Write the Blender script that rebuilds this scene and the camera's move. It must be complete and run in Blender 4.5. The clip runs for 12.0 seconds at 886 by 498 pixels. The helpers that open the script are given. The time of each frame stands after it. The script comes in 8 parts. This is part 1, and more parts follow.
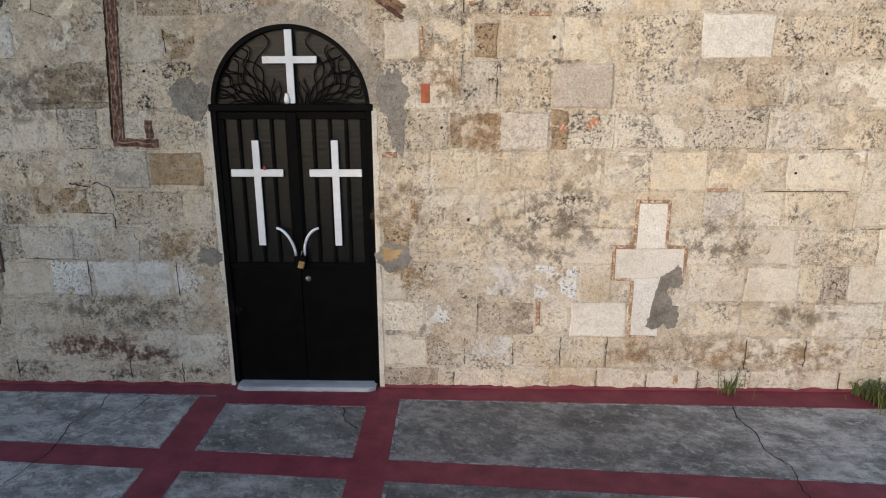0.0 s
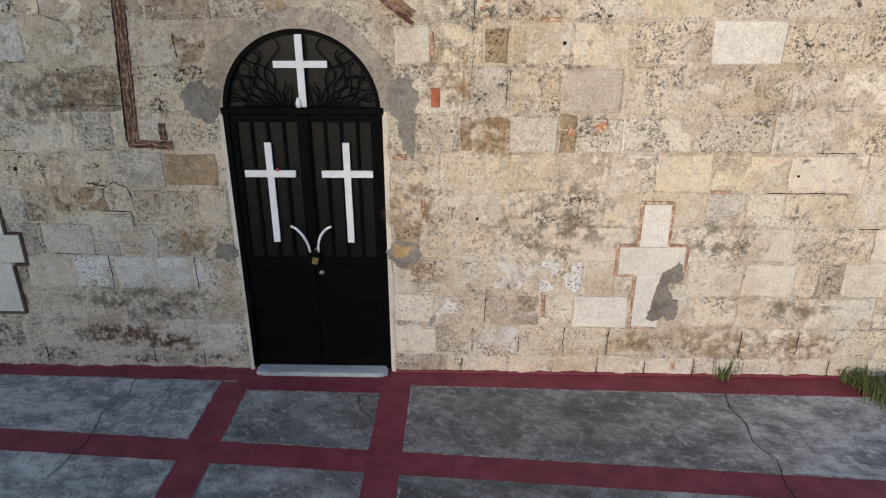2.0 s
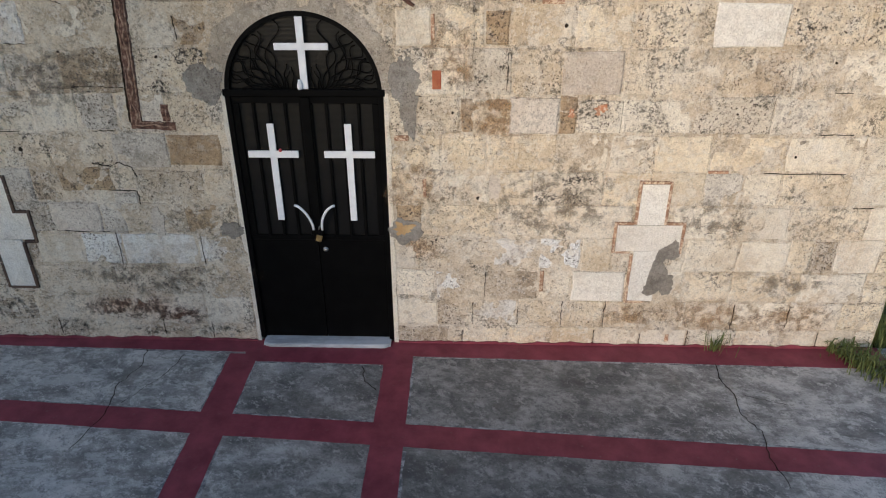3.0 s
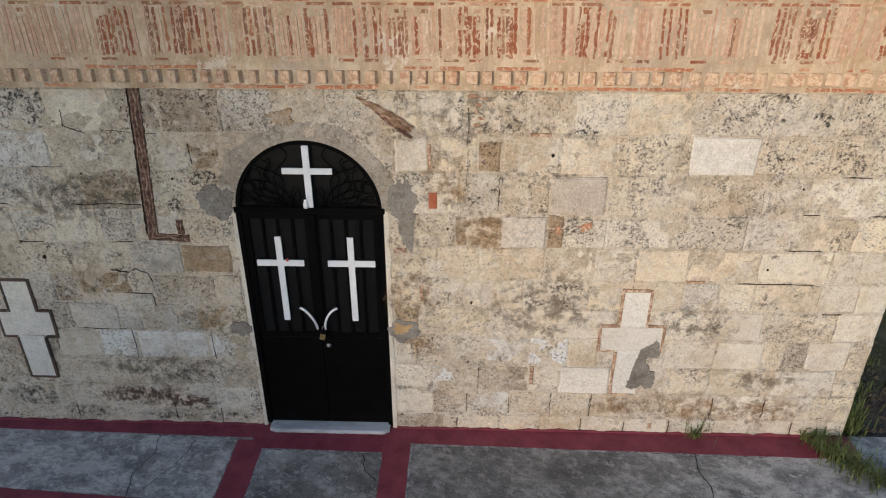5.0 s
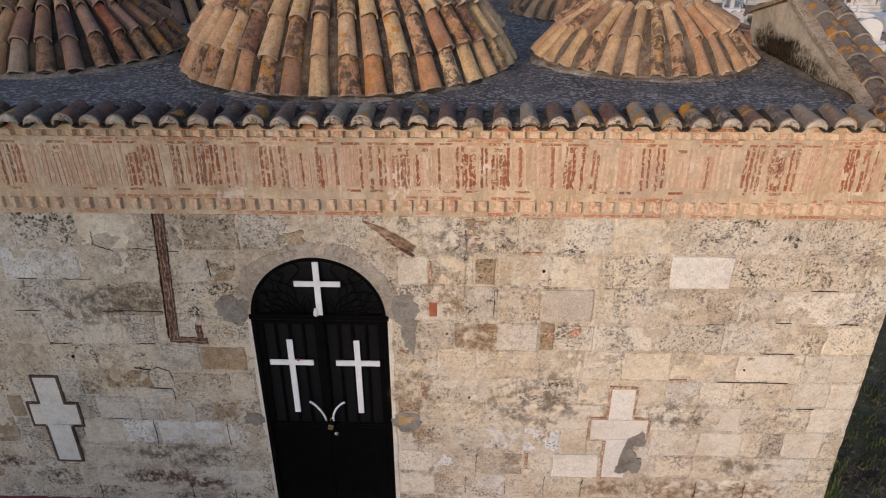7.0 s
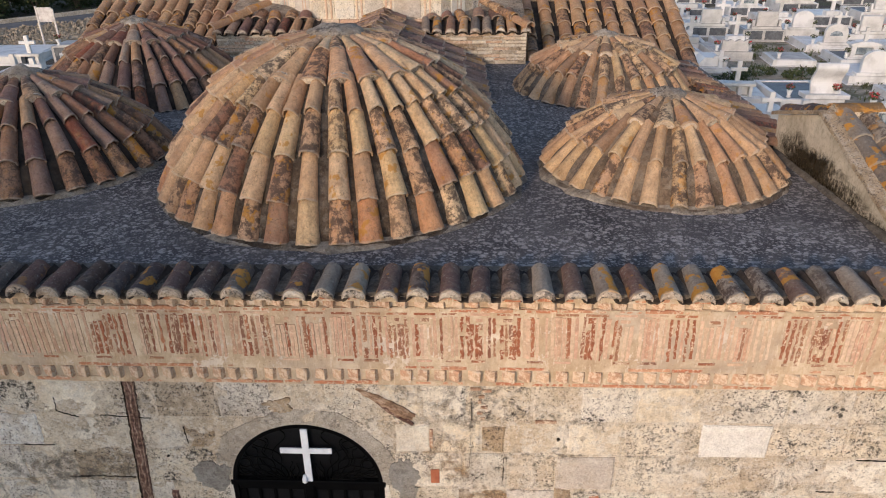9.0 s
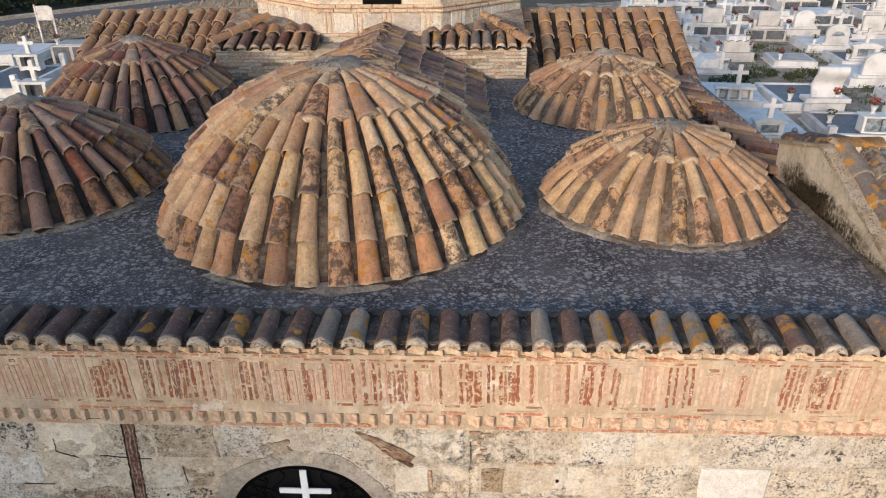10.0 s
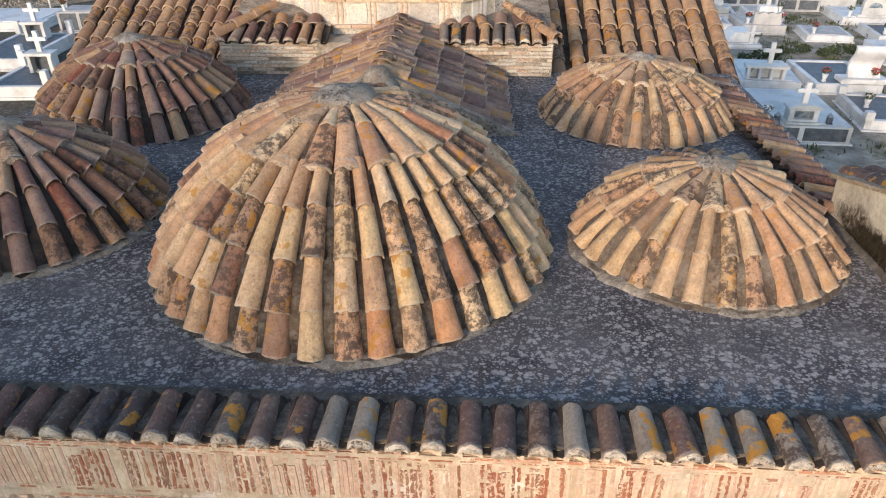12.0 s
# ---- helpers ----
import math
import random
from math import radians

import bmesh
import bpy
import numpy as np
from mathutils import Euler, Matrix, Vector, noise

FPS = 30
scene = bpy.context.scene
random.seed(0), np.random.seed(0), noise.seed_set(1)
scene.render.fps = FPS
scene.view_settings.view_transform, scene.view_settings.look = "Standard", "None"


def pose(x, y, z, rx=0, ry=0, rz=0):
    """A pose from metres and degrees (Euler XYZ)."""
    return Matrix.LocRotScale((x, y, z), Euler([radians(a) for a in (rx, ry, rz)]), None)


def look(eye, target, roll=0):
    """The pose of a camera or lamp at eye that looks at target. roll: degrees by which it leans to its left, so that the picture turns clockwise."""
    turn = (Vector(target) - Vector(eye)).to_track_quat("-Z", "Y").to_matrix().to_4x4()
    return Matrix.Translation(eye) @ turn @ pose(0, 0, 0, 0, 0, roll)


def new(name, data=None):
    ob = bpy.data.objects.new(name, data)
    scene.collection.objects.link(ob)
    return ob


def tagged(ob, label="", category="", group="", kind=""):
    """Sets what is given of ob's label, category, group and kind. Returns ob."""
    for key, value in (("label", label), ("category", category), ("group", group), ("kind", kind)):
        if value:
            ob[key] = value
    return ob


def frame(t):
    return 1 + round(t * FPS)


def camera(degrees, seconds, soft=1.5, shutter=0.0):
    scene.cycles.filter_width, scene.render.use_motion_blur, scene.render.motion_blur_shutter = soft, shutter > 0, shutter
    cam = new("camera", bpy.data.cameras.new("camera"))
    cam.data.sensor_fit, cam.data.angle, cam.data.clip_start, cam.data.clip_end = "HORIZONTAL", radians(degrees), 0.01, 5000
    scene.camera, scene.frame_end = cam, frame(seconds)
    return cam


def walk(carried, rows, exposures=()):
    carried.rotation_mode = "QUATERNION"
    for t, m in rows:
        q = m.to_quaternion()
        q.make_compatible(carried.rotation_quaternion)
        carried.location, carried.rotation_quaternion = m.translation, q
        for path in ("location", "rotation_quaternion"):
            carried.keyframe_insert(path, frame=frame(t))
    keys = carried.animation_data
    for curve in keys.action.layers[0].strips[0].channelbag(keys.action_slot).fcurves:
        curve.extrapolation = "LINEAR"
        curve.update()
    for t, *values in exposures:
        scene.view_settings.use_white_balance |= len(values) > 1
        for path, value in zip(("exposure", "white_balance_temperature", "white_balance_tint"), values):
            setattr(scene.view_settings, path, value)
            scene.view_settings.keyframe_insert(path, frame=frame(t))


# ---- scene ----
cam = camera(65.5, 12.0, soft=1.1)
PATH = [
    (0, (1.147, -4.603, 2.378), (1.088, -2.657, 1.823), -0.20),
    (0.5, (1.127, -4.597, 2.471), (1.069, -2.650, 1.917), -0.20),
    (1, (1.104, -4.586, 2.588), (1.046, -2.652, 1.992), -0.20),
    (1.5, (1.095, -4.570, 2.760), (1.037, -2.662, 2.086), -0.20),
    (2, (1.090, -4.564, 2.963), (1.029, -2.698, 2.178), -0.20),
    (2.5, (1.073, -4.553, 3.144), (1.015, -2.741, 2.243), -0.30),
    (2.7, (1.075, -4.547, 3.179), (1.017, -2.749, 2.249), -0.30),
    (4.3, (1.102, -4.467, 3.852), (1.043, -2.693, 2.877), -0.00),
    (4.5, (1.098, -4.475, 3.889), (1.042, -2.690, 2.935), -0.00),
    (5, (1.119, -4.484, 4.093), (1.058, -2.692, 3.151), -0.10),
    (5.5, (1.125, -4.488, 4.353), (1.063, -2.699, 3.407), -0.30),
    (6, (1.144, -4.530, 4.548), (1.081, -2.734, 3.614), -0.20),
    (6.5, (1.163, -4.521, 4.758), (1.090, -2.727, 3.824), -0.40),
    (7, (1.140, -4.494, 4.947), (1.073, -2.692, 4.024), -0.30),
    (7.5, (1.123, -4.233, 5.172), (1.062, -2.427, 4.260), -0.20),
    (7.7, (1.135, -4.090, 5.248), (1.070, -2.279, 4.346), -0.20),
    (9.3, (1.098, -3.512, 5.733), (1.029, -1.702, 4.828), -0.60),
    (9.5, (1.099, -3.486, 5.783), (1.030, -1.678, 4.875), -0.50),
    (10, (1.102, -3.410, 5.949), (1.033, -1.609, 5.026), -0.50),
    (10.5, (1.113, -3.296, 6.081), (1.044, -1.509, 5.131), -0.50),
    (11, (1.112, -3.121, 6.170), (1.039, -1.350, 5.191), -0.50),
    (11.5, (1.097, -2.881, 6.233), (1.011, -1.124, 5.228), -0.50),
    (12, (1.026, -2.620, 6.291), (0.921, -0.877, 5.266), -0.30),
]
EXPOSURES = [(0.0, 0.09, 6080, 10), (2.5, 0.09, 6030, 10), (5.0, 0.0, 6130, 10), (6.2, -0.06, 6300, 15), (7.2, -0.06, 6400, 18), (9.5, 0.34, 6270, 14), (10.5, 0.47, 6220, 12), (12.0, 0.72, 6150, 11)]
walk(cam, [(t, look(eye, target, roll)) for t, eye, target, roll in PATH], EXPOSURES)

# ---- light ----
SUN = Vector((-0.42, -0.875, 0.245)).normalized()
world = bpy.data.worlds.new("sky")
scene.world = world
world.use_nodes = True
wt = world.node_tree
sky = wt.nodes.new("ShaderNodeTexSky")
sky.sky_type = "NISHITA"
sky.sun_disc = False
sky.sun_elevation = math.asin(SUN.z)
sky.sun_rotation = math.atan2(SUN.x, SUN.y)
sky.air_density, sky.dust_density, sky.ozone_density = 1.0, 1.3, 1.8
wt.links.new(sky.outputs[0], wt.nodes["Background"].inputs[0])
wt.nodes["Background"].inputs[1].default_value = 0.195
sun_data = bpy.data.lights.new("sun", "SUN")
sun_data.energy, sun_data.angle, sun_data.color = 2.0, radians(4.5), (1.0, 0.79, 0.60)
sun = new("sun", sun_data)
sun.matrix_world = look(SUN * 60, (0, 0, 0))


# ---- materials ----
class Nodes:
    """A small builder for node materials."""

    def __init__(self, name):
        self.mat = bpy.data.materials.new(name)
        self.mat.use_nodes = True
        self.tree = self.mat.node_tree
        self.bsdf = self.tree.nodes["Principled BSDF"]
        self.pos = self.tree.nodes.new("ShaderNodeNewGeometry").outputs["Position"]

    def add(self, kind, **inputs):
        n = self.tree.nodes.new(kind)
        for k, v in inputs.items():
            self.put(n.inputs[k.replace("_", " ")], v)
        return n

    def put(self, socket, v):
        if hasattr(v, "is_output"):
            self.tree.links.new(v, socket)
        else:
            socket.default_value = v

    def noise(self, scale, detail=4.0, rough=0.6, stretch=None, shift=0.0):
        m = self.add("ShaderNodeMapping")
        self.put(m.inputs["Vector"], self.pos)
        m.inputs["Location"].default_value = (shift, shift * 0.7, shift * 1.3)
        if stretch:
            m.inputs["Scale"].default_value = stretch
        n = self.add("ShaderNodeTexNoise", Scale=scale, Detail=detail, Roughness=rough)
        self.put(n.inputs["Vector"], m.outputs[0])
        return n.outputs["Fac"]

    def cells(self, scale, stretch=None, feature="F1"):
        m = self.add("ShaderNodeMapping")
        self.put(m.inputs["Vector"], self.pos)
        if stretch:
            m.inputs["Scale"].default_value = stretch
        n = self.add("ShaderNodeTexVoronoi", Scale=scale)
        n.feature = feature
        self.put(n.inputs["Vector"], m.outputs[0])
        return n

    def ramp(self, fac, lo, hi):
        n = self.add("ShaderNodeMapRange")
        n.interpolation_type = "SMOOTHSTEP"
        self.put(n.inputs["Value"], fac)
        n.inputs["From Min"].default_value, n.inputs["From Max"].default_value = lo, hi
        return n.outputs[0]

    def colours(self, fac, stops):
        n = self.add("ShaderNodeValToRGB")
        self.put(n.inputs[0], fac)
        e = n.color_ramp.elements
        while len(e) < len(stops):
            e.new(0.5)
        for el, (at, c) in zip(e, stops):
            el.position, el.color = at, (*c, 1)
        return n.outputs[0]

    def mix(self, fac, a, b, blend="MIX"):
        n = self.add("ShaderNodeMix")
        n.data_type, n.blend_type = "RGBA", blend
        self.put(n.inputs[0], fac)
        self.put(n.inputs[6], (*a, 1) if isinstance(a, tuple) else a)
        self.put(n.inputs[7], (*b, 1) if isinstance(b, tuple) else b)
        return n.outputs[2]

    def math(self, op, a, b=0.0):
        n = self.add("ShaderNodeMath")
        n.operation = op
        self.put(n.inputs[0], a), self.put(n.inputs[1], b)
        return n.outputs[0]

    def random(self):
        return self.tree.nodes.new("ShaderNodeObjectInfo").outputs["Random"]

    def island(self):
        return self.tree.nodes.new("ShaderNodeNewGeometry").outputs["Random Per Island"]

    def done(self, colour, rough=0.9, bump=None, strength=0.5, distance=0.01, metal=0.0, spec=0.3):
        b = self.bsdf.inputs
        self.put(b["Base Color"], (*colour, 1) if isinstance(colour, tuple) else colour)
        self.put(b["Roughness"], rough)
        b["Metallic"].default_value = metal
        b["Specular IOR Level"].default_value = spec
        if bump is not None:
            n = self.add("ShaderNodeBump", Strength=strength, Distance=distance)
            self.put(n.inputs["Height"], bump)
            self.put(b["Normal"], n.outputs[0])
        return self.mat


def limestone(name, pale, mid, dark, lichen=0.5, pits=0.5, shift=0.0, wash=0.75):
    """Weathered wall stone: soft blotches, smears of lime, lichen specks, pits. Each stone weathers in its own measure."""
    n = Nodes(name)
    own = n.random()
    porous = n.ramp(n.math("FRACT", n.math("MULTIPLY", own, 17.3)), 0.15, 0.85)
    crusted = n.math("ADD", 0.35, n.math("MULTIPLY", n.math("FRACT", n.math("MULTIPLY", own, 31.7)), 0.75))
    big = n.noise(2.3, 7, 0.66, shift=shift * 0.2)
    fine = n.noise(17, 8, 0.74, shift=shift + 3)
    grain = n.noise(85, 4, 0.75)
    mixed = n.math("ADD", n.math("MULTIPLY", big, 0.55), n.math("MULTIPLY", fine, 0.45))
    col = n.colours(mixed, [(0.38, dark), (0.49, mid), (0.60, pale)])
    tone = n.colours(own, [(0.0, (0.84, 0.81, 0.77)), (0.3, (0.95, 0.93, 0.90)), (0.6, (1.0, 0.985, 0.95)), (0.85, (0.96, 0.965, 0.97)), (1.0, (1.08, 1.065, 1.03))])
    col = n.mix(1.0, col, tone, "MULTIPLY")
    # Ochre in patches; it also stands in for the sun's warm tint.
    ochre = n.ramp(n.noise(3.0, 7, 0.72, shift=15), 0.50, 0.64)
    col = n.mix(n.math("MULTIPLY", ochre, 0.40 * wash), col, (0.49, 0.36, 0.215))
    dust = n.ramp(n.noise(5.2, 7, 0.72, shift=47), 0.50, 0.66)
    col = n.mix(n.math("MULTIPLY", dust, 0.22 * min(1.0, 0.3 + lichen)), col, (0.38, 0.33, 0.26))
    lime = n.ramp(n.noise(3.9, 9, 0.78, shift=11), 0.525, 0.55)
    col = n.mix(n.math("MULTIPLY", lime, 0.6 * wash), col, (0.77, 0.715, 0.61))
    flake = n.ramp(n.noise(13, 8, 0.78, shift=41), 0.545, 0.57)
    col = n.mix(n.math("MULTIPLY", n.math("MULTIPLY", flake, crusted), 0.62 * wash), col, (0.75, 0.70, 0.61))
    soft = n.ramp(n.noise(9, 8, 0.78, shift=27), 0.53, 0.62)
    col = n.mix(n.math("MULTIPLY", soft, 0.42 * min(1.0, 0.3 + lichen)), col, (0.26, 0.22, 0.175))
    chip = n.ramp(n.noise(40, 6, 0.76, shift=61), 0.585, 0.615)
    col = n.mix(n.math("MULTIPLY", chip, 0.58 * wash), col, (0.82, 0.765, 0.665))
    area = n.ramp(n.noise(3.4, 7, 0.74, shift=21), 0.47, 0.59)
    speck = n.ramp(n.math("ADD", n.noise(32, 8, 0.80, shift=5), n.math("MULTIPLY", area, 0.06)), 0.562, 0.584)
    stain = n.math("MULTIPLY", n.math("MULTIPLY", area, speck), n.math("MULTIPLY", n.math("ADD", crusted, 0.2), lichen))
    col = n.mix(stain, col, (0.060, 0.051, 0.042))
    pepper = n.math("MULTIPLY", n.ramp(n.noise(46, 7, 0.80, shift=77), 0.570, 0.595), n.math("ADD", 0.25, n.math("MULTIPLY", porous, 0.55)))
    col = n.mix(n.math("MULTIPLY", pepper, pits), col, (0.135, 0.105, 0.078))
    pit = n.ramp(n.noise(58, 5, 0.72, shift=9), 0.585, 0.612)
    pitted = n.math("MULTIPLY", n.math("MULTIPLY", pit, n.math("ADD", 0.3, porous)), n.math("MULTIPLY", n.ramp(n.noise(5, 4, 0.6, shift=2), 0.36, 0.53), pits))
    col = n.mix(pitted, col, (0.085, 0.066, 0.050))
    hole = n.cells(42)
    dot = n.math("MULTIPLY", n.math("SUBTRACT", 1.0, n.ramp(n.math("ADD", hole.outputs["Distance"], n.math("MULTIPLY", n.noise(120, 2), 0.25)), 0.26, 0.36)), n.ramp(hole.outputs["Color"], 0.60, 0.64))
    dot = n.math("MULTIPLY", n.math("MULTIPLY", dot, porous), n.math("MULTIPLY", n.ramp(n.noise(3.2, 5, 0.65, shift=33), 0.44, 0.56), pits))
    col = n.mix(dot, col, (0.075, 0.056, 0.042))
    if pits > 1.4:
        pore = n.math("MULTIPLY", n.ramp(n.noise(27, 7, 0.80, stretch=(1.0, 1.0, 1.3), shift=95), 0.605, 0.622), n.math("ADD", 0.35, n.math("MULTIPLY", porous, 0.65)))
        col = n.mix(pore, col, (0.060, 0.048, 0.038))
        pitted = n.math("MAXIMUM", pitted, pore)
    col = n.mix(1.0, col, n.colours(grain, [(0.3, (0.77, 0.762, 0.75)), (0.5, (1.0, 1.0, 1.0)), (0.7, (1.16, 1.16, 1.16))]), "MULTIPLY")
    h = n.math("SUBTRACT", n.math("ADD", n.math("ADD", n.math("MULTIPLY", fine, 0.8), n.math("MULTIPLY", lime, 0.08)), n.math("MULTIPLY", grain, 0.4)), n.math("MULTIPLY", n.math("MAXIMUM", pitted, dot), 0.9))
    return n.done(col, 0.93, h, 0.8, 0.02)


STONE = {}
STONE["cream"] = limestone("stone_cream", (0.81, 0.73, 0.59), (0.70, 0.605, 0.465), (0.49, 0.395, 0.28), 0.95, 1.15)
STONE["tan"] = limestone("stone_tan", (0.66, 0.58, 0.465), (0.53, 0.44, 0.33), (0.35, 0.275, 0.195), 0.5, 1.7, 4.0, 0.7)
STONE["brown"] = limestone("stone_brown", (0.53, 0.405, 0.26), (0.42, 0.305, 0.19), (0.28, 0.195, 0.12), 0.45, 1.5, 7.0, 0.35)
STONE["grey"] = limestone("stone_grey", (0.77, 0.73, 0.66), (0.66, 0.61, 0.535), (0.43, 0.385, 0.325), 0.4, 1.8, 2.0)
STONE["white"] = limestone("stone_white", (0.82, 0.77, 0.675), (0.75, 0.69, 0.58), (0.58, 0.51, 0.41), 0.95, 1.1, 5.0)
STONE["clean"] = limestone("stone_clean", (0.84, 0.755, 0.60), (0.77, 0.67, 0.51), (0.60, 0.50, 0.365), 0.15, 0.7, 18.0, 1.0)
STONE["chalk"] = limestone("stone_chalk", (0.84, 0.785, 0.68), (0.80, 0.73, 0.605), (0.65, 0.575, 0.465), 0.10, 0.45, 20.0, 1.0)
STONE["marble"] = limestone("stone_marble", (0.87, 0.845, 0.785), (0.83, 0.795, 0.725), (0.72, 0.675, 0.595), 0.06, 0.1, 6.0, 0.3)
STONE["whitewash"] = limestone("stone_whitewash", (0.90, 0.90, 0.88), (0.83, 0.82, 0.79), (0.50, 0.43, 0.35), 0.2, 1.0, 32.0, 1.0)
STONE["rust"] = limestone("stone_rust", (0.36, 0.25, 0.19), (0.27, 0.155, 0.115), (0.14, 0.08, 0.06), 0.7, 0.7, 3.0, 0.3)
# Kind for the lower left courses, with its own tone.
STONE["damp"] = limestone("stone_low_left", (0.80, 0.72, 0.60), (0.66, 0.575, 0.46), (0.40, 0.33, 0.25), 0.45, 1.9, 12.0, 0.8)
STONE["lavender"] = limestone("stone_lavender", (0.73, 0.67, 0.595), (0.66, 0.595, 0.52), (0.52, 0.455, 0.385), 0.25, 0.5, 8.0, 0.6)


def mortar(name, a, b, lichen=0.4):
    n = Nodes(name)
    col = n.colours(n.noise(6, 6, 0.65), [(0.36, a), (0.62, b)])
    stain = n.math("MULTIPLY", n.ramp(n.noise(38, 4, 0.75), 0.54, 0.64), n.math("MULTIPLY", n.ramp(n.noise(3.1, 4, 0.6, shift=21), 0.48, 0.64), lichen))
    col = n.mix(stain, col, (0.08, 0.07, 0.06))
    return n.done(col, 0.95, n.noise(55, 5, 0.7), 0.6, 0.012)


def frieze_skin(name):
    """Cream mortar, rubbed pink by brick dust, with grey and white patches."""
    n = Nodes(name)
    col = n.colours(n.noise(6, 7, 0.7), [(0.36, (0.44, 0.315, 0.20)), (0.50, (0.56, 0.43, 0.285)), (0.62, (0.68, 0.555, 0.395))])
    col = n.mix(n.math("MULTIPLY", n.ramp(n.noise(11, 7, 0.74, stretch=(1.8, 1, 0.28), shift=7), 0.50, 0.60), 0.42), col, (0.50, 0.33, 0.20))
    col = n.mix(n.math("MULTIPLY", n.ramp(n.noise(16, 7, 0.76, stretch=(1.8, 1, 0.25), shift=37), 0.56, 0.60), 0.7), col, (0.74, 0.63, 0.47))
    col = n.mix(n.math("MULTIPLY", n.ramp(n.noise(5, 7, 0.75, shift=19), 0.58, 0.62), 0.7), col, (0.78, 0.70, 0.60))
    col = n.mix(n.math("MULTIPLY", n.ramp(n.noise(1.4, 5, 0.65, shift=29), 0.50, 0.66), 0.45), col, (0.42, 0.36, 0.30))
    col = n.mix(n.math("MULTIPLY", n.ramp(n.noise(34, 6, 0.78, shift=2), 0.60, 0.66), 0.6), col, (0.24, 0.155, 0.105))
    return n.done(col, 0.95, n.noise(60, 5, 0.7), 0.6, 0.010)


M_MORTAR = limestone("wall_mortar", (0.77, 0.695, 0.57), (0.66, 0.575, 0.45), (0.47, 0.385, 0.28), 0.6, 0.95, 1.0, 0.9)
M_RENDER = limestone("arch_render", (0.52, 0.46, 0.385), (0.44, 0.385, 0.315), (0.34, 0.29, 0.235), 0.35, 0.4, 9.0, 0.4)
M_CEMENT = limestone("grey_cement", (0.37, 0.345, 0.31), (0.29, 0.27, 0.24), (0.17, 0.155, 0.14), 0.25, 0.5, 28.0, 0.12)
M_INSET = mortar("inset_brick", (0.34, 0.10, 0.05), (0.47, 0.17, 0.085), 0.3)
M_OCHRE_INSET = mortar("ochre_inset", (0.47, 0.30, 0.14), (0.57, 0.40, 0.21), 0.3)
M_PINK = frieze_skin("frieze_mortar")
M_LIME = limestone("lime_white", (0.74, 0.63, 0.50), (0.60, 0.485, 0.37), (0.28, 0.205, 0.145), 0.8, 0.9, 22.0, 0.6)


def brick_material(name, tones, bare=0.53):
    n = Nodes(name)
    col = n.colours(n.random(), tones)
    col = n.mix(1.0, col, n.colours(n.noise(28, 5, 0.7), [(0.3, (0.72, 0.70, 0.68)), (0.7, (1.15, 1.12, 1.1))]), "MULTIPLY")
    smear = n.ramp(n.noise(30, 7, 0.82, shift=4), bare - 0.02, bare + 0.005)
    col = n.mix(n.math("MULTIPLY", smear, 0.9), col, (0.70, 0.55, 0.395))
    return n.done(col, 0.9, n.noise(60, 4, 0.7), 0.6, 0.01)


M_BRICK = brick_material("frieze_brick", [(0.0, (0.66, 0.50, 0.36)), (0.2, (0.58, 0.355, 0.245)), (0.4, (0.70, 0.56, 0.41)), (0.6, (0.60, 0.37, 0.265)), (0.8, (0.68, 0.53, 0.38)), (1.0, (0.53, 0.335, 0.225))], 0.575)
M_BRICK_RED = brick_material("red_frieze_brick", [(0.0, (0.38, 0.135, 0.065)), (0.5, (0.32, 0.115, 0.06)), (0.8, (0.45, 0.19, 0.10)), (1.0, (0.25, 0.105, 0.065))], 0.56)
M_BRICK_BROWN = brick_material("brown_frieze_brick", [(0.0, (0.33, 0.155, 0.095)), (0.5, (0.39, 0.20, 0.115)), (1.0, (0.26, 0.13, 0.085))], 0.55)
M_STRING = brick_material("string_brick", [(0.0, (0.56, 0.255, 0.14)), (0.4, (0.49, 0.185, 0.095)), (0.7, (0.60, 0.33, 0.20)), (1.0, (0.44, 0.185, 0.10))], 0.55)
M_DENTIL = brick_material("dentil_brick", [(0.0, (0.57, 0.38, 0.25)), (0.4, (0.63, 0.46, 0.315)), (0.75, (0.50, 0.32, 0.21)), (1.0, (0.55, 0.325, 0.205))], 0.51)
M_EDGE = brick_material("cross_brick", [(0.0, (0.30, 0.17, 0.11)), (0.5, (0.42, 0.25, 0.16)), (1.0, (0.34, 0.21, 0.14))], 0.53)
M_EDGE_DARK = brick_material("dark_cross_brick", [(0.0, (0.085, 0.055, 0.042)), (0.5, (0.13, 0.085, 0.06)), (1.0, (0.10, 0.075, 0.06))], 0.62)


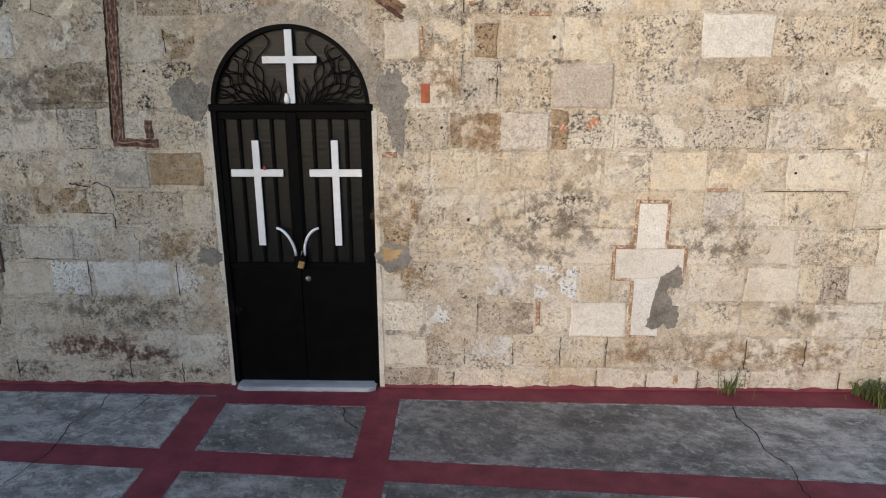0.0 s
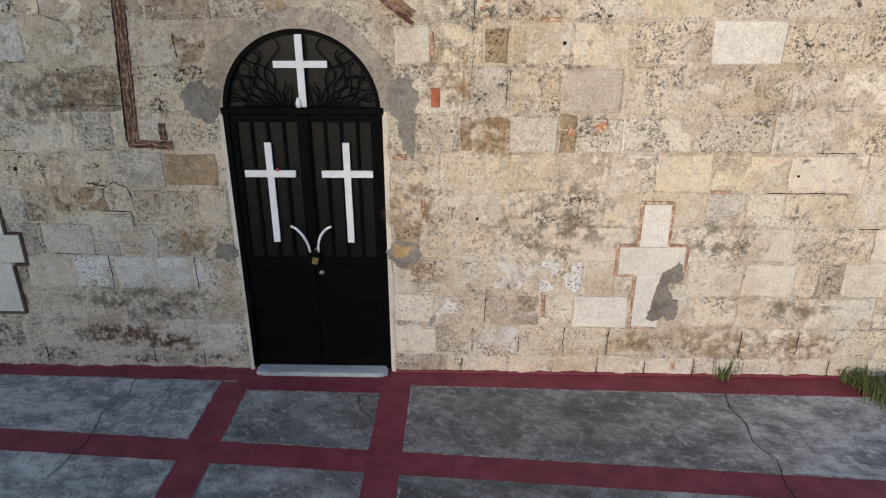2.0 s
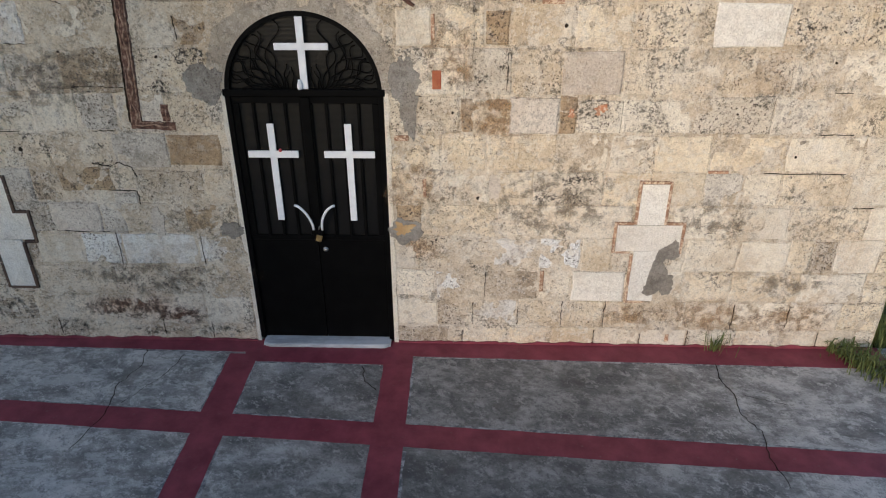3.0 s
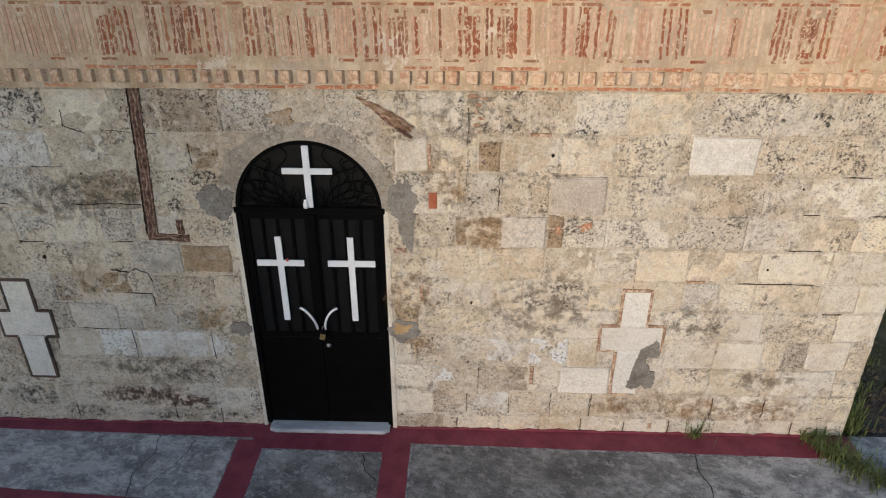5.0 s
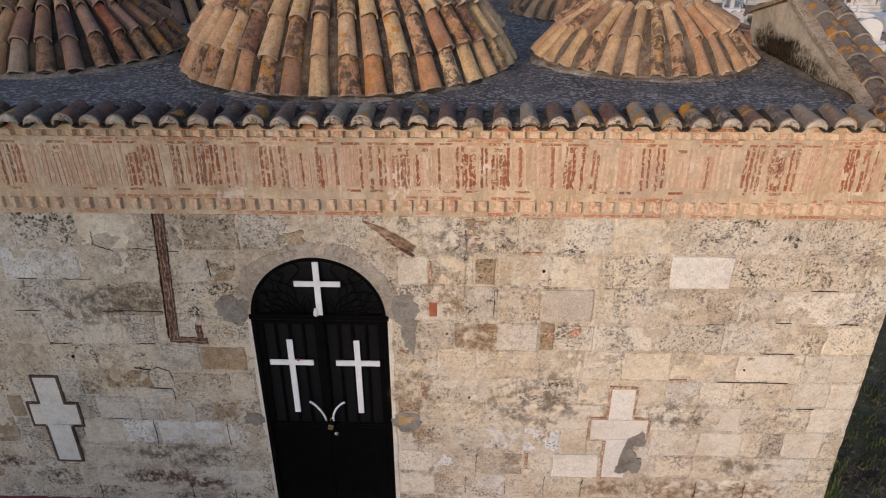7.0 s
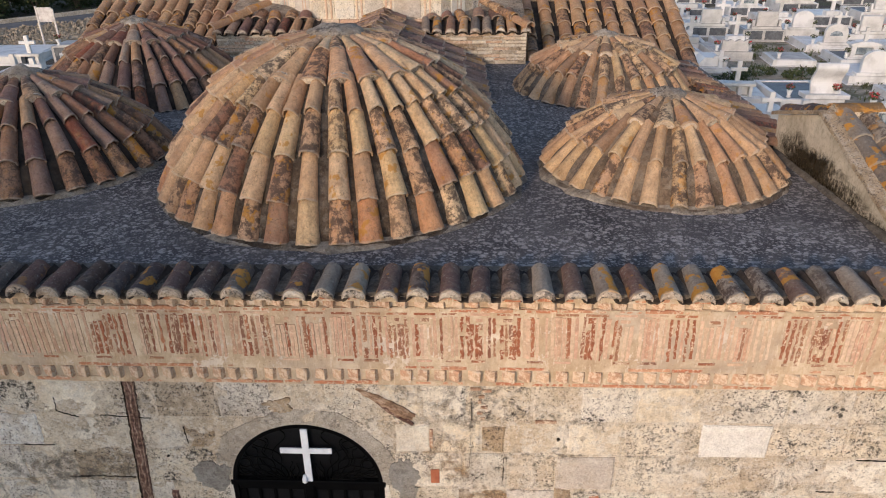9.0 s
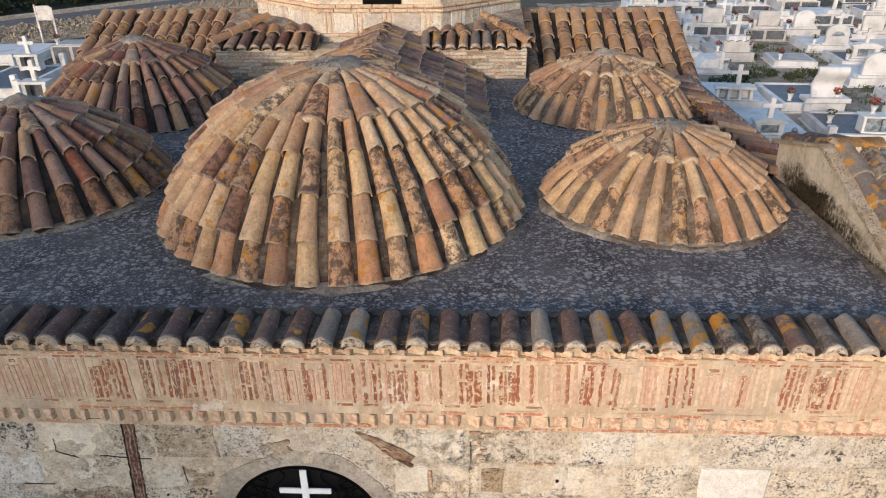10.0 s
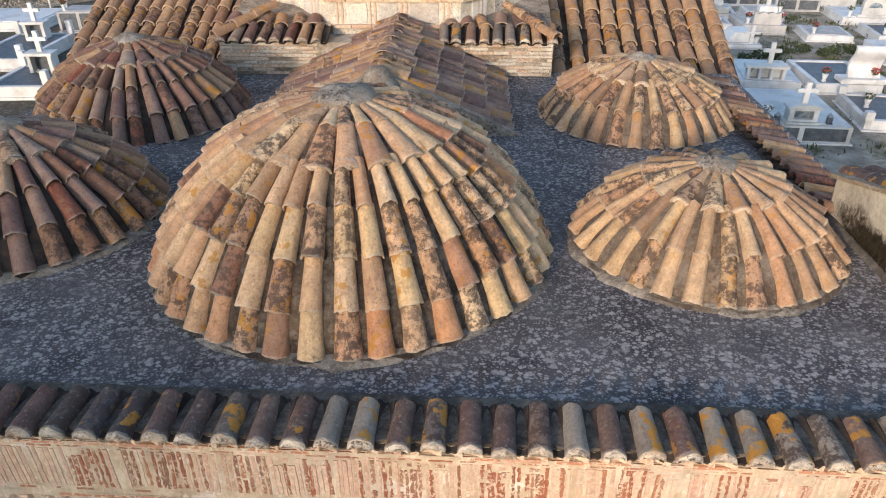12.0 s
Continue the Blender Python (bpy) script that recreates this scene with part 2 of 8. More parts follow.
def tile_material(name, tones, moss, orange, dirt=0.6, blob=13, ruddy=0.42, spread=0.0):
    """Barrel tiles of mixed firing: each its own clay, some crusted with grime, a few spots of orange lichen."""
    n = Nodes(name)
    own = n.random()
    col = n.colours(own, tones)
    col = n.mix(1.0, col, n.colours(n.noise(9, 6, 0.68), [(0.34, (0.80, 0.76, 0.72)), (0.50, (1, 1, 1)), (0.64, (1.14, 1.13, 1.10))]), "MULTIPLY")
    col = n.mix(1.0, col, n.colours(n.noise(55, 6, 0.78), [(0.34, (0.66, 0.64, 0.62)), (0.48, (0.98, 0.98, 0.98)), (0.68, (1.16, 1.16, 1.15))]), "MULTIPLY")
    grain = n.add("ShaderNodeMapping")
    n.put(grain.inputs["Vector"], n.tree.nodes.new("ShaderNodeTexCoord").outputs["Object"])
    grain.inputs["Scale"].default_value = (34, 5, 34)
    shifted = n.add("ShaderNodeVectorMath")
    n.put(shifted.inputs[0], grain.outputs[0])
    n.put(shifted.inputs[1], n.math("MULTIPLY", own, 90.0))
    streak = n.add("ShaderNodeTexNoise", Scale=1.0, Detail=6.0, Roughness=0.7)
    n.put(streak.inputs["Vector"], shifted.outputs[0])
    col = n.mix(1.0, col, n.colours(streak.outputs["Fac"], [(0.36, (0.87, 0.84, 0.81)), (0.5, (1, 1, 1)), (0.66, (1.07, 1.07, 1.06))]), "MULTIPLY")
    flush = n.ramp(n.noise(8, 7, 0.74, shift=71), 0.50, 0.64)
    col = n.mix(n.math("MULTIPLY", flush, ruddy * 0.7), col, (0.42, 0.20, 0.10))
    dusty = n.ramp(n.noise(14, 7, 0.75, shift=91), 0.50, 0.62)
    col = n.mix(n.math("MULTIPLY", dusty, 0.30), col, (0.30, 0.225, 0.15))
    kind = n.math("FRACT", n.math("MULTIPLY", own, 29.3))
    crust = n.math("MULTIPLY", n.ramp(n.noise(12, 8, 0.80, shift=53), 0.46, 0.55), n.ramp(kind, 0.58, 0.78))
    col = n.mix(n.math("MULTIPLY", crust, dirt * 0.9), col, (0.085, 0.056, 0.042))
    some = n.ramp(n.math("FRACT", n.math("MULTIPLY", own, 13.7)), 0.35, 0.85)
    grime = n.math("MULTIPLY", n.ramp(n.noise(26, 8, 0.82, shift=3), 0.54, 0.62), n.math("MULTIPLY", some, n.ramp(n.noise(4.4, 5, 0.7, shift=13), 0.42, 0.60)))
    col = n.mix(n.math("MULTIPLY", grime, dirt * 0.8), col, (0.075, 0.056, 0.043))
    pale = n.ramp(n.noise(34, 6, 0.75, shift=31), 0.57, 0.66)
    col = n.mix(n.math("MULTIPLY", pale, moss), col, (0.46, 0.42, 0.34))
    spots = n.ramp(n.math("FRACT", n.math("MULTIPLY", own, 47.9)), 0.40 - spread * 3, 0.70 - spread * 3)
    lich = n.math("MULTIPLY", n.math("MULTIPLY", n.ramp(n.noise(blob, 3, 0.55, shift=17), 0.57 - spread, 0.63 - spread), spots), orange)
    col = n.mix(lich, col, n.mix(n.noise(45, 4, 0.7), (0.38, 0.13, 0.018), (0.62, 0.33, 0.06)))
    along = n.add("ShaderNodeSeparateXYZ")
    n.put(along.inputs[0], n.tree.nodes.new("ShaderNodeTexCoord").outputs["Object"])
    lip = n.ramp(n.math("ADD", along.outputs["Y"], n.math("MULTIPLY", n.math("SUBTRACT", n.noise(22, 6, 0.75, shift=83), 0.5), 0.07)), 0.020, 0.004)
    col = n.mix(n.math("MULTIPLY", lip, 0.42), col, (0.62, 0.52, 0.39))
    return n.done(col, 0.88, n.math("ADD", n.noise(48, 6, 0.75), n.math("MULTIPLY", n.noise(11, 3, 0.6), 0.8)), 0.8, 0.016)


M_TILE = tile_material("dome_tile", [(0.0, (0.691, 0.477, 0.269)), (0.12, (0.437, 0.228, 0.134)), (0.24, (0.729, 0.532, 0.323)), (0.36, (0.565, 0.313, 0.175)), (0.48, (0.671, 0.466, 0.247)), (0.58, (0.506, 0.210, 0.103)), (0.68, (0.739, 0.536, 0.327)), (0.78, (0.292, 0.145, 0.094)), (0.88, (0.710, 0.504, 0.278)), (1.0, (0.487, 0.270, 0.161))], 0.12, 0.8, 0.95, 12, 0.32)
# Darker tiles for the left domes; part of their shade is in the colour.
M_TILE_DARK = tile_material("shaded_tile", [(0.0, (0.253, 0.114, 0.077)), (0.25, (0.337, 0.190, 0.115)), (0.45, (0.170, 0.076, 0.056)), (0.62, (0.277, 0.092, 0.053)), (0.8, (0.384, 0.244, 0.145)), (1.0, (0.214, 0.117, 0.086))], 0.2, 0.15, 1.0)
M_TILE_EAVE = tile_material("eave_tile", [(0.0, (0.094, 0.075, 0.071)), (0.2, (0.164, 0.094, 0.074)), (0.4, (0.057, 0.051, 0.052)), (0.6, (0.205, 0.123, 0.090)), (0.8, (0.156, 0.131, 0.113)), (1.0, (0.074, 0.060, 0.057))], 0.5, 0.9, 1.0, 10, 0.15, 0.02)
M_TILE_LICHEN = tile_material("lichen_tile", [(0.0, (0.30, 0.255, 0.20)), (0.35, (0.13, 0.108, 0.096)), (0.65, (0.34, 0.285, 0.22)), (1.0, (0.20, 0.145, 0.118))], 0.45, 1.0, 1.0, 9, 0.12, 0.035)
M_TILE_ORANGE = tile_material("orange_lichen_tile", [(0.0, (0.210, 0.140, 0.070)), (0.5, (0.266, 0.140, 0.049)), (1.0, (0.182, 0.126, 0.077))], 0.3, 0.85, 0.8, 11, 0.42, 0.05)
M_TILE_SLOPE = tile_material("slope_tile", [(0.0, (0.398, 0.231, 0.128)), (0.3, (0.492, 0.317, 0.181)), (0.5, (0.332, 0.184, 0.113)), (0.75, (0.455, 0.274, 0.145)), (1.0, (0.530, 0.347, 0.193))], 0.3, 0.9, 0.9, 9, 0.42, 0.02)
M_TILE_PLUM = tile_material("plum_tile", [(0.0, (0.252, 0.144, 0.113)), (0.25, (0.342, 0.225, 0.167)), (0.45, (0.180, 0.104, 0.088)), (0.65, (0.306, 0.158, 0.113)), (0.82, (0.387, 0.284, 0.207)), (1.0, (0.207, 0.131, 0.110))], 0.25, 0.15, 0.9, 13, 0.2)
M_TILE_PALE = tile_material("pale_tile", [(0.0, (0.610, 0.420, 0.240)), (0.2, (0.500, 0.301, 0.178)), (0.4, (0.640, 0.460, 0.272)), (0.55, (0.340, 0.206, 0.123)), (0.7, (0.600, 0.420, 0.225)), (0.85, (0.480, 0.273, 0.155)), (1.0, (0.300, 0.187, 0.115))], 0.15, 0.5, 1.0, 12, 0.2)
# Grout taken near black: the shade of the gaps is in its colour.
M_GROUT_SHADE = mortar("grout_gap_shade", (0.020, 0.015, 0.012), (0.075, 0.055, 0.040), 0.5)
M_DIRT = limestone("roof_dirt", (0.22, 0.185, 0.142), (0.115, 0.094, 0.072), (0.045, 0.039, 0.033), 0.6, 0.8, 16.0, 0.1)
M_COLLAR = limestone("dome_collar", (0.46, 0.39, 0.30), (0.20, 0.165, 0.128), (0.055, 0.047, 0.039), 0.5, 0.8, 35.0, 0.25)
M_CAP = limestone("cap_mortar", (0.44, 0.365, 0.28), (0.30, 0.24, 0.18), (0.14, 0.11, 0.085), 0.8, 0.9, 14.0, 0.3)
n = Nodes("open_joint")
M_GAP = n.done(n.colours(n.noise(30, 4, 0.7), [(0.35, (0.014, 0.011, 0.008)), (0.65, (0.05, 0.038, 0.028))]), 1.0, spec=0.0)


def stain_material(name, colour, cover, scale=6, lo=0.40, hi=0.66, stretch=None, flat=(1, 0, 1)):
    """A washed-in stain that thins out at its edge."""
    n = Nodes(name)
    spread = n.add("ShaderNodeMapping")
    n.put(spread.inputs["Vector"], n.tree.nodes.new("ShaderNodeTexCoord").outputs["Generated"])
    spread.inputs["Scale"].default_value = flat
    centre = n.add("ShaderNodeVectorMath")
    centre.operation = "DISTANCE"
    n.put(centre.inputs[0], spread.outputs[0])
    centre.inputs[1].default_value = tuple(0.5 * q for q in flat)
    thin = n.ramp(n.math("ADD", centre.outputs["Value"], n.math("MULTIPLY", n.math("SUBTRACT", n.noise(9, 6, 0.75, shift=8), 0.5), 0.5)), 0.50, 0.12)
    alpha = n.math("MULTIPLY", n.ramp(n.noise(scale, 8, 0.78, stretch=stretch, shift=3), lo, hi), n.math("MULTIPLY", thin, cover))
    n.put(n.bsdf.inputs["Alpha"], alpha)
    return n.done(n.mix(n.noise(20, 5, 0.7), tuple(c * 0.6 for c in colour), tuple(c * 1.3 for c in colour)), 0.95, n.noise(60, 5, 0.7), 0.6, 0.01, spec=0.1)


M_RUST_STAIN = stain_material("rust_stain", (0.22, 0.105, 0.065), 0.55, 11, 0.44, 0.58)
M_GRIME = stain_material("parapet_grime", (0.085, 0.064, 0.038), 0.6, 42, 0.36, 0.62, (1, 1, 0.45), (0, 1, 1))
M_DARK_MARK = stain_material("dark_mark", (0.09, 0.08, 0.07), 0.42, 20, 0.48, 0.60)
# Ochre for the right wall, with the sun's warmth put into its colour.
M_OCHRE_TINT = stain_material("ochre_tint", (0.46, 0.30, 0.16), 0.48, 9, 0.42, 0.64)
M_MOTTLE = stain_material("brown_mottle", (0.33, 0.265, 0.19), 0.36, 9, 0.46, 0.60)

# Brown fills, darkened so that shade between the tiles is in the colour.
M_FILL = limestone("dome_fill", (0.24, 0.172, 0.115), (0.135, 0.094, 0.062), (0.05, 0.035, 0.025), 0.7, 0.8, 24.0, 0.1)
M_FILL_SHADE = limestone("dome_fill_shade", (0.15, 0.106, 0.07), (0.065, 0.045, 0.031), (0.022, 0.016, 0.012), 0.7, 0.8, 25.0, 0.1)
M_RUBBLE = limestone("rubble_stone", (0.47, 0.40, 0.30), (0.36, 0.30, 0.22), (0.22, 0.18, 0.13), 0.3, 0.4, 26.0, 0.2)

n = Nodes("roof_coating")
base = n.colours(n.noise(2.6, 7, 0.68), [(0.34, (0.054, 0.047, 0.045)), (0.66, (0.140, 0.122, 0.110))])
patch = n.ramp(n.noise(1.9, 6, 0.72, shift=7), 0.29, 0.55)
for size, keep_at, pale in ((16, 0.52, (0.44, 0.39, 0.345)), (27, 0.30, (0.52, 0.47, 0.42)), (58, 0.30, (0.46, 0.405, 0.36))):
    cell = n.cells(size, (0.85, 1.0, 1.0))
    keep = n.ramp(cell.outputs["Color"], keep_at, keep_at + 0.06)
    near = n.math("ADD", cell.outputs["Distance"], n.math("MULTIPLY", n.noise(58, 4, 0.7), 0.8))
    fleck = n.math("MULTIPLY", n.math("SUBTRACT", 1.0, n.ramp(near, 0.66, 0.84)), n.math("MULTIPLY", keep, patch))
    base = n.mix(n.math("MULTIPLY", fleck, 0.66), base, pale)
base = n.mix(n.math("MULTIPLY", n.ramp(n.noise(80, 3, 0.7), 0.58, 0.64), 0.5), base, (0.30, 0.295, 0.29))
M_ROOF = n.done(base, 0.85, n.noise(50, 5, 0.7), 0.7, 0.014)

n = Nodes("court_concrete")
col = n.colours(n.noise(2.3, 8, 0.74, stretch=(0.7, 1.2, 1)), [(0.38, (0.118, 0.116, 0.112)), (0.5, (0.225, 0.221, 0.212)), (0.60, (0.39, 0.382, 0.365))])
turned = n.add("ShaderNodeVectorRotate")
n.put(turned.inputs["Vector"], n.pos)
turned.inputs["Angle"].default_value = 0.7
plain, n.pos = n.pos, turned.outputs[0]
scuff = n.noise(13, 8, 0.82, stretch=(0.85, 1.15, 1), shift=3)
col = n.mix(n.math("MULTIPLY", n.ramp(scuff, 0.50, 0.58), 0.55), col, (0.085, 0.084, 0.083))
col = n.mix(n.math("MULTIPLY", n.ramp(n.noise(10, 8, 0.80, stretch=(0.8, 1.1, 1), shift=18), 0.53, 0.59), 0.65), col, (0.46, 0.45, 0.43))
n.pos = plain
for size, low, tone, part_of in ((34, 0.56, (0.40, 0.39, 0.37), 0.55), (90, 0.57, (0.07, 0.068, 0.066), 0.6), (5, 0.52, (0.13, 0.122, 0.11), 0.5)):
    col = n.mix(n.math("MULTIPLY", n.ramp(n.noise(size, 8, 0.78, shift=size), low, low + 0.06), part_of), col, tone)
col = n.mix(n.math("MULTIPLY", n.ramp(n.noise(50, 5, 0.7, shift=8), 0.58, 0.66), 0.5), col, (0.045, 0.047, 0.052))
apart = n.add("ShaderNodeSeparateXYZ")
n.put(apart.inputs[0], n.pos)
# Tone by position: darker around x = 1.25, paler towards both sides.
away = n.math("ADD", n.math("ABSOLUTE", n.math("SUBTRACT", apart.outputs["X"], 1.25)), n.math("MULTIPLY", n.math("SUBTRACT", n.noise(1.3, 7, 0.75, shift=51), 0.5), 3.0))
worn = n.ramp(away, 0.6, 2.4)
col = n.mix(1.0, col, n.mix(worn, (0.78, 0.77, 0.75), (1.34, 1.33, 1.31)), "MULTIPLY")
flaked = n.math("MULTIPLY", n.ramp(n.noise(3.6, 9, 0.80, stretch=(0.6, 1.3, 1), shift=63), 0.53, 0.57), worn)
col = n.mix(n.math("MULTIPLY", flaked, 0.55), col, (0.52, 0.51, 0.49))
M_CONCRETE = n.done(col, 0.8, n.noise(70, 5, 0.7), 0.5, 0.006)
n = Nodes("bare_concrete")
M_BARE = n.done(n.colours(n.noise(16, 7, 0.78), [(0.44, (0.12, 0.122, 0.125)), (0.54, (0.30, 0.30, 0.295)), (0.64, (0.46, 0.455, 0.44))]), 0.9, n.noise(70, 5, 0.7), 0.4, 0.004)

n = Nodes("red_paint")
col = n.colours(n.noise(5, 6, 0.65), [(0.34, (0.15, 0.028, 0.042)), (0.66, (0.24, 0.050, 0.070))])
col = n.mix(n.math("MULTIPLY", n.ramp(n.noise(22, 6, 0.75), 0.60, 0.70), 0.5), col, (0.20, 0.12, 0.11))
M_RED = n.done(col, 0.62, n.noise(70, 4), 0.3, 0.004)

n = Nodes("earth")
col = n.colours(n.noise(5.5, 9, 0.78), [(0.36, (0.035, 0.030, 0.024)), (0.5, (0.085, 0.070, 0.054)), (0.64, (0.19, 0.16, 0.125))])
col = n.mix(n.math("MULTIPLY", n.ramp(n.noise(0.35, 5, 0.6, shift=5), 0.48, 0.62), 0.6), col, (0.075, 0.085, 0.035))
M_EARTH = n.done(col, 0.95, n.noise(25, 6, 0.75), 0.8, 0.04)

n = Nodes("path_dust")
col = n.colours(n.noise(1.3, 8, 0.72), [(0.34, (0.15, 0.125, 0.09)), (0.5, (0.33, 0.285, 0.22)), (0.66, (0.48, 0.43, 0.35))])
col = n.mix(n.math("MULTIPLY", n.ramp(n.noise(0.8, 6, 0.7, shift=5), 0.52, 0.60), 0.75), col, (0.09, 0.095, 0.045))
M_PATH = n.done(col, 0.95, n.noise(25, 6, 0.75), 0.7, 0.03)

n = Nodes("asphalt")
col = n.colours(n.noise(1.5, 6, 0.7), [(0.35, (0.10, 0.10, 0.105)), (0.65, (0.17, 0.168, 0.165))])
M_ASPHALT = n.done(col, 0.9, n.noise(80, 3), 0.3, 0.005)

n = Nodes("black_paint")
col = n.colours(n.noise(8, 5, 0.6), [(0.35, (0.002, 0.002, 0.0022)), (0.7, (0.004, 0.004, 0.004))])
M_BLACK = n.done(col, n.math("ADD", 0.42, n.math("MULTIPLY", n.noise(14, 4), 0.2)), n.noise(35, 3), 0.08, 0.003, spec=0.05)
n = Nodes("dark_glass_mesh")
wave = n.math("FRACT", n.math("MULTIPLY", n.tree.nodes.new("ShaderNodeSeparateXYZ").outputs["Z"], 125.0))
sep = [x for x in n.tree.nodes if x.bl_idname == "ShaderNodeSeparateXYZ"][0]
n.put(sep.inputs[0], n.pos)
line = n.ramp(n.math("ABSOLUTE", n.math("SUBTRACT", wave, 0.5)), 0.12, 0.3)
M_RIBBED = n.done(n.mix(line, (0.012, 0.012, 0.012), (0.004, 0.004, 0.004)), 0.30, line, 0.16, 0.004, spec=0.22)
n = Nodes("white_paint")
M_WHITE = n.done(n.colours(n.noise(12, 5, 0.7), [(0.3, (0.70, 0.71, 0.73)), (0.6, (0.80, 0.81, 0.83))]), 0.5, n.noise(40, 3), 0.1, 0.003)
n = Nodes("brass")
M_BRASS = n.done(n.colours(n.noise(40, 4), [(0.3, (0.40, 0.27, 0.10)), (0.7, (0.55, 0.40, 0.18))]), 0.35, metal=0.8)
n = Nodes("steel")
M_STEEL = n.done(n.colours(n.noise(40, 4), [(0.3, (0.30, 0.29, 0.27)), (0.7, (0.42, 0.41, 0.39))]), 0.4, metal=0.8)
n = Nodes("sill_marble")
M_SILL = n.done(n.colours(n.noise(9, 6, 0.7, stretch=(0.4, 1, 1)), [(0.35, (0.28, 0.29, 0.30)), (0.6, (0.46, 0.48, 0.50))]), 0.5, n.noise(50, 4), 0.3, 0.004)
n = Nodes("grave_marble")
col = n.colours(n.noise(1.7, 6, 0.65), [(0.34, (0.46, 0.45, 0.43)), (0.55, (0.66, 0.65, 0.63))])
col = n.mix(n.math("MULTIPLY", n.ramp(n.noise(9, 6, 0.7, stretch=(1, 1, 0.3)), 0.58, 0.72), 0.3), col, (0.45, 0.44, 0.42))
col = n.mix(1.0, col, n.colours(n.random(), [(0.0, (0.86, 0.85, 0.82)), (0.6, (1, 1, 1)), (1.0, (1.02, 1.02, 1.02))]), "MULTIPLY")
M_MARBLE = n.done(col, 0.45, n.noise(30, 4), 0.1, 0.004)
n = Nodes("grave_grey")
M_GREYSTONE = n.done(n.colours(n.noise(3, 6, 0.7), [(0.34, (0.34, 0.33, 0.31)), (0.6, (0.50, 0.48, 0.45))]), 0.8, n.noise(40, 4), 0.4, 0.006)
n = Nodes("slate")
M_SLATE = n.done(n.colours(n.noise(6, 6, 0.7), [(0.35, (0.055, 0.06, 0.068)), (0.65, (0.13, 0.14, 0.15))]), 0.5, n.noise(30, 4), 0.2, 0.004)
n = Nodes("photo_glass")
M_PHOTO = n.done(n.colours(n.noise(7, 3), [(0.4, (0.12, 0.15, 0.17)), (0.6, (0.30, 0.34, 0.36))]), 0.2)


def leaf_material(name, a, b):
    n = Nodes(name)
    return n.done(n.mix(1.0, n.colours(n.island(), [(0.0, a), (1.0, b)]), n.colours(n.noise(3, 4), [(0.3, (0.7, 0.7, 0.7)), (0.7, (1.2, 1.2, 1.2))]), "MULTIPLY"), 0.7)


M_GRASS = leaf_material("grass", (0.035, 0.055, 0.014), (0.11, 0.115, 0.04))
M_LEAF = leaf_material("leaves", (0.025, 0.045, 0.014), (0.075, 0.085, 0.03))
M_WEED = leaf_material("weeds", (0.055, 0.085, 0.022), (0.17, 0.19, 0.060))
M_FLOWER = leaf_material("petals", (0.60, 0.56, 0.50), (0.72, 0.70, 0.66))
M_ROSE = leaf_material("red_petals", (0.42, 0.03, 0.04), (0.55, 0.12, 0.12))
n = Nodes("terracotta_rib")
M_RIB = n.done(n.colours(n.noise(24, 5, 0.7), [(0.38, (0.06, 0.032, 0.024)), (0.52, (0.155, 0.078, 0.055)), (0.66, (0.36, 0.25, 0.18))]), 0.85, n.noise(50, 4), 0.6, 0.008)
n = Nodes("duct_mortar_strand")
M_STRAND = n.done(n.colours(n.noise(30, 5, 0.7), [(0.38, (0.15, 0.085, 0.06)), (0.52, (0.34, 0.22, 0.155)), (0.66, (0.52, 0.39, 0.30))]), 0.9, n.noise(60, 4), 0.6, 0.006)
n = Nodes("old_timber")
M_TIMBER = n.done(n.colours(n.noise(22, 6, 0.75, stretch=(0.5, 1, 1)), [(0.36, (0.11, 0.065, 0.04)), (0.50, (0.29, 0.175, 0.105)), (0.64, (0.50, 0.36, 0.25))]), 0.9, n.noise(45, 5, 0.7), 0.9, 0.012)
n = Nodes("bark")
M_BARK = n.done(n.colours(n.noise(9, 5, 0.7, stretch=(1, 1, 0.2)), [(0.35, (0.07, 0.05, 0.035)), (0.65, (0.16, 0.12, 0.085))]), 0.9, n.noise(30, 4), 0.6, 0.01)
n = Nodes("rust_board")
M_BOARD = n.done(n.colours(n.noise(5, 6, 0.7), [(0.36, (0.45, 0.40, 0.36)), (0.56, (0.66, 0.62, 0.58))]), 0.7, n.noise(30, 3), 0.2, 0.004)


# ---- mesh helpers ----
def mesh_object(name, verts, faces, material, parent=None, smooth=False, label=""):
    me = bpy.data.meshes.new(name)
    me.from_pydata(verts, [], faces)
    me.materials.append(material)
    if smooth:
        me.shade_smooth()
    me.update()
    ob = new(name, me)
    if parent:
        ob.parent = parent
    return tagged(ob, label)


def part(name, bm, material, parent=None, label="", smooth=False):
    me = bpy.data.meshes.new(name)
    bmesh.ops.recalc_face_normals(bm, faces=bm.faces)
    bm.to_mesh(me)
    bm.free()
    me.materials.append(material)
    if smooth:
        me.shade_smooth()
    ob = new(name, me)
    if parent:
        ob.parent = parent
    return tagged(ob, label)


def shared(name, me, m, parent):
    ob = new(name, me)
    ob.parent = parent
    ob.matrix_basis = m
    return ob


def empty(name, m, label, category, group="", kind=""):
    ob = new(name)
    ob.empty_display_size = 0.1
    ob.matrix_basis = m
    return tagged(ob, label, category, group, kind)


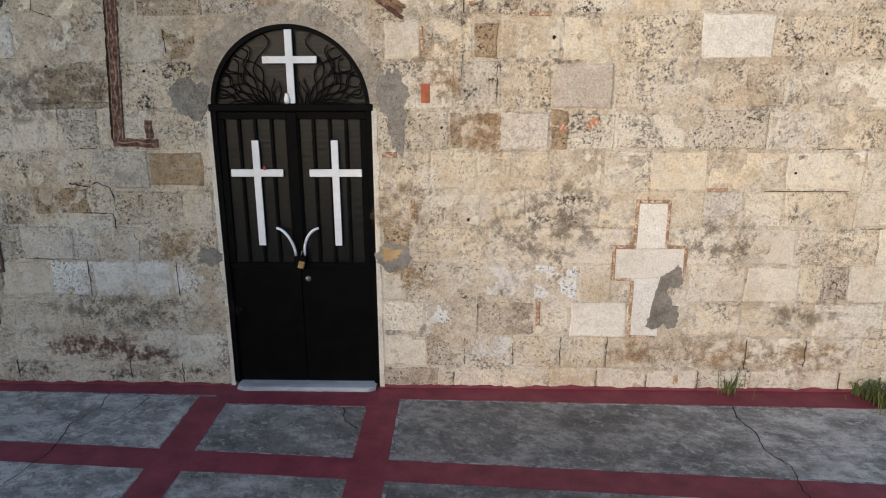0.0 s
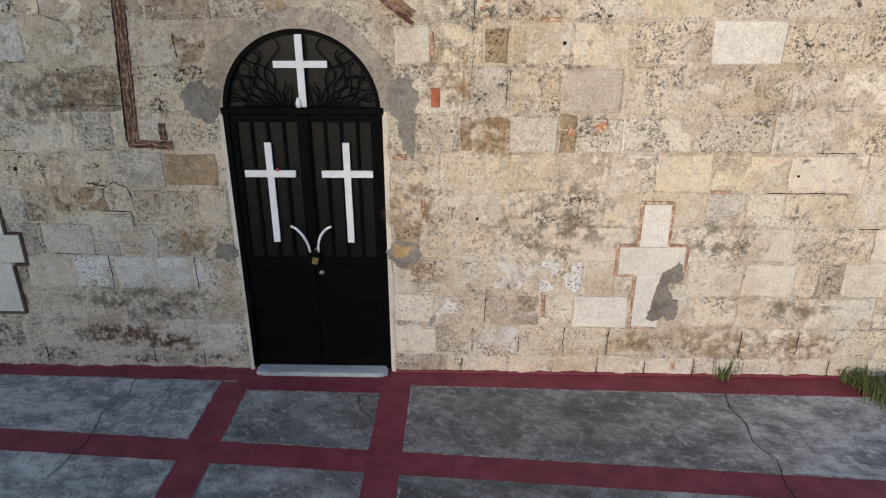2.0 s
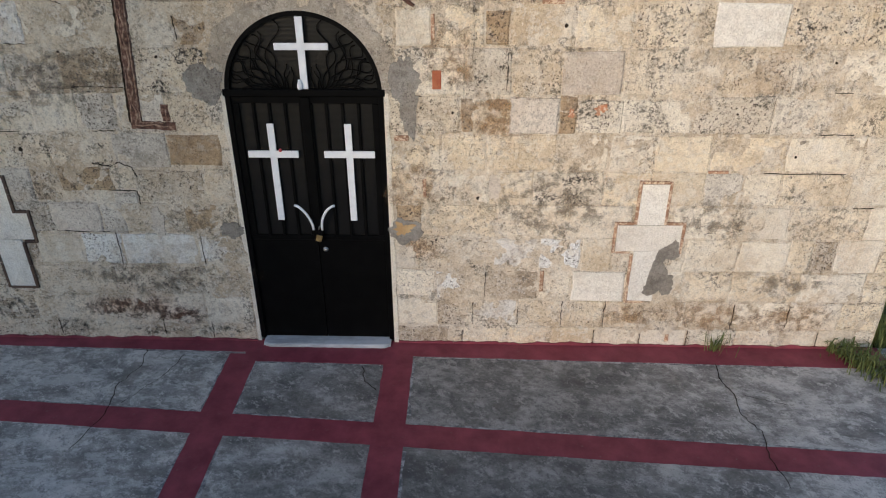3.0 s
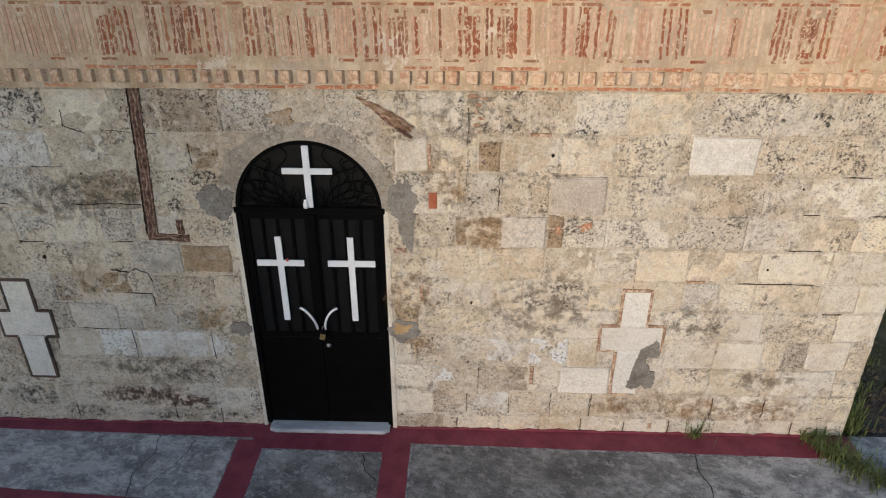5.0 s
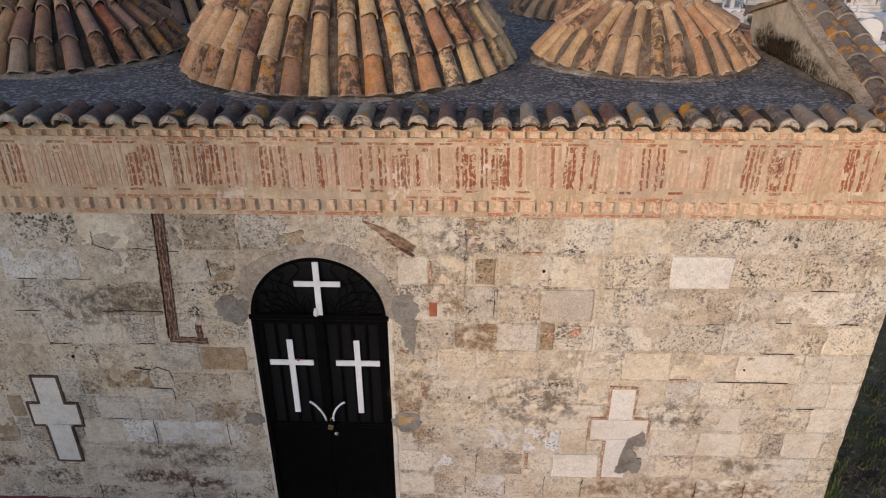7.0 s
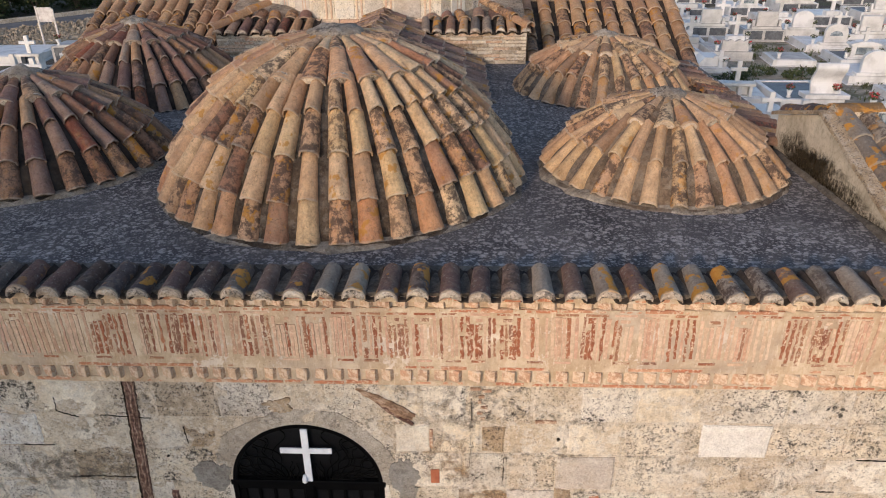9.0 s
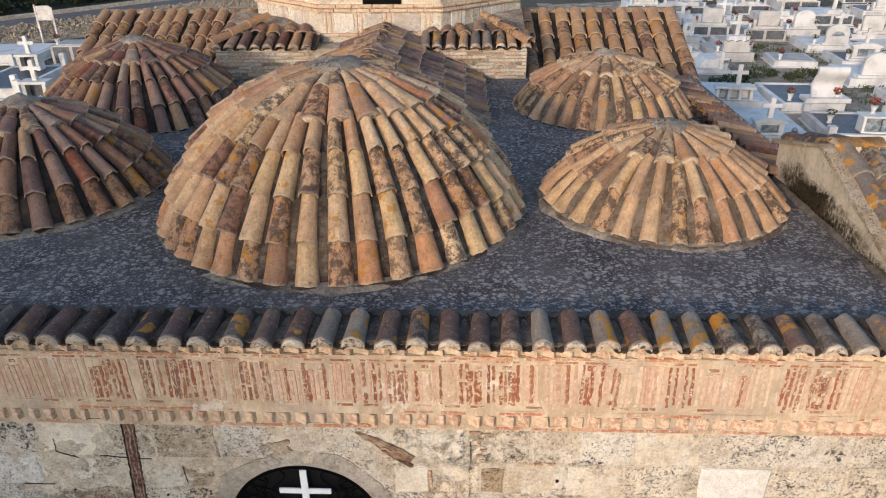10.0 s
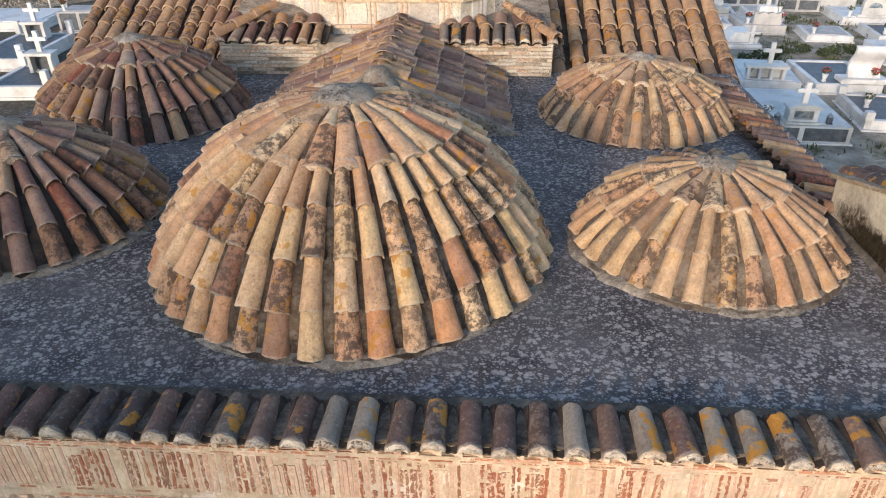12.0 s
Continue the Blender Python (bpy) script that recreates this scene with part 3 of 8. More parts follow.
def box(bm, x0, x1, y0, y1, z0, z1, bevel=0.0, m=None):
    made = bmesh.ops.create_cube(bm, size=1.0, matrix=Matrix.Translation(((x0 + x1) / 2, (y0 + y1) / 2, (z0 + z1) / 2)) @ Matrix.Diagonal((x1 - x0, y1 - y0, z1 - z0, 1)))
    verts = made["verts"]
    if bevel:
        edges = list({e for v in verts for e in v.link_edges})
        out = bmesh.ops.bevel(bm, geom=edges, offset=bevel, segments=1, affect="EDGES")
        verts = list(set(v for v in out["verts"]) | {v for v in verts if v.is_valid})
    if m is not None:
        bmesh.ops.transform(bm, matrix=m, verts=verts)
    return bm


def boxes(*specs, bevel=0.0, m=None):
    bm = bmesh.new()
    for s in specs:
        box(bm, *s, bevel=bevel, m=m)
    return bm


def prism(outline, y0, y1):
    """A flat outline in x and z, made solid between y0 and y1."""
    k = len(outline)
    verts = [(x, y0, z) for x, z in outline] + [(x, y1, z) for x, z in outline]
    faces = [list(range(k)), list(range(2 * k - 1, k - 1, -1))] + [[i, i + k, (i + 1) % k + k, (i + 1) % k] for i in range(k)]
    return verts, faces


def prism_part(name, outline, y0, y1, material, parent=None, label=""):
    bm = bmesh.new()
    verts, faces = prism(outline, y0, y1)
    vs = [bm.verts.new(v) for v in verts]
    for f in faces:
        bm.faces.new([vs[i] for i in f])
    return part(name, bm, material, parent, label)


def tube(points, radii, sides=6):
    """A swept round bar through the points."""
    bm = bmesh.new()
    rings = []
    pts = [Vector(p) for p in points]
    for i, p in enumerate(pts):
        d = (pts[min(i + 1, len(pts) - 1)] - pts[max(i - 1, 0)]).normalized()
        side = d.cross(Vector((0.13, 0.97, 0.21))).normalized()
        up = d.cross(side)
        r = radii[i] if isinstance(radii, (list, tuple)) else radii
        rings.append([bm.verts.new(p + (side * math.cos(a) + up * math.sin(a)) * r) for a in [2 * math.pi * k / sides for k in range(sides)]])
    for a, b in zip(rings, rings[1:]):
        for k in range(sides):
            bm.faces.new((a[k], a[(k + 1) % sides], b[(k + 1) % sides], b[k]))
    bm.faces.new(rings[0]), bm.faces.new(rings[-1])
    return bm


def lathe(profile, sides=16):
    """A turned body from (radius, z) pairs."""
    bm = bmesh.new()
    rings = [[bm.verts.new((r * math.cos(2 * math.pi * k / sides), r * math.sin(2 * math.pi * k / sides), z)) for k in range(sides)] for r, z in profile]
    for a, b in zip(rings, rings[1:]):
        for k in range(sides):
            bm.faces.new((a[k], a[(k + 1) % sides], b[(k + 1) % sides], b[k]))
    bm.faces.new(rings[0]), bm.faces.new(rings[-1])
    return bm


def fuzz(x, y, z):
    return noise.noise(Vector((x, y, z)))


# ---- ground ----
def height(x, y):
    far = max(0.0, math.hypot(x, y) - 45)
    z = -0.035 + 0.03 * fuzz(x * 0.3, y * 0.3, 1)
    if -9 < x < 6 and -12 < y < 10:
        z = -0.035
    return z + far * 0.03


def build_ground():
    ticks = [-400, -250, -160, -110, -80, -60, -48] + [i * 1.5 for i in range(-26, 27)] + [48, 60, 80, 110, 160, 250, 400]
    verts = [(x, y, height(x, y)) for y in ticks for x in ticks]
    k = len(ticks)
    faces = [(j * k + i, j * k + i + 1, (j + 1) * k + i + 1, (j + 1) * k + i) for j in range(k - 1) for i in range(k - 1)]
    g = mesh_object("ground", verts, faces, M_EARTH, smooth=True)
    tagged(g, "dry bare earth with thin grass", "ground", kind="structure")


build_ground()


def strip(name, edge_a, edge_b, z, material, parent, along, wobble=0.006, step=0.06, axis="x"):
    """A thin painted band between two lines, with hand-made edges. edge_a, edge_b: functions of the running coordinate."""
    a0, a1 = along
    count = max(2, int((a1 - a0) / step))
    verts, faces = [], []
    for i in range(count + 1):
        s = a0 + (a1 - a0) * i / count
        p = edge_a(s) + wobble * fuzz(s * 9, 3.1, z * 50) + wobble * 0.6 * fuzz(s * 31, 7.7, 2)
        q = edge_b(s) + wobble * fuzz(s * 9, 13.1, z * 50) + wobble * 0.6 * fuzz(s * 31, 27.7, 2)
        for v, h in ((p, z), (q, z), (q, z - 0.006), (p, z - 0.006)):
            verts.append((s, v, h) if axis == "x" else (v, s, h))
        if i:
            b = 4 * (i - 1)
            for j in range(4):
                faces.append((b + j, b + (j + 1) % 4, b + 4 + (j + 1) % 4, b + 4 + j))
    return mesh_object(name, verts, faces, material, parent)


def build_court():
    bm = boxes((-7.5, 5.7, -9.0, 0.03, -0.30, 0.0), bevel=0.01)
    court = tagged(part("pavement", bm, M_CONCRETE), "stained grey concrete court with red painted bands", "pavement", kind="structure")
    line2 = lambda x: -0.905 - 0.062 * x
    line3 = lambda x: -1.115 - 0.062 * x
    strip("painted_band", lambda x: 0.02, lambda x: -0.165 - 0.02 * x - (0.115 if -0.62 < x < 0.60 else 0.0), 0.004, M_RED, court, (-5.5, 4.36), step=0.03)
    strip("painted_band", line2, line3, 0.004, M_RED, court, (-5.5, 4.36))
    strip("painted_band", lambda x: -2.35 - 0.03 * x, lambda x: -2.56 - 0.03 * x, 0.004, M_RED, court, (-5.5, 4.36))
    for xa, xb in ((-0.745, -0.52), (0.480, 0.700)):
        for y0, y1 in ((-0.905 - 0.062 * xa, -0.20), (-2.35, -1.12 - 0.062 * xa), (-5.0, -2.57)):
            strip("painted_band", lambda y: xa, lambda y: xb, 0.0035, M_RED, court, (y0 - 0.02, y1 + 0.02), axis="y")
    for xa, xb in ((-3.3, -3.08),):
        strip("painted_band", lambda y: xa, lambda y: xb, 0.0032, M_RED, court, (-5.0, -0.2), axis="y")
    # paint brushed up the foot of the wall
    for xa, xb in ((-4.3, -0.57), (0.575, 4.29)):
        verts, faces = [], []
        count = int((xb - xa) / 0.02)
        for i in range(count + 1):
            x = xa + (xb - xa) * i / count
            z = max(0.008, 0.022 + 0.014 * fuzz(x * 2.3, 4, 2) + 0.016 * fuzz(x * 8, 1, 6) + 0.010 * fuzz(x * 27, 5, 1))
            verts += [(x, -0.0095, 0.0), (x, -0.0085, z), (x, 0.02, z)]
            if i:
                b = 3 * i - 3
                faces += [(b, b + 3, b + 4, b + 1), (b + 1, b + 4, b + 5, b + 2)]
        mesh_object("painted_band", verts, faces, M_RED, court)
    # pale bare edges beside the paint
    r = random.Random(5)
    for xa, sign in ((-0.745, -1), (0.700, 1), (-0.52, 1)):
        for y0, y1 in ((-0.86, -0.22), (-2.30, -1.20)):
            w = r.uniform(0.008, 0.022)
            strip("bare_edge", lambda y: xa + sign * 0.002, lambda y: xa + sign * w * (1.0 + 0.9 * fuzz(y * 5, xa, 2)), 0.0028, M_BARE, court, (y0, y1), axis="y", wobble=0.004, step=0.03)
    for x0, x1, off in ((-0.50, 0.46, 0.01), (0.75, 3.6, 0.012), (-2.2, -0.78, 0.008)):
        strip("bare_edge", lambda x: line2(x) + 0.003, lambda x: line2(x) + off * (1.1 + 1.0 * fuzz(x * 4, 1, 2)) + 0.003, 0.0026, M_BARE, court, (x0, x1), wobble=0.004, step=0.03)
        strip("bare_edge", lambda x: -0.170 - 0.02 * x - (0.115 if -0.62 < x < 0.60 else 0.0), lambda x: -0.172 - 0.02 * x - (0.115 if -0.62 < x < 0.60 else 0.0) - off * (1.0 + 1.0 * fuzz(x * 4, 6, 2)), 0.0027, M_BARE, court, (x0, x1), wobble=0.004, step=0.03)
    # cracks
    for pts in ([(3.02, -0.22), (3.0, -0.42), (3.05, -0.58), (3.02, -0.80), (3.10, -0.95), (3.06, -1.2), (3.1, -1.5)], [(-1.42, -0.14), (-1.38, -0.35), (-1.46, -0.6), (-1.40, -0.9), (-1.5, -1.3)], [(-1.1, -0.2), (-1.14, -0.42), (-1.30, -0.72), (-1.36, -0.8)], [(0.32, -0.32), (0.36, -0.5), (0.48, -0.62)], [(3.1, -0.58), (3.3, -0.66), (3.45, -0.70)]):
        verts, faces = [], []
        fine = []
        for (ax, ay), (bx, by) in zip(pts, pts[1:]):
            for i in range(6):
                t = i / 6
                fine.append((ax + (bx - ax) * t + 0.022 * fuzz(ax * 7 + t * 9, by * 19, 4) + 0.010 * fuzz(ax * 17 + t * 25, by * 39, 4), ay + (by - ay) * t + 0.008 * fuzz(t * 19, ax * 9, by * 7)))
        for i, (x, y) in enumerate(fine):
            w = 0.0022 + 0.0055 * abs(fuzz(x * 20, y * 20, 3))
            verts += [(x - w, y - w * 0.3, 0.0065), (x + w, y + w * 0.3, 0.0065)]
            if i:
                faces.append((2 * i - 2, 2 * i - 1, 2 * i + 1, 2 * i))
        mesh_object("crack", verts, faces, M_GAP, court)


build_court()

# ---- front wall ----
X0, X1, WALL_TOP = -4.36, 4.375, 2.92
CORNER = 4.305
SPRING, RADIUS, DOOR_HALF = 2.03, 0.535, 0.548


def opening(x, z, grow=0.0):
    if z <= SPRING:
        return abs(x) < DOOR_HALF + grow
    return math.hypot(x, z - SPRING) < RADIUS + 0.012 + grow


def build_front_wall():
    k = 24
    arch = [(RADIUS * math.cos(a) + 0.0, SPRING + RADIUS * math.sin(a)) for a in [math.pi * i / k for i in range(k + 1)]]
    outline = [(CORNER, -0.2), (CORNER, 3.56), (X0, 3.56), (X0, -0.2), (-DOOR_HALF, -0.2)] + [(x, z) for x, z in reversed(arch)] + [(DOOR_HALF, -0.2)]
    wall = prism_part("wall_front", outline, 0.035, 0.55, M_MORTAR)
    tagged(wall, "old wall of weathered limestone blocks with smeared mortar", "wall", kind="structure")
    # the uneven bedding mortar that fills and smears over the joints
    step = 0.024
    nx, nz = int((CORNER - X0) / step), int((WALL_TOP + 0.05) / step)
    verts, index, faces = [], {}, []
    for j in range(nz + 1):
        for i in range(nx + 1):
            x, z = X0 + 0.004 + (CORNER - X0 - 0.008) * i / nx, -0.05 + (WALL_TOP + 0.05) * j / nz
            d = 0.0068 + 0.010 * fuzz(x * 2.1, 5, z * 2.1) + 0.008 * fuzz(x * 8, 1, z * 8) + 0.005 * fuzz(x * 22, 8, z * 22)
            index[i, j] = len(verts)
            verts.append((x, max(-0.002, d), z))
    for j in range(nz):
        for i in range(nx):
            x, z = X0 + (CORNER - X0) * (i + 0.5) / nx, -0.05 + (WALL_TOP + 0.05) * (j + 0.5) / nz
            if not opening(x, z, 0.004):
                faces.append((index[i, j], index[i + 1, j], index[i + 1, j + 1], index[i, j + 1]))
    mesh_object("mortar_bed", verts, faces, M_MORTAR, wall, smooth=True)
    return wall


wall_front = build_front_wall()
rng = random.Random(7)


def block(x0, x1, z0, z1, kind, parent=None, proud=None, name="stone_block", face=lambda x, y, z: (x, y, z)):
    """One dressed stone, slightly uneven, its front edges worn round."""
    g = rng.uniform(0.002, 0.006)
    x0, x1, z0, z1 = x0 + g, x1 - g, z0 + g, z1 - g
    f = rng.uniform(0.0, 0.007) if proud is None else proud
    xm, zm = (x0 + x1) / 2 + rng.uniform(-0.02, 0.02), (z0 + z1) / 2 + rng.uniform(-0.01, 0.01)
    ring = [(x0, z0), (xm, z0), (x1, z0), (x1, zm), (x1, z1), (xm, z1), (x0, z1), (x0, zm)]
    j = min(0.007, 0.05 * (x1 - x0))
    ring = [(x + rng.uniform(-j, j), z + rng.uniform(-j, j)) for x, z in ring]
    b = rng.uniform(0.008, 0.016)
    cx, cz = (x0 + x1) / 2, (z0 + z1) / 2
    shrink = lambda p: (p[0] + math.copysign(min(b, abs(p[0] - cx)), cx - p[0]) * (0.0 if abs(p[0] - xm) < 0.01 else 1.0), p[1] + math.copysign(min(b, abs(p[1] - cz)), cz - p[1]) * (0.0 if abs(p[1] - zm) < 0.008 else 1.0))
    inner = [shrink(p) for p in ring]
    verts = [face(x, 0.05, z) for x, z in ring] + [face(x, f + 0.007, z) for x, z in ring] + [face(x, f + rng.uniform(-0.001, 0.001), z) for x, z in inner] + [face(cx, f - 0.001, cz)]
    faces = []
    for i in range(8):
        n1 = (i + 1) % 8
        faces += [(i, n1, 8 + n1, 8 + i), (8 + i, 8 + n1, 16 + n1, 16 + i), (16 + i, 16 + n1, 24)]
    return mesh_object(name, verts, faces, STONE[kind], parent or wall_front)


COURSES = [-0.04, 0.17, 0.42, 0.68, 0.96, 1.22, 1.48, 1.75, 2.02, 2.33, 2.61, 2.915]
# stones that stand out by size or colour: x0, x1, z0, z1, kind
SINGLE_LOW = [
    (1.91, 2.31, 0.42, 0.68, "marble"), (1.16, 1.51, 0.17, 0.42, "whitewash"), (0.565, 0.89, 0.17, 0.42, "white"), (0.565, 0.87, 0.44, 0.68, "white"), (0.87, 1.25, 0.42, 0.68, "whitewash"),
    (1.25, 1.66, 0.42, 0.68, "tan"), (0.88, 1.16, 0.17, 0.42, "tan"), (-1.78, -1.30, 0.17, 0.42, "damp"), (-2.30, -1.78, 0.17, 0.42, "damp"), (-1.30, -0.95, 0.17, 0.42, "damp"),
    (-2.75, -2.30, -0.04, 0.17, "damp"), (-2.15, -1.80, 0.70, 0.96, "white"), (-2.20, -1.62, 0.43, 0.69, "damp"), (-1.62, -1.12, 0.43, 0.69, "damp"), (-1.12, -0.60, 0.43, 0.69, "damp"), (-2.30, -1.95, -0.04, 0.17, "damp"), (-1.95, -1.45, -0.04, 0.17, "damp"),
]
SINGLE_MIDDLE = [
    (-0.98, -0.70, 0.97, 1.21, "brown"), (-2.75, -2.60, 0.97, 1.21, "brown"),
    (-1.84, -1.44, 1.30, 1.50, "brown"), (-1.98, -1.60, 0.97, 1.22, "lavender"), (-1.47, -1.29, 1.19, 1.30, "grey"), (1.30, 1.64, 0.69, 0.96, "whitewash"), (1.64, 1.96, 0.69, 0.96, "whitewash"),
    (3.04, 3.30, 1.23, 1.48, "white"), (3.79, 4.07, 1.23, 1.48, "white"), (0.78, 1.27, 1.23, 1.46, "white"), (3.65, 3.82, 0.70, 0.95, "tan"), (-1.80, -1.49, 0.70, 0.96, "whitewash"),
    (-1.49, -0.92, 0.70, 0.96, "whitewash"), (-0.92, -0.67, 0.72, 0.96, "whitewash"), (-1.42, -0.95, 0.97, 1.22, "tan"), (3.11, 3.48, 0.68, 0.95, "white"), (4.07, 4.295, 1.22, 1.48, "chalk"),
    (0.58, 0.78, 1.0, 1.22, "brown"),
]
SINGLE_HIGH = [
    (-1.00, -0.62, 1.50, 1.74, "brown"), (2.95, 3.22, 2.03, 2.32, "tan"),
    (2.65, 3.11, 2.335, 2.61, "marble"), (1.72, 2.12, 2.02, 2.31, "lavender"), (1.21, 1.37, 2.345, 2.56, "brown"), (1.05, 1.38, 1.75, 2.0, "brown"), (1.84, 2.14, 1.76, 1.99, "white"),
    (0.63, 0.87, 2.34, 2.58, "white"), (-0.82, -0.58, 2.33, 2.54, "brown"), (-2.40, -1.80, 2.34, 2.62, "whitewash"), (1.38, 1.72, 1.75, 2.01, "lavender"), (3.10, 3.60, 2.34, 2.60, "cream"),
    (3.60, 4.1, 2.34, 2.60, "cream"), (4.02, 4.295, 1.49, 1.75, "white"), (2.14, 2.62, 1.76, 2.0, "white"),
]
SINGLE = SINGLE_LOW + SINGLE_MIDDLE + SINGLE_HIGH
JOINTS = {
    0: [0.56, 0.98, 1.08, 1.44, 1.78, 2.12, 2.48, 2.85, 3.23, 3.58, 3.86, 4.15],
    1: [1.51, 1.85, 2.18, 2.54, 2.82, 3.17, 3.59, 3.99],
    2: [1.66, 1.91, 2.31, 2.75, 3.11, 3.62, 4.10],
    3: [0.73, 1.30, 1.96, 2.19, 2.72, 3.10, 3.48, 3.85, 4.15],
}


KINDS = ["cream", "tan", "white", "grey", "brown", "clean", "chalk"]


def fill(x0, x1, z0, z1, cuts, warm):
    """Lays stones along one course between x0 and x1."""
    marks = [x0] + [c for c in cuts if x0 + 0.09 < c < x1 - 0.09] + [x1]
    out = []
    for a, b in zip(marks, marks[1:]):
        while b - a > 0.62:
            w = rng.uniform(0.26, 0.56)
            if b - a - w < 0.16:
                w = (b - a) / 2
            out.append((a, a + w))
            a += w
        out.append((a, b))
    for a, b in out:
        # Upper left gets paler kinds: light reaching there is put into the stone.
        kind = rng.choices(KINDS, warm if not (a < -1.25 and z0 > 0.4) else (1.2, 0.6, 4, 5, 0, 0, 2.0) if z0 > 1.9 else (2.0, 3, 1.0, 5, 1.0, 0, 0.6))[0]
        if b - a < 0.05:
            continue
        if b - a < 0.22 and rng.random() < 0.3 and z1 - z0 > 0.2:
            zm = z0 + (z1 - z0) * rng.uniform(0.4, 0.6)
            block(a, b, z0, zm, kind), block(a, b, zm, z1, kind)
        else:
            block(a, b, z0, z1, kind)


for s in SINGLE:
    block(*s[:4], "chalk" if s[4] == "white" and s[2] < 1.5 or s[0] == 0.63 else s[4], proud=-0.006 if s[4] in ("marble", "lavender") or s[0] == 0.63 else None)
for c, (z0, z1) in enumerate(zip(COURSES, COURSES[1:])):
    for side in (-1, 1):
        if side < 0:
            edge = -0.575 if z1 <= SPRING + 0.02 else -max(0.0, math.sqrt(max(0.0, 0.60 ** 2 - max(0.0, z0 - SPRING) ** 2)) + 0.02)
            lo, hi = X0 + 0.01, edge
        else:
            edge = 0.565 if z1 <= SPRING + 0.02 else max(0.0, math.sqrt(max(0.0, 0.60 ** 2 - max(0.0, z0 - SPRING) ** 2)) + 0.02)
            lo, hi = edge, CORNER - 0.01
        taken = sorted((a, b) for a, b, u, v, _ in SINGLE if min(v, z1) - max(u, z0) > 0.3 * (z1 - z0) and lo - 0.05 < a < hi)
        at = lo
        # Greyer kinds left, paler warm ones right; partly light put into stone colour.
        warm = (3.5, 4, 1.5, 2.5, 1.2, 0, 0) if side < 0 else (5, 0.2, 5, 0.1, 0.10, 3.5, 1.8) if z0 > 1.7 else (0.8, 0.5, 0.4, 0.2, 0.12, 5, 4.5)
        for a, b in taken + [(hi, hi)]:
            if a - at > 0.05:
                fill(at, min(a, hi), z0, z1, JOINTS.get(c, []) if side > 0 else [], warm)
            at = max(at, b)


def patch_outline(cx, cz, rx, rz, seed, points=64, rough=0.42):
    out = []
    for i in range(points):
        a = 2 * math.pi * i / points
        r = 1 + rough * (fuzz(math.cos(a) * 1.4 + seed, math.sin(a) * 1.4, seed) + 0.6 * fuzz(math.cos(a) * 4 + seed, math.sin(a) * 4, seed + 9) + 0.3 * fuzz(math.cos(a) * 13 + seed, math.sin(a) * 13, seed + 5))
        out.append((cx + rx * r * math.cos(a), cz + rz * r * math.sin(a)))
    return out


CREVICES = [[(-1.63, 2.76), (-1.64, 2.65), (-1.59, 2.63), (-1.5, 2.60)], [(-1.56, 1.52), (-1.43, 1.50), (-1.37, 1.53), (-1.28, 1.49), (-1.26, 1.42)], [(-1.95, 2.35), (-1.73, 2.35)], [(-1.62, 2.075), (-1.44, 2.07), (-1.22, 2.065)], [(-1.97, 1.05), (-1.95, 0.985), (-1.72, 0.98), (-1.56, 0.98)], [(-1.52, 0.97), (-1.515, 0.82), (-1.52, 0.70)], [(-0.88, 0.95), (-0.878, 0.70)], [(-0.80, 2.53), (-0.79, 2.38)], [(-1.47, 1.315), (-1.28, 1.31), (-1.275, 1.20)], [(-1.35, 2.62), (-1.0, 2.60)], [(-2.2, 1.75), (-2.02, 1.755)], [(-1.5, 1.758), (-1.34, 1.76)], [(1.13, 2.60), (1.14, 2.40), (1.13, 2.22)]]


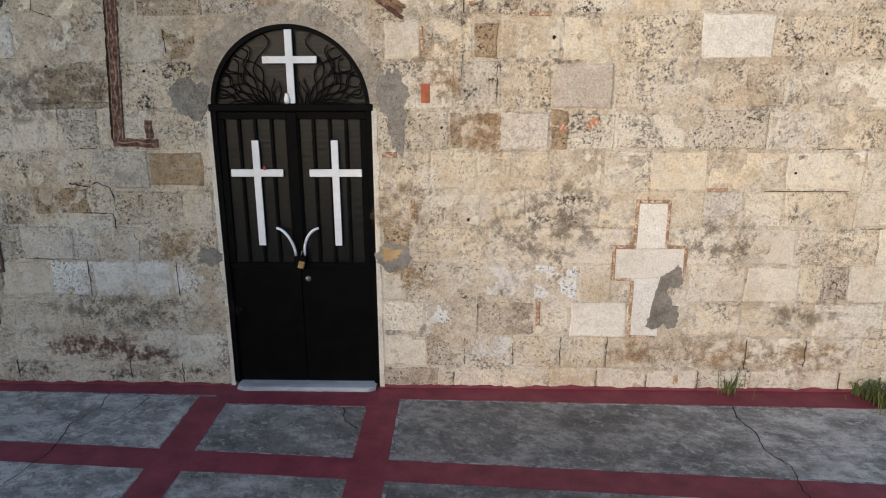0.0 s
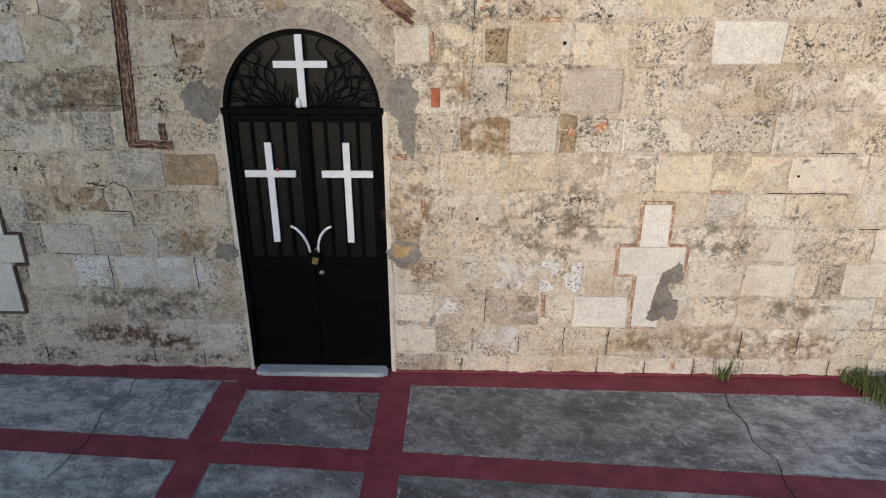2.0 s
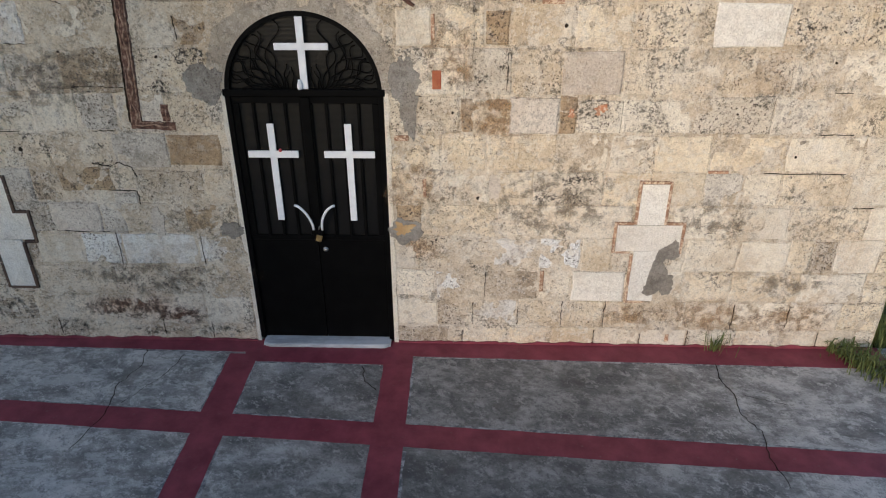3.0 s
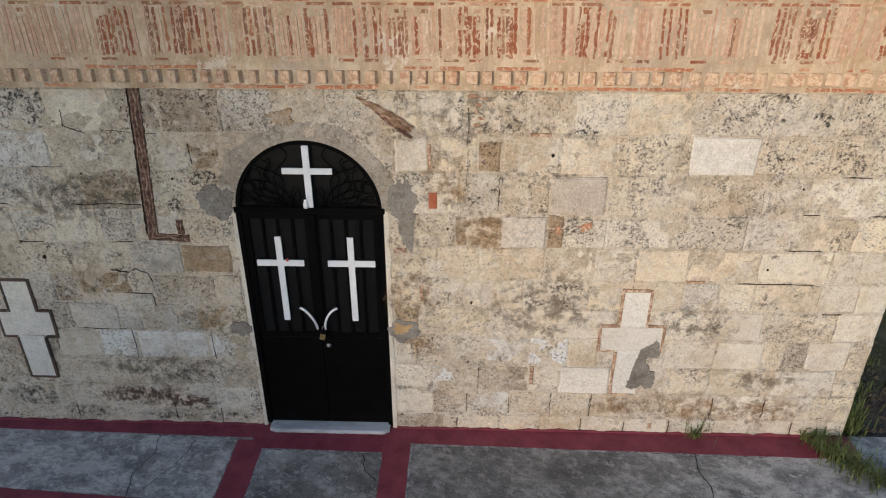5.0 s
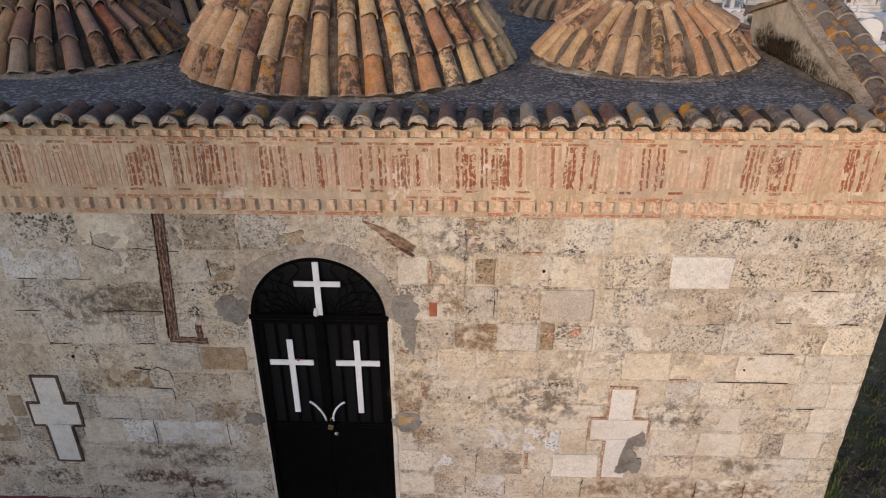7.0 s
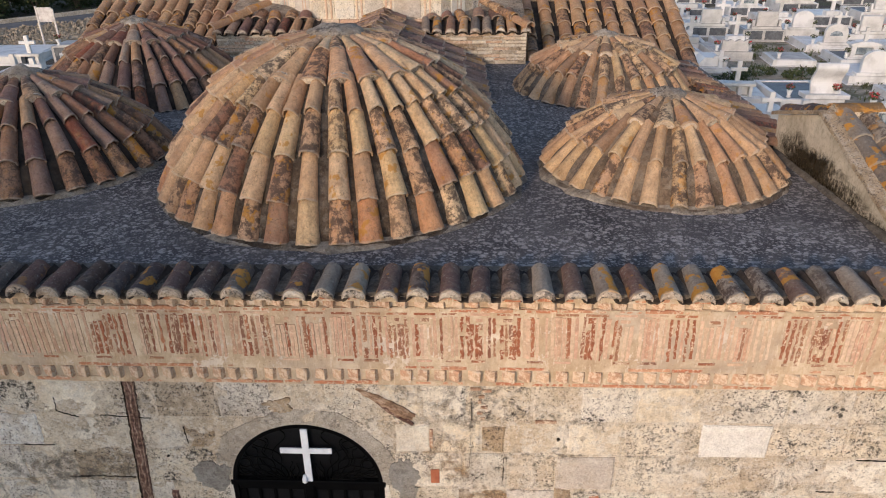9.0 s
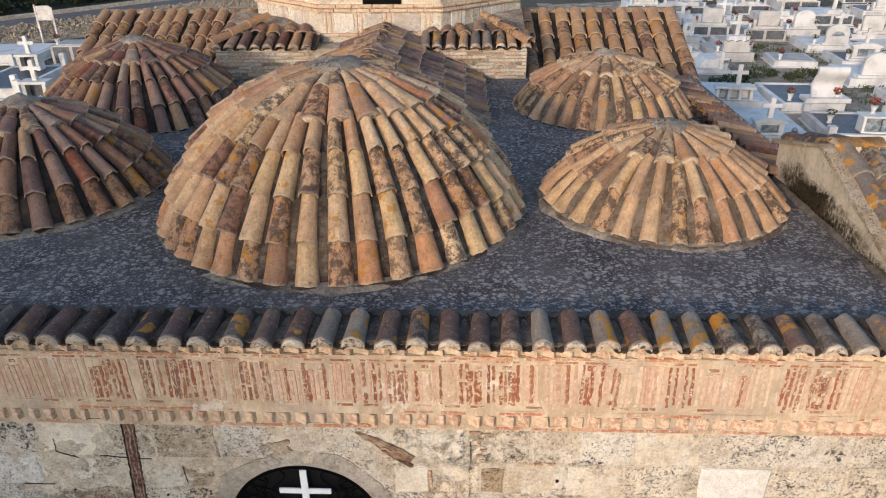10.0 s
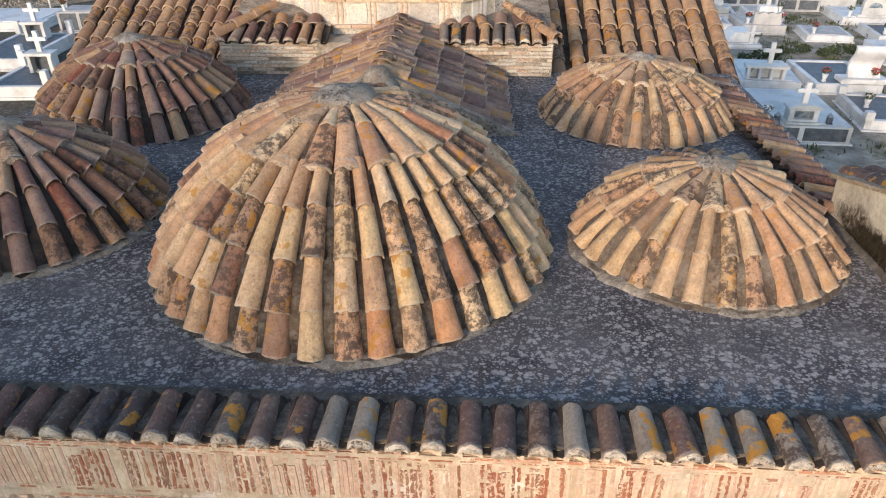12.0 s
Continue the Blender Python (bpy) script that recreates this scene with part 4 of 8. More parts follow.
def build_patches():
    """Later repairs on the wall: render round the arch, cement smears, inset bricks."""
    k = 40
    inner = [(0.530 * math.cos(math.pi * i / k), SPRING + 0.530 * math.sin(math.pi * i / k)) for i in range(k + 1)]
    outer = []
    for i in range(k + 1):
        a = math.pi * i / k
        r = 0.66 + 0.05 * fuzz(a * 2.2, 3, 1) + 0.02 * fuzz(a * 9, 3, 5)
        outer.append((r * math.cos(a), SPRING + r * math.sin(a)))
    bm = bmesh.new()
    front = [[bm.verts.new((x, 0.0005 + 0.002 * fuzz(x * 8, 2, z * 8), z)) for x, z in ring] for ring in (inner, outer)]
    back = [[bm.verts.new((x, 0.05, z)) for x, z in ring] for ring in (inner, outer)]
    for i in range(k):
        bm.faces.new((front[0][i], front[0][i + 1], front[1][i + 1], front[1][i]))
        bm.faces.new((front[0][i], back[0][i], back[0][i + 1], front[0][i + 1]))
        bm.faces.new((front[1][i], front[1][i + 1], back[1][i + 1], back[1][i]))
    part("arch_render", bm, M_RENDER, wall_front, smooth=False)
    # backing behind the arch corners
    bm = bmesh.new()
    k2 = 30
    vs = [[bm.verts.new((r * math.cos(math.pi * i / k2), 0.0105, SPRING + r * math.sin(math.pi * i / k2))) for i in range(k2 + 1)] for r in (0.532, 0.95)]
    for i in range(k2):
        bm.faces.new((vs[0][i], vs[0][i + 1], vs[1][i + 1], vs[1][i]))
    part("arch_backing", bm, M_RENDER, wall_front)
    for x0, x1, mat in ((-0.566, -0.538, STONE["marble"]), (0.538, 0.572, STONE["chalk"])):
        bm = bmesh.new()
        prev = None
        for i in range(41):
            z = SPRING * i / 40
            w0 = x0 + (0.012 * fuzz(z * 7, 1, 3) if x0 < 0 else 0)
            w1 = x1 + (0.014 * fuzz(z * 7, 1, 3) if x0 > 0 else 0)
            row = [bm.verts.new(p) for p in ((w0, 0.05, z), (w0, 0.0, z), (w1, 0.0, z), (w1, 0.05, z))]
            if prev:
                for j in range(3):
                    bm.faces.new((prev[j], prev[j + 1], row[j + 1], row[j]))
            prev = row
        part("jamb_render", bm, mat, wall_front)
    for cx, cz, rx, rz, seed, mat in ((-0.66, 2.10, 0.135, 0.125, 3, M_CEMENT), (0.67, 2.12, 0.105, 0.125, 5, M_CEMENT), (0.71, 1.90, 0.055, 0.17, 6, M_CEMENT), (-0.64, 1.00, 0.085, 0.065, 8, M_CEMENT),
                                      (0.665, 1.005, 0.115, 0.105, 9, M_CEMENT),
                                      (1.30, 1.36, 0.05, 0.10, 13, STONE["lavender"]), (-1.18, 1.05, 0.05, 0.13, 14, STONE["lavender"])):
        o = patch_outline(cx, cz, rx, rz, seed)
        prism_part("cement_patch", o, -0.0040 - seed * 0.00016, 0.02, mat, wall_front)
    smear = [(2.632, 0.962), (2.662, 0.935), (2.662, 0.88), (2.68, 0.825), (2.64, 0.795), (2.582, 0.80), (2.568, 0.765), (2.596, 0.718), (2.617, 0.695), (2.61, 0.665), (2.66, 0.65), (2.666, 0.56), (2.652, 0.497), (2.596, 0.482), (2.568, 0.535), (2.547, 0.497), (2.484, 0.482), (2.442, 0.505), (2.47, 0.60), (2.484, 0.695), (2.498, 0.77), (2.519, 0.877), (2.562, 0.90), (2.602, 0.93)]
    edge = []
    for (ax, az), (bx, bz) in zip(smear, smear[1:] + smear[:1]):
        edge += [(ax + (bx - ax) * i / 4 + 0.012 * fuzz(ax * 31 + i, 3, az * 31), az + (bz - az) * i / 4 + 0.012 * fuzz(ax * 31, 9, az * 31 + i)) for i in range(4)]
    prism_part("cement_patch", edge, -0.0142, 0.02, M_CEMENT, wall_front)
    for cx, cz, rx, rz, seed, mat in ((-0.12, 2.72, 0.1, 0.045, 4, STONE["brown"]), (2.0, 1.94, 0.040, 0.024, 21, M_STRING), (1.975, 1.905, 0.016, 0.022, 25, M_STRING), (1.80, 1.90, 0.02, 0.03, 27, M_STRING), (0.635, 1.03, 0.062, 0.045, 22, M_OCHRE_INSET)):
        prism_part("stain_patch", patch_outline(cx, cz, rx, rz, seed, 64, 0.75), -0.008, 0.02, mat, wall_front)
    for x0, x1, z0, z1 in ((0.865, 0.925, 2.06, 2.185), (1.665, 1.695, 0.50, 0.68), (0.79, 0.815, 1.28, 1.42), (1.56, 1.70, 2.60, 2.625), (2.78, 2.92, 1.475, 1.495), (0.86, 0.885, 2.38, 2.54), (0.60, 0.70, 1.70, 1.74), (1.13, 1.20, 2.865, 2.885), (1.205, 1.27, 2.85, 2.87), (1.185, 1.225, 2.80, 2.825), (1.18, 1.205, 2.755, 2.785), (1.20, 1.245, 2.715, 2.735), (1.175, 1.215, 2.67, 2.69), (1.195, 1.23, 2.63, 2.645), (2.68, 2.71, 0.05, 0.12)):
        part("brick", boxes((x0, x1, -0.006, 0.02, z0, z1), bevel=0.004), M_INSET if 0.86 < x0 < 0.87 else M_EDGE, wall_front)
    for x, z, r in ((1.182, 1.277, 0.012), (-2.05, 1.62, 0.014), (3.35, 1.60, 0.008), (2.35, 0.72, 0.009), (1.72, 2.47, 0.012), (-0.95, 2.27, 0.009), (3.46, 2.24, 0.008), (2.9, 1.9, 0.007), (1.0, 1.9, 0.008), (-1.6, 2.3, 0.008)):
        prism_part("hole", patch_outline(x, z, r, r, x * 3, 12), -0.0075, 0.0, M_GAP, wall_front)
    # Rust stains and dark marks along the lower left of the wall.
    low_left_marks = [(-1.52, 0.33, 0.36, 0.12, 31, M_RUST_STAIN), (-1.15, 0.24, 0.25, 0.07, 32, M_RUST_STAIN), (-2.55, 0.26, 0.30, 0.13, 33, M_DARK_MARK), (-2.05, 0.13, 0.30, 0.07, 34, M_DARK_MARK), (-2.85, 0.46, 0.25, 0.08, 35, M_RUST_STAIN), (-1.35, 0.10, 0.35, 0.05, 36, M_DARK_MARK), (-0.85, 0.10, 0.22, 0.05, 37, M_DARK_MARK)]
    # Ochre patches warm the right side as the sun would; mottles are stone.
    wall_tints = [(2.9, 0.33, 0.42, 0.15, 38, M_OCHRE_TINT), (3.65, 0.28, 0.45, 0.14, 39, M_OCHRE_TINT), (2.30, 0.30, 0.28, 0.12, 40, M_OCHRE_TINT), (1.25, 1.90, 0.38, 0.22, 41, M_OCHRE_TINT), (0.74, 1.36, 0.18, 0.20, 42, M_OCHRE_TINT), (0.78, 0.86, 0.16, 0.14, 44, M_OCHRE_TINT), (1.0, 2.25, 0.2, 0.25, 45, M_OCHRE_TINT), (1.75, 1.22, 0.60, 0.36, 46, M_MOTTLE), (2.95, 1.12, 0.40, 0.18, 47, M_MOTTLE), (3.45, 0.62, 0.40, 0.14, 50, M_MOTTLE), (-1.75, 2.2, 0.5, 0.3, 52, M_MOTTLE), (-1.2, 0.57, 0.6, 0.16, 53, M_MOTTLE), (1.1, 2.72, 0.4, 0.2, 54, M_MOTTLE)]
    for cx, cz, rx, rz, seed, mat in low_left_marks + wall_tints:
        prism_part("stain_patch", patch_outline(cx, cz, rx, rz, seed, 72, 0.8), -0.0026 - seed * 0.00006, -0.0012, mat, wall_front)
    # open cracks along joints
    for x0, x1, z in ((3.50, 3.62, 2.045), (3.16, 3.72, 1.478), (3.84, 3.98, 1.22), (3.98, 4.12, 2.04), (3.45, 3.7, 1.76), (-2.15, -2.3, 2.35), (-1.7, -1.55, 2.06), (3.7, 3.9, 2.33), (-2.4, -2.2, 2.06), (0.2, 0.6, 2.925)):
        pts = [(x0 + (x1 - x0) * i / 8, z + 0.006 * fuzz(i * 2.1 + x0 * 7, 1, 2)) for i in range(9)]
        w = [max(0.0003, 0.0038 * fuzz(i * 1.1 + x0 * 3, 5, z * 3) + 0.0012) for i in range(9)]
        prism_part("crack", [(x, zz + q) for (x, zz), q in zip(pts, w)] + [(x, zz - q) for (x, zz), q in reversed(list(zip(pts, w)))], -0.0078, 0.0, M_GAP, wall_front)
    # broken joints with some depth to them
    for pts in CREVICES:
        fine = []
        for (ax, az), (bx, bz) in zip(pts, pts[1:]):
            fine += [(ax + (bx - ax) * i / 6 + 0.008 * fuzz(ax * 9 + i, 2, az * 7), az + (bz - az) * i / 6 + 0.008 * fuzz(ax * 9, 7, az * 7 + i)) for i in range(6)]
        fine.append(pts[-1])
        w = [max(0.0002, 0.013 * fuzz(i * 0.55 + pts[0][0] * 7, 5, pts[0][1]) - 0.0006) for i in range(len(fine))]
        prism_part("crack", [(x + q * 0.3, z + q) for (x, z), q in zip(fine, w)] + [(x - q * 0.3, z - q) for (x, z), q in reversed(list(zip(fine, w)))], -0.0081, 0.0, M_GAP, wall_front)
    for x, z0, z1 in ((1.16, 0.20, 0.40), (1.51, 0.20, 0.36), (1.85, 0.2, 0.42), (2.18, 0.18, 0.42), (3.17, 0.18, 0.40), (3.59, 0.2, 0.4), (2.12, -0.02, 0.15), (2.48, 0.0, 0.12), (2.85, 0.0, 0.16), (1.08, 0.0, 0.14), (3.86, 0.0, 0.15), (-0.92, 0.03, 0.18), (-1.31, 0.06, 0.20), (-2.16, 0.05, 0.2), (1.36, 2.05, 2.30), (1.25, 0.46, 0.66), (1.14, 2.62, 2.8)):
        pts = [(x + 0.010 * fuzz(i * 1.3 + x * 5, 1, z0 * 3), z0 + (z1 - z0) * i / 8) for i in range(9)]
        w = [0.0006 + 0.0042 * abs(fuzz(i * 1.3 + x * 3, 5, z0)) for i in range(9)]
        prism_part("crack", [(xx + q, z) for (xx, z), q in zip(pts, w)] + [(xx - q, z) for (xx, z), q in reversed(list(zip(pts, w)))], -0.0078, 0.0, M_GAP, wall_front)


build_patches()


def wall_cross(cx, top, bottom, arm_z0, arm_z1, half, arm, cut, label, rim_brick):
    """A cross inlaid in the wall: pale slabs with a rim of thin bricks."""
    thing = tagged(new("inlaid_cross"), label, "wall cross", "crosses inlaid in the wall")
    thing.matrix_basis = pose(cx, 0, bottom)
    h, a0, a1 = top - bottom, arm_z0 - bottom, arm_z1 - bottom
    slabs = [[(-half, a1), (half, a1), (half, h), (-half, h)], [(-arm, a0), (arm, a0 + 0.01), (arm, a1), (-arm, a1)], [(-half, 0), (half, 0), (half, a0), (-half, a0)]]
    for o in slabs:
        prism_part("slab", [(x + rng.uniform(-0.005, 0.005), z + rng.uniform(-0.004, 0.004)) for x, z in o], -0.009 - rng.uniform(0, 0.0015), 0.03, STONE["marble"], thing)
    t = 0.022
    rim = [(-half - t, a1, -half, h + t), (half, a1, half + t, h + t), (-half, h, half, h + t), (-arm - t, a0 - t, -arm, a1 + t), (arm, a0 - t, arm + t, a1 + t), (-arm, a1, -half - t, a1 + t), (half + t, a1, arm, a1 + t), (-arm, a0 - t, -half - t, a0), (half + t, a0 - t, arm, a0), (-half - t, -t, -half, a0 - t), (half, -t, half + t, a0 - t), (-half, -t, half, 0)]
    for i, (x0, z0, x1, z1) in enumerate(rim):
        if cut and i in (8, 10):
            continue
        if cut and i == 11:
            x1 = 0.03
        long_x = x1 - x0 > z1 - z0
        pieces = max(1, round(max(x1 - x0, z1 - z0) / 0.17))
        for p in range(pieces):
            u0, u1 = p / pieces, (p + 1) / pieces
            a = (x0 + (x1 - x0) * u0 + 0.002, x0 + (x1 - x0) * u1 - 0.002, z0, z1) if long_x else (x0, x1, z0 + (z1 - z0) * u0 + 0.002, z0 + (z1 - z0) * u1 - 0.002)
            j = rng.uniform(-0.003, 0.003)
            part("brick", boxes((a[0], a[1], -0.0125 + j * 0.5, 0.03, a[2] + j, a[3] + j), bevel=0.003), rim_brick, thing)
    return thing


wall_cross(2.435, 1.395, 0.435, 0.862, 1.075, 0.095, 0.235, True, "white marble cross with brick rim, cement smeared beside it", M_EDGE)
wall_cross(-2.355, 1.405, 0.50, 0.90, 1.125, 0.10, 0.205, False, "white marble cross inlaid in the wall with a brown brick rim", M_EDGE_DARK)


def build_pipe():
    """A moulded terracotta duct that comes down the wall and turns along it."""
    duct = tagged(new("terracotta_duct"), "broken reddish terracotta channel running down the stone wall", "wall channel")
    duct.matrix_basis = pose(-1.07, 0, 2.93)
    ox, oz = duct.location.x, 2.93

    def flat(name, pts, half, front, mat, rough=0.004):
        """A narrow board that follows the points, with broken edges."""
        bm = bmesh.new()
        prev = None
        for i, (x, z) in enumerate(pts):
            j = min(i + 1, len(pts) - 1)
            k = max(i - 1, 0)
            d = Vector((pts[j][0] - pts[k][0], pts[j][1] - pts[k][1])).normalized()
            n1, n2 = half + rough * fuzz(x * 31, 2, z * 31), half + rough * fuzz(x * 31, 9, z * 31)
            f = front + 0.003 * fuzz(x * 17, 4, z * 17)
            row = [bm.verts.new((x + d.y * q - ox, y, z - d.x * q - oz)) for q, y in ((-n1, 0.02), (-n1, f + 0.004), (-n1 * 0.6, f), (n2 * 0.6, f), (n2, f + 0.004), (n2, 0.02))]
            if prev:
                for q in range(5):
                    bm.faces.new((prev[q], prev[q + 1], row[q + 1], row[q]))
            prev = row
        part(name, bm, mat, duct)

    def strand(pts, r, seed):
        bm = tube([(x - ox, -0.008 + 0.003 * fuzz(x * 9, seed, z * 9), z - oz) for x, z in pts], [r * (1 + 0.6 * fuzz(i * 0.9, seed, 3)) for i in range(len(pts))], 6)
        part("mortar_strand", bm, M_STRAND, duct, "pale wavy mortar bead", smooth=True)

    line = [(-1.094 - 0.083 * i / 59, 2.955 - 1.135 * i / 59) for i in range(60)]
    flat("channel", line, 0.038, -0.007, M_RIB, 0.010)
    flat("open_gap", [(x - 0.042, z) for x, z in line], 0.010, -0.002, M_GAP, 0.008)
    strand([(x + 0.004 + 0.008 * math.sin(z * 34 + 3 * fuzz(z * 4, 3, 1)) + 0.016 * fuzz(z * 11, 1, 2), z) for x, z in line], 0.0075, 1)
    strand([(x - 0.026 + 0.008 * fuzz(z * 9, 6, 1), z) for x, z in line[4:]], 0.004, 4)
    strand([(x + 0.030 + 0.006 * fuzz(z * 12, 9, 1), z) for x, z in line], 0.005, 7)
    foot = [(-1.215 + 0.31 * i / 20, 1.805 - 0.010 * i / 20) for i in range(21)]
    flat("ledge", foot, 0.028, -0.006, M_RIB, 0.008)
    strand([(x, z + 0.004 + 0.006 * math.sin(x * 40)) for x, z in foot[2:18]], 0.006, 9)
    strand([(x, z + 0.024) for x, z in foot[4:16]], 0.004, 12)
    stub = [(-0.965 + 0.002 * math.sin(i), 1.83 + 0.12 * i / 8) for i in range(9)]
    flat("stub", stub, 0.026, -0.005, M_RIB, 0.008)
    strand([(x + 0.008 + 0.005 * math.sin(z * 50), z) for x, z in stub[:7]], 0.0045, 15)


build_pipe()


def build_beam():
    """The broken slanting tile ridge above the door."""
    beam = tagged(new("wood_remnant"), "weathered slanting timber remnant lodged in the wall", "timber")
    beam.matrix_basis = pose(0.59, 0, 2.74)
    r = random.Random(9)
    for k, (t0, t1, off, rad) in enumerate(((0.0, 1.0, 0.0, 0.020), (0.22, 1.06, 0.032, 0.018), (0.35, 1.02, -0.030, 0.017), (0.10, 0.7, 0.016, 0.012), (0.5, 0.95, 0.004, 0.026), (0.0, 0.45, -0.012, 0.010), (0.62, 1.05, 0.034, 0.010))):
        pts, radii = [], []
        for i in range(11):
            u = i / 10
            t = t0 + (t1 - t0) * u
            pts.append((-0.20 + 0.36 * t, 0.006 - 0.004 * (k % 3) - 0.012 * t, 0.125 - 0.215 * t - 0.02 * t * t + off * (0.3 + 0.9 * t) + 0.016 * fuzz(t * 9, k * 3, 2)))
            radii.append(max(0.002, rad * (0.25 + 0.95 * math.sin(math.pi * min(0.86, 0.06 + u * 0.8))) * (1 + 0.45 * fuzz(u * 9, k * 3, 5))))
        part("splinter", tube(pts, radii, 6), M_TIMBER if k != 2 else M_RIB, beam)


build_beam()

# ---- door ----
def worn_sill():
    """A marble threshold with a chipped and rounded front edge."""
    bm = bmesh.new()
    prev = None
    for i in range(61):
        x = -0.505 + 1.017 * i / 60
        chip = 0.012 * max(0.0, fuzz(x * 9, 2, 4)) + 0.006 * max(0.0, fuzz(x * 31, 5, 1)) + (0.02 * max(0.0, 1 - i / 3) + 0.025 * max(0.0, (i - 57) / 3))
        y = -0.088 + chip
        row = [bm.verts.new(p) for p in ((x, 0.06, -0.02), (x, 0.06, 0.036), (x, y + 0.014, 0.034 - chip * 0.3), (x, y + 0.004, 0.028 - chip * 0.5), (x, y, 0.016), (x, y + 0.004, -0.02))]
        if prev:
            for j in range(5):
                bm.faces.new((prev[j], prev[j + 1], row[j + 1], row[j]))
        else:
            bm.faces.new(row)
        prev = row
    bm.faces.new(prev[::-1])
    return bm


def build_door():
    door = empty("door_1", pose(0, 0.03, 0), "black double iron door with white crosses, chained with a padlock", "door", kind="structure")
    k = 28
    # frame: jambs and arch bar
    for x in (-1, 1):
        part("jamb", boxes((x * DOOR_HALF - 0.027 - x * 0.022, x * DOOR_HALF + 0.027 - x * 0.022, -0.028, 0.04, 0.03, SPRING), bevel=0.004), M_BLACK, door)
    bm = bmesh.new()
    ring = []
    for i in range(k + 1):
        a = math.pi * i / k
        ring.append([bm.verts.new((r * math.cos(a), y, SPRING + r * math.sin(a))) for r, y in ((0.50, -0.028), (0.538, -0.028), (0.538, 0.04), (0.50, 0.04))])
    for a, b in zip(ring, ring[1:]):
        for j in range(4):
            bm.faces.new((a[j], a[(j + 1) % 4], b[(j + 1) % 4], b[j]))
    part("arch_bar", bm, M_BLACK, door)
    part("transom", boxes((-0.548, 0.548, -0.036, 0.04, SPRING - 0.022, SPRING + 0.026), bevel=0.005), M_BLACK, door)
    half = [(0.505 * math.cos(math.pi * i / k), SPRING + 0.505 * math.sin(math.pi * i / k)) for i in range(k + 1)]
    prism_part("fanlight_pane", half, 0.010, 0.018, M_RIBBED, door, "dark ribbed glass")
    # the fan of wrought branches
    for s in (-1, 1):
        stems = [(0.075, 0.02, 98, 0.15, -5), (0.10, 0.02, 84, 0.17, 7), (0.13, 0.02, 108, 0.13, 4), (0.135, 0.02, 78, 0.45, 14), (0.14, 0.02, 69, 0.44, -13), (0.15, 0.02, 60, 0.42, 15), (0.155, 0.02, 51, 0.40, -14), (0.16, 0.02, 43, 0.38, 15), (0.165, 0.02, 35, 0.36, -13), (0.17, 0.02, 27, 0.35, 13), (0.175, 0.02, 19, 0.34, -11), (0.18, 0.02, 11, 0.33, 9), (0.19, 0.02, 5, 0.32, -6), (0.26, 0.20, 74, 0.20, 16), (0.30, 0.15, 56, 0.20, -16), (0.33, 0.10, 40, 0.18, 15), (0.36, 0.06, 26, 0.15, -12)]
        for bx, bz, ang, ln, wig in stems:
            pts = []
            for i in range(17):
                t = i / 16
                a = radians(ang + wig * math.sin(t * 7.5 + bx * 9))
                pts.append((s * (bx + ln * t * math.cos(a)), -0.012, SPRING + bz + ln * t * math.sin(a)))
            pts = [p for p in pts if math.hypot(p[0], p[2] - SPRING) < 0.505]
            if len(pts) > 2:
                part("iron_branch", tube(pts, [0.0056 * (1 - 0.35 * i / len(pts)) for i in range(len(pts))], 5), M_BLACK, door, smooth=True)
    # two leaves
    for s in (-1, 1):
        leaf = tagged(new("door_leaf"), "black iron leaf, solid below, barred ribbed glass above")
        leaf.parent = door
        lo, hi = (0.0015, 0.500) if s > 0 else (-0.500, -0.0015)
        part("lower_panel", boxes((lo, hi, -0.004, 0.024, 0.035, 0.93), bevel=0.004), M_BLACK, leaf)
        part("upper_pane", boxes((lo + 0.03, hi - 0.03, 0.006, 0.016, 0.95, SPRING - 0.05)), M_RIBBED, leaf, "dark ribbed glass")
        part("rail", boxes((lo, hi, -0.014, 0.024, 0.915, 0.955), bevel=0.004), M_BLACK, leaf)
        part("rail", boxes((lo, hi, -0.014, 0.024, SPRING - 0.075, SPRING - 0.025), bevel=0.004), M_BLACK, leaf)
        part("stile", boxes((lo, lo + 0.045, -0.014, 0.024, 0.955, SPRING - 0.075), bevel=0.004), M_BLACK, leaf)
        part("stile", boxes((hi - 0.045, hi, -0.014, 0.024, 0.955, SPRING - 0.075), bevel=0.004), M_BLACK, leaf)
        for i in range(1, 4):
            x = lo + (hi - lo) * (0.06 + 0.88 * i / 4)
            part("bar", boxes((x - 0.011, x + 0.011, -0.012, 0.008, 0.955, SPRING - 0.075), bevel=0.003), M_BLACK, leaf)
        cx = 0.268 * s
        cross = tagged(new("painted_cross"), "flat white metal cross")
        cross.parent = leaf
        cross.location.x = 0.013
        part("upright", boxes((cx - 0.024, cx + 0.024, -0.028, -0.015, 1.085, 1.815), bevel=0.002), M_WHITE, cross)
        part("crossbar", boxes((cx - 0.178, cx + 0.178, -0.0285, -0.0155, 1.57, 1.62), bevel=0.002), M_WHITE, cross)
        # white hose ends of the chain
        top_x, low_x = (0.150, 0.045) if s > 0 else (-0.140, -0.018)
        pts = [(top_x + (low_x - top_x) * math.sin(q * math.pi / 2), -0.05 - 0.03 * math.sin(math.pi * q), 1.215 - 0.195 * (1 - math.cos(q * math.pi / 2))) for q in [i / 11 for i in range(12)]]
        part("hose", tube(pts, 0.0095, 8), M_WHITE, leaf, "white plastic hose over the chain", smooth=True)
    part("meeting_stile", boxes((-0.03, 0.035, -0.026, -0.015, 0.917, SPRING - 0.03), bevel=0.004), M_BLACK, door)
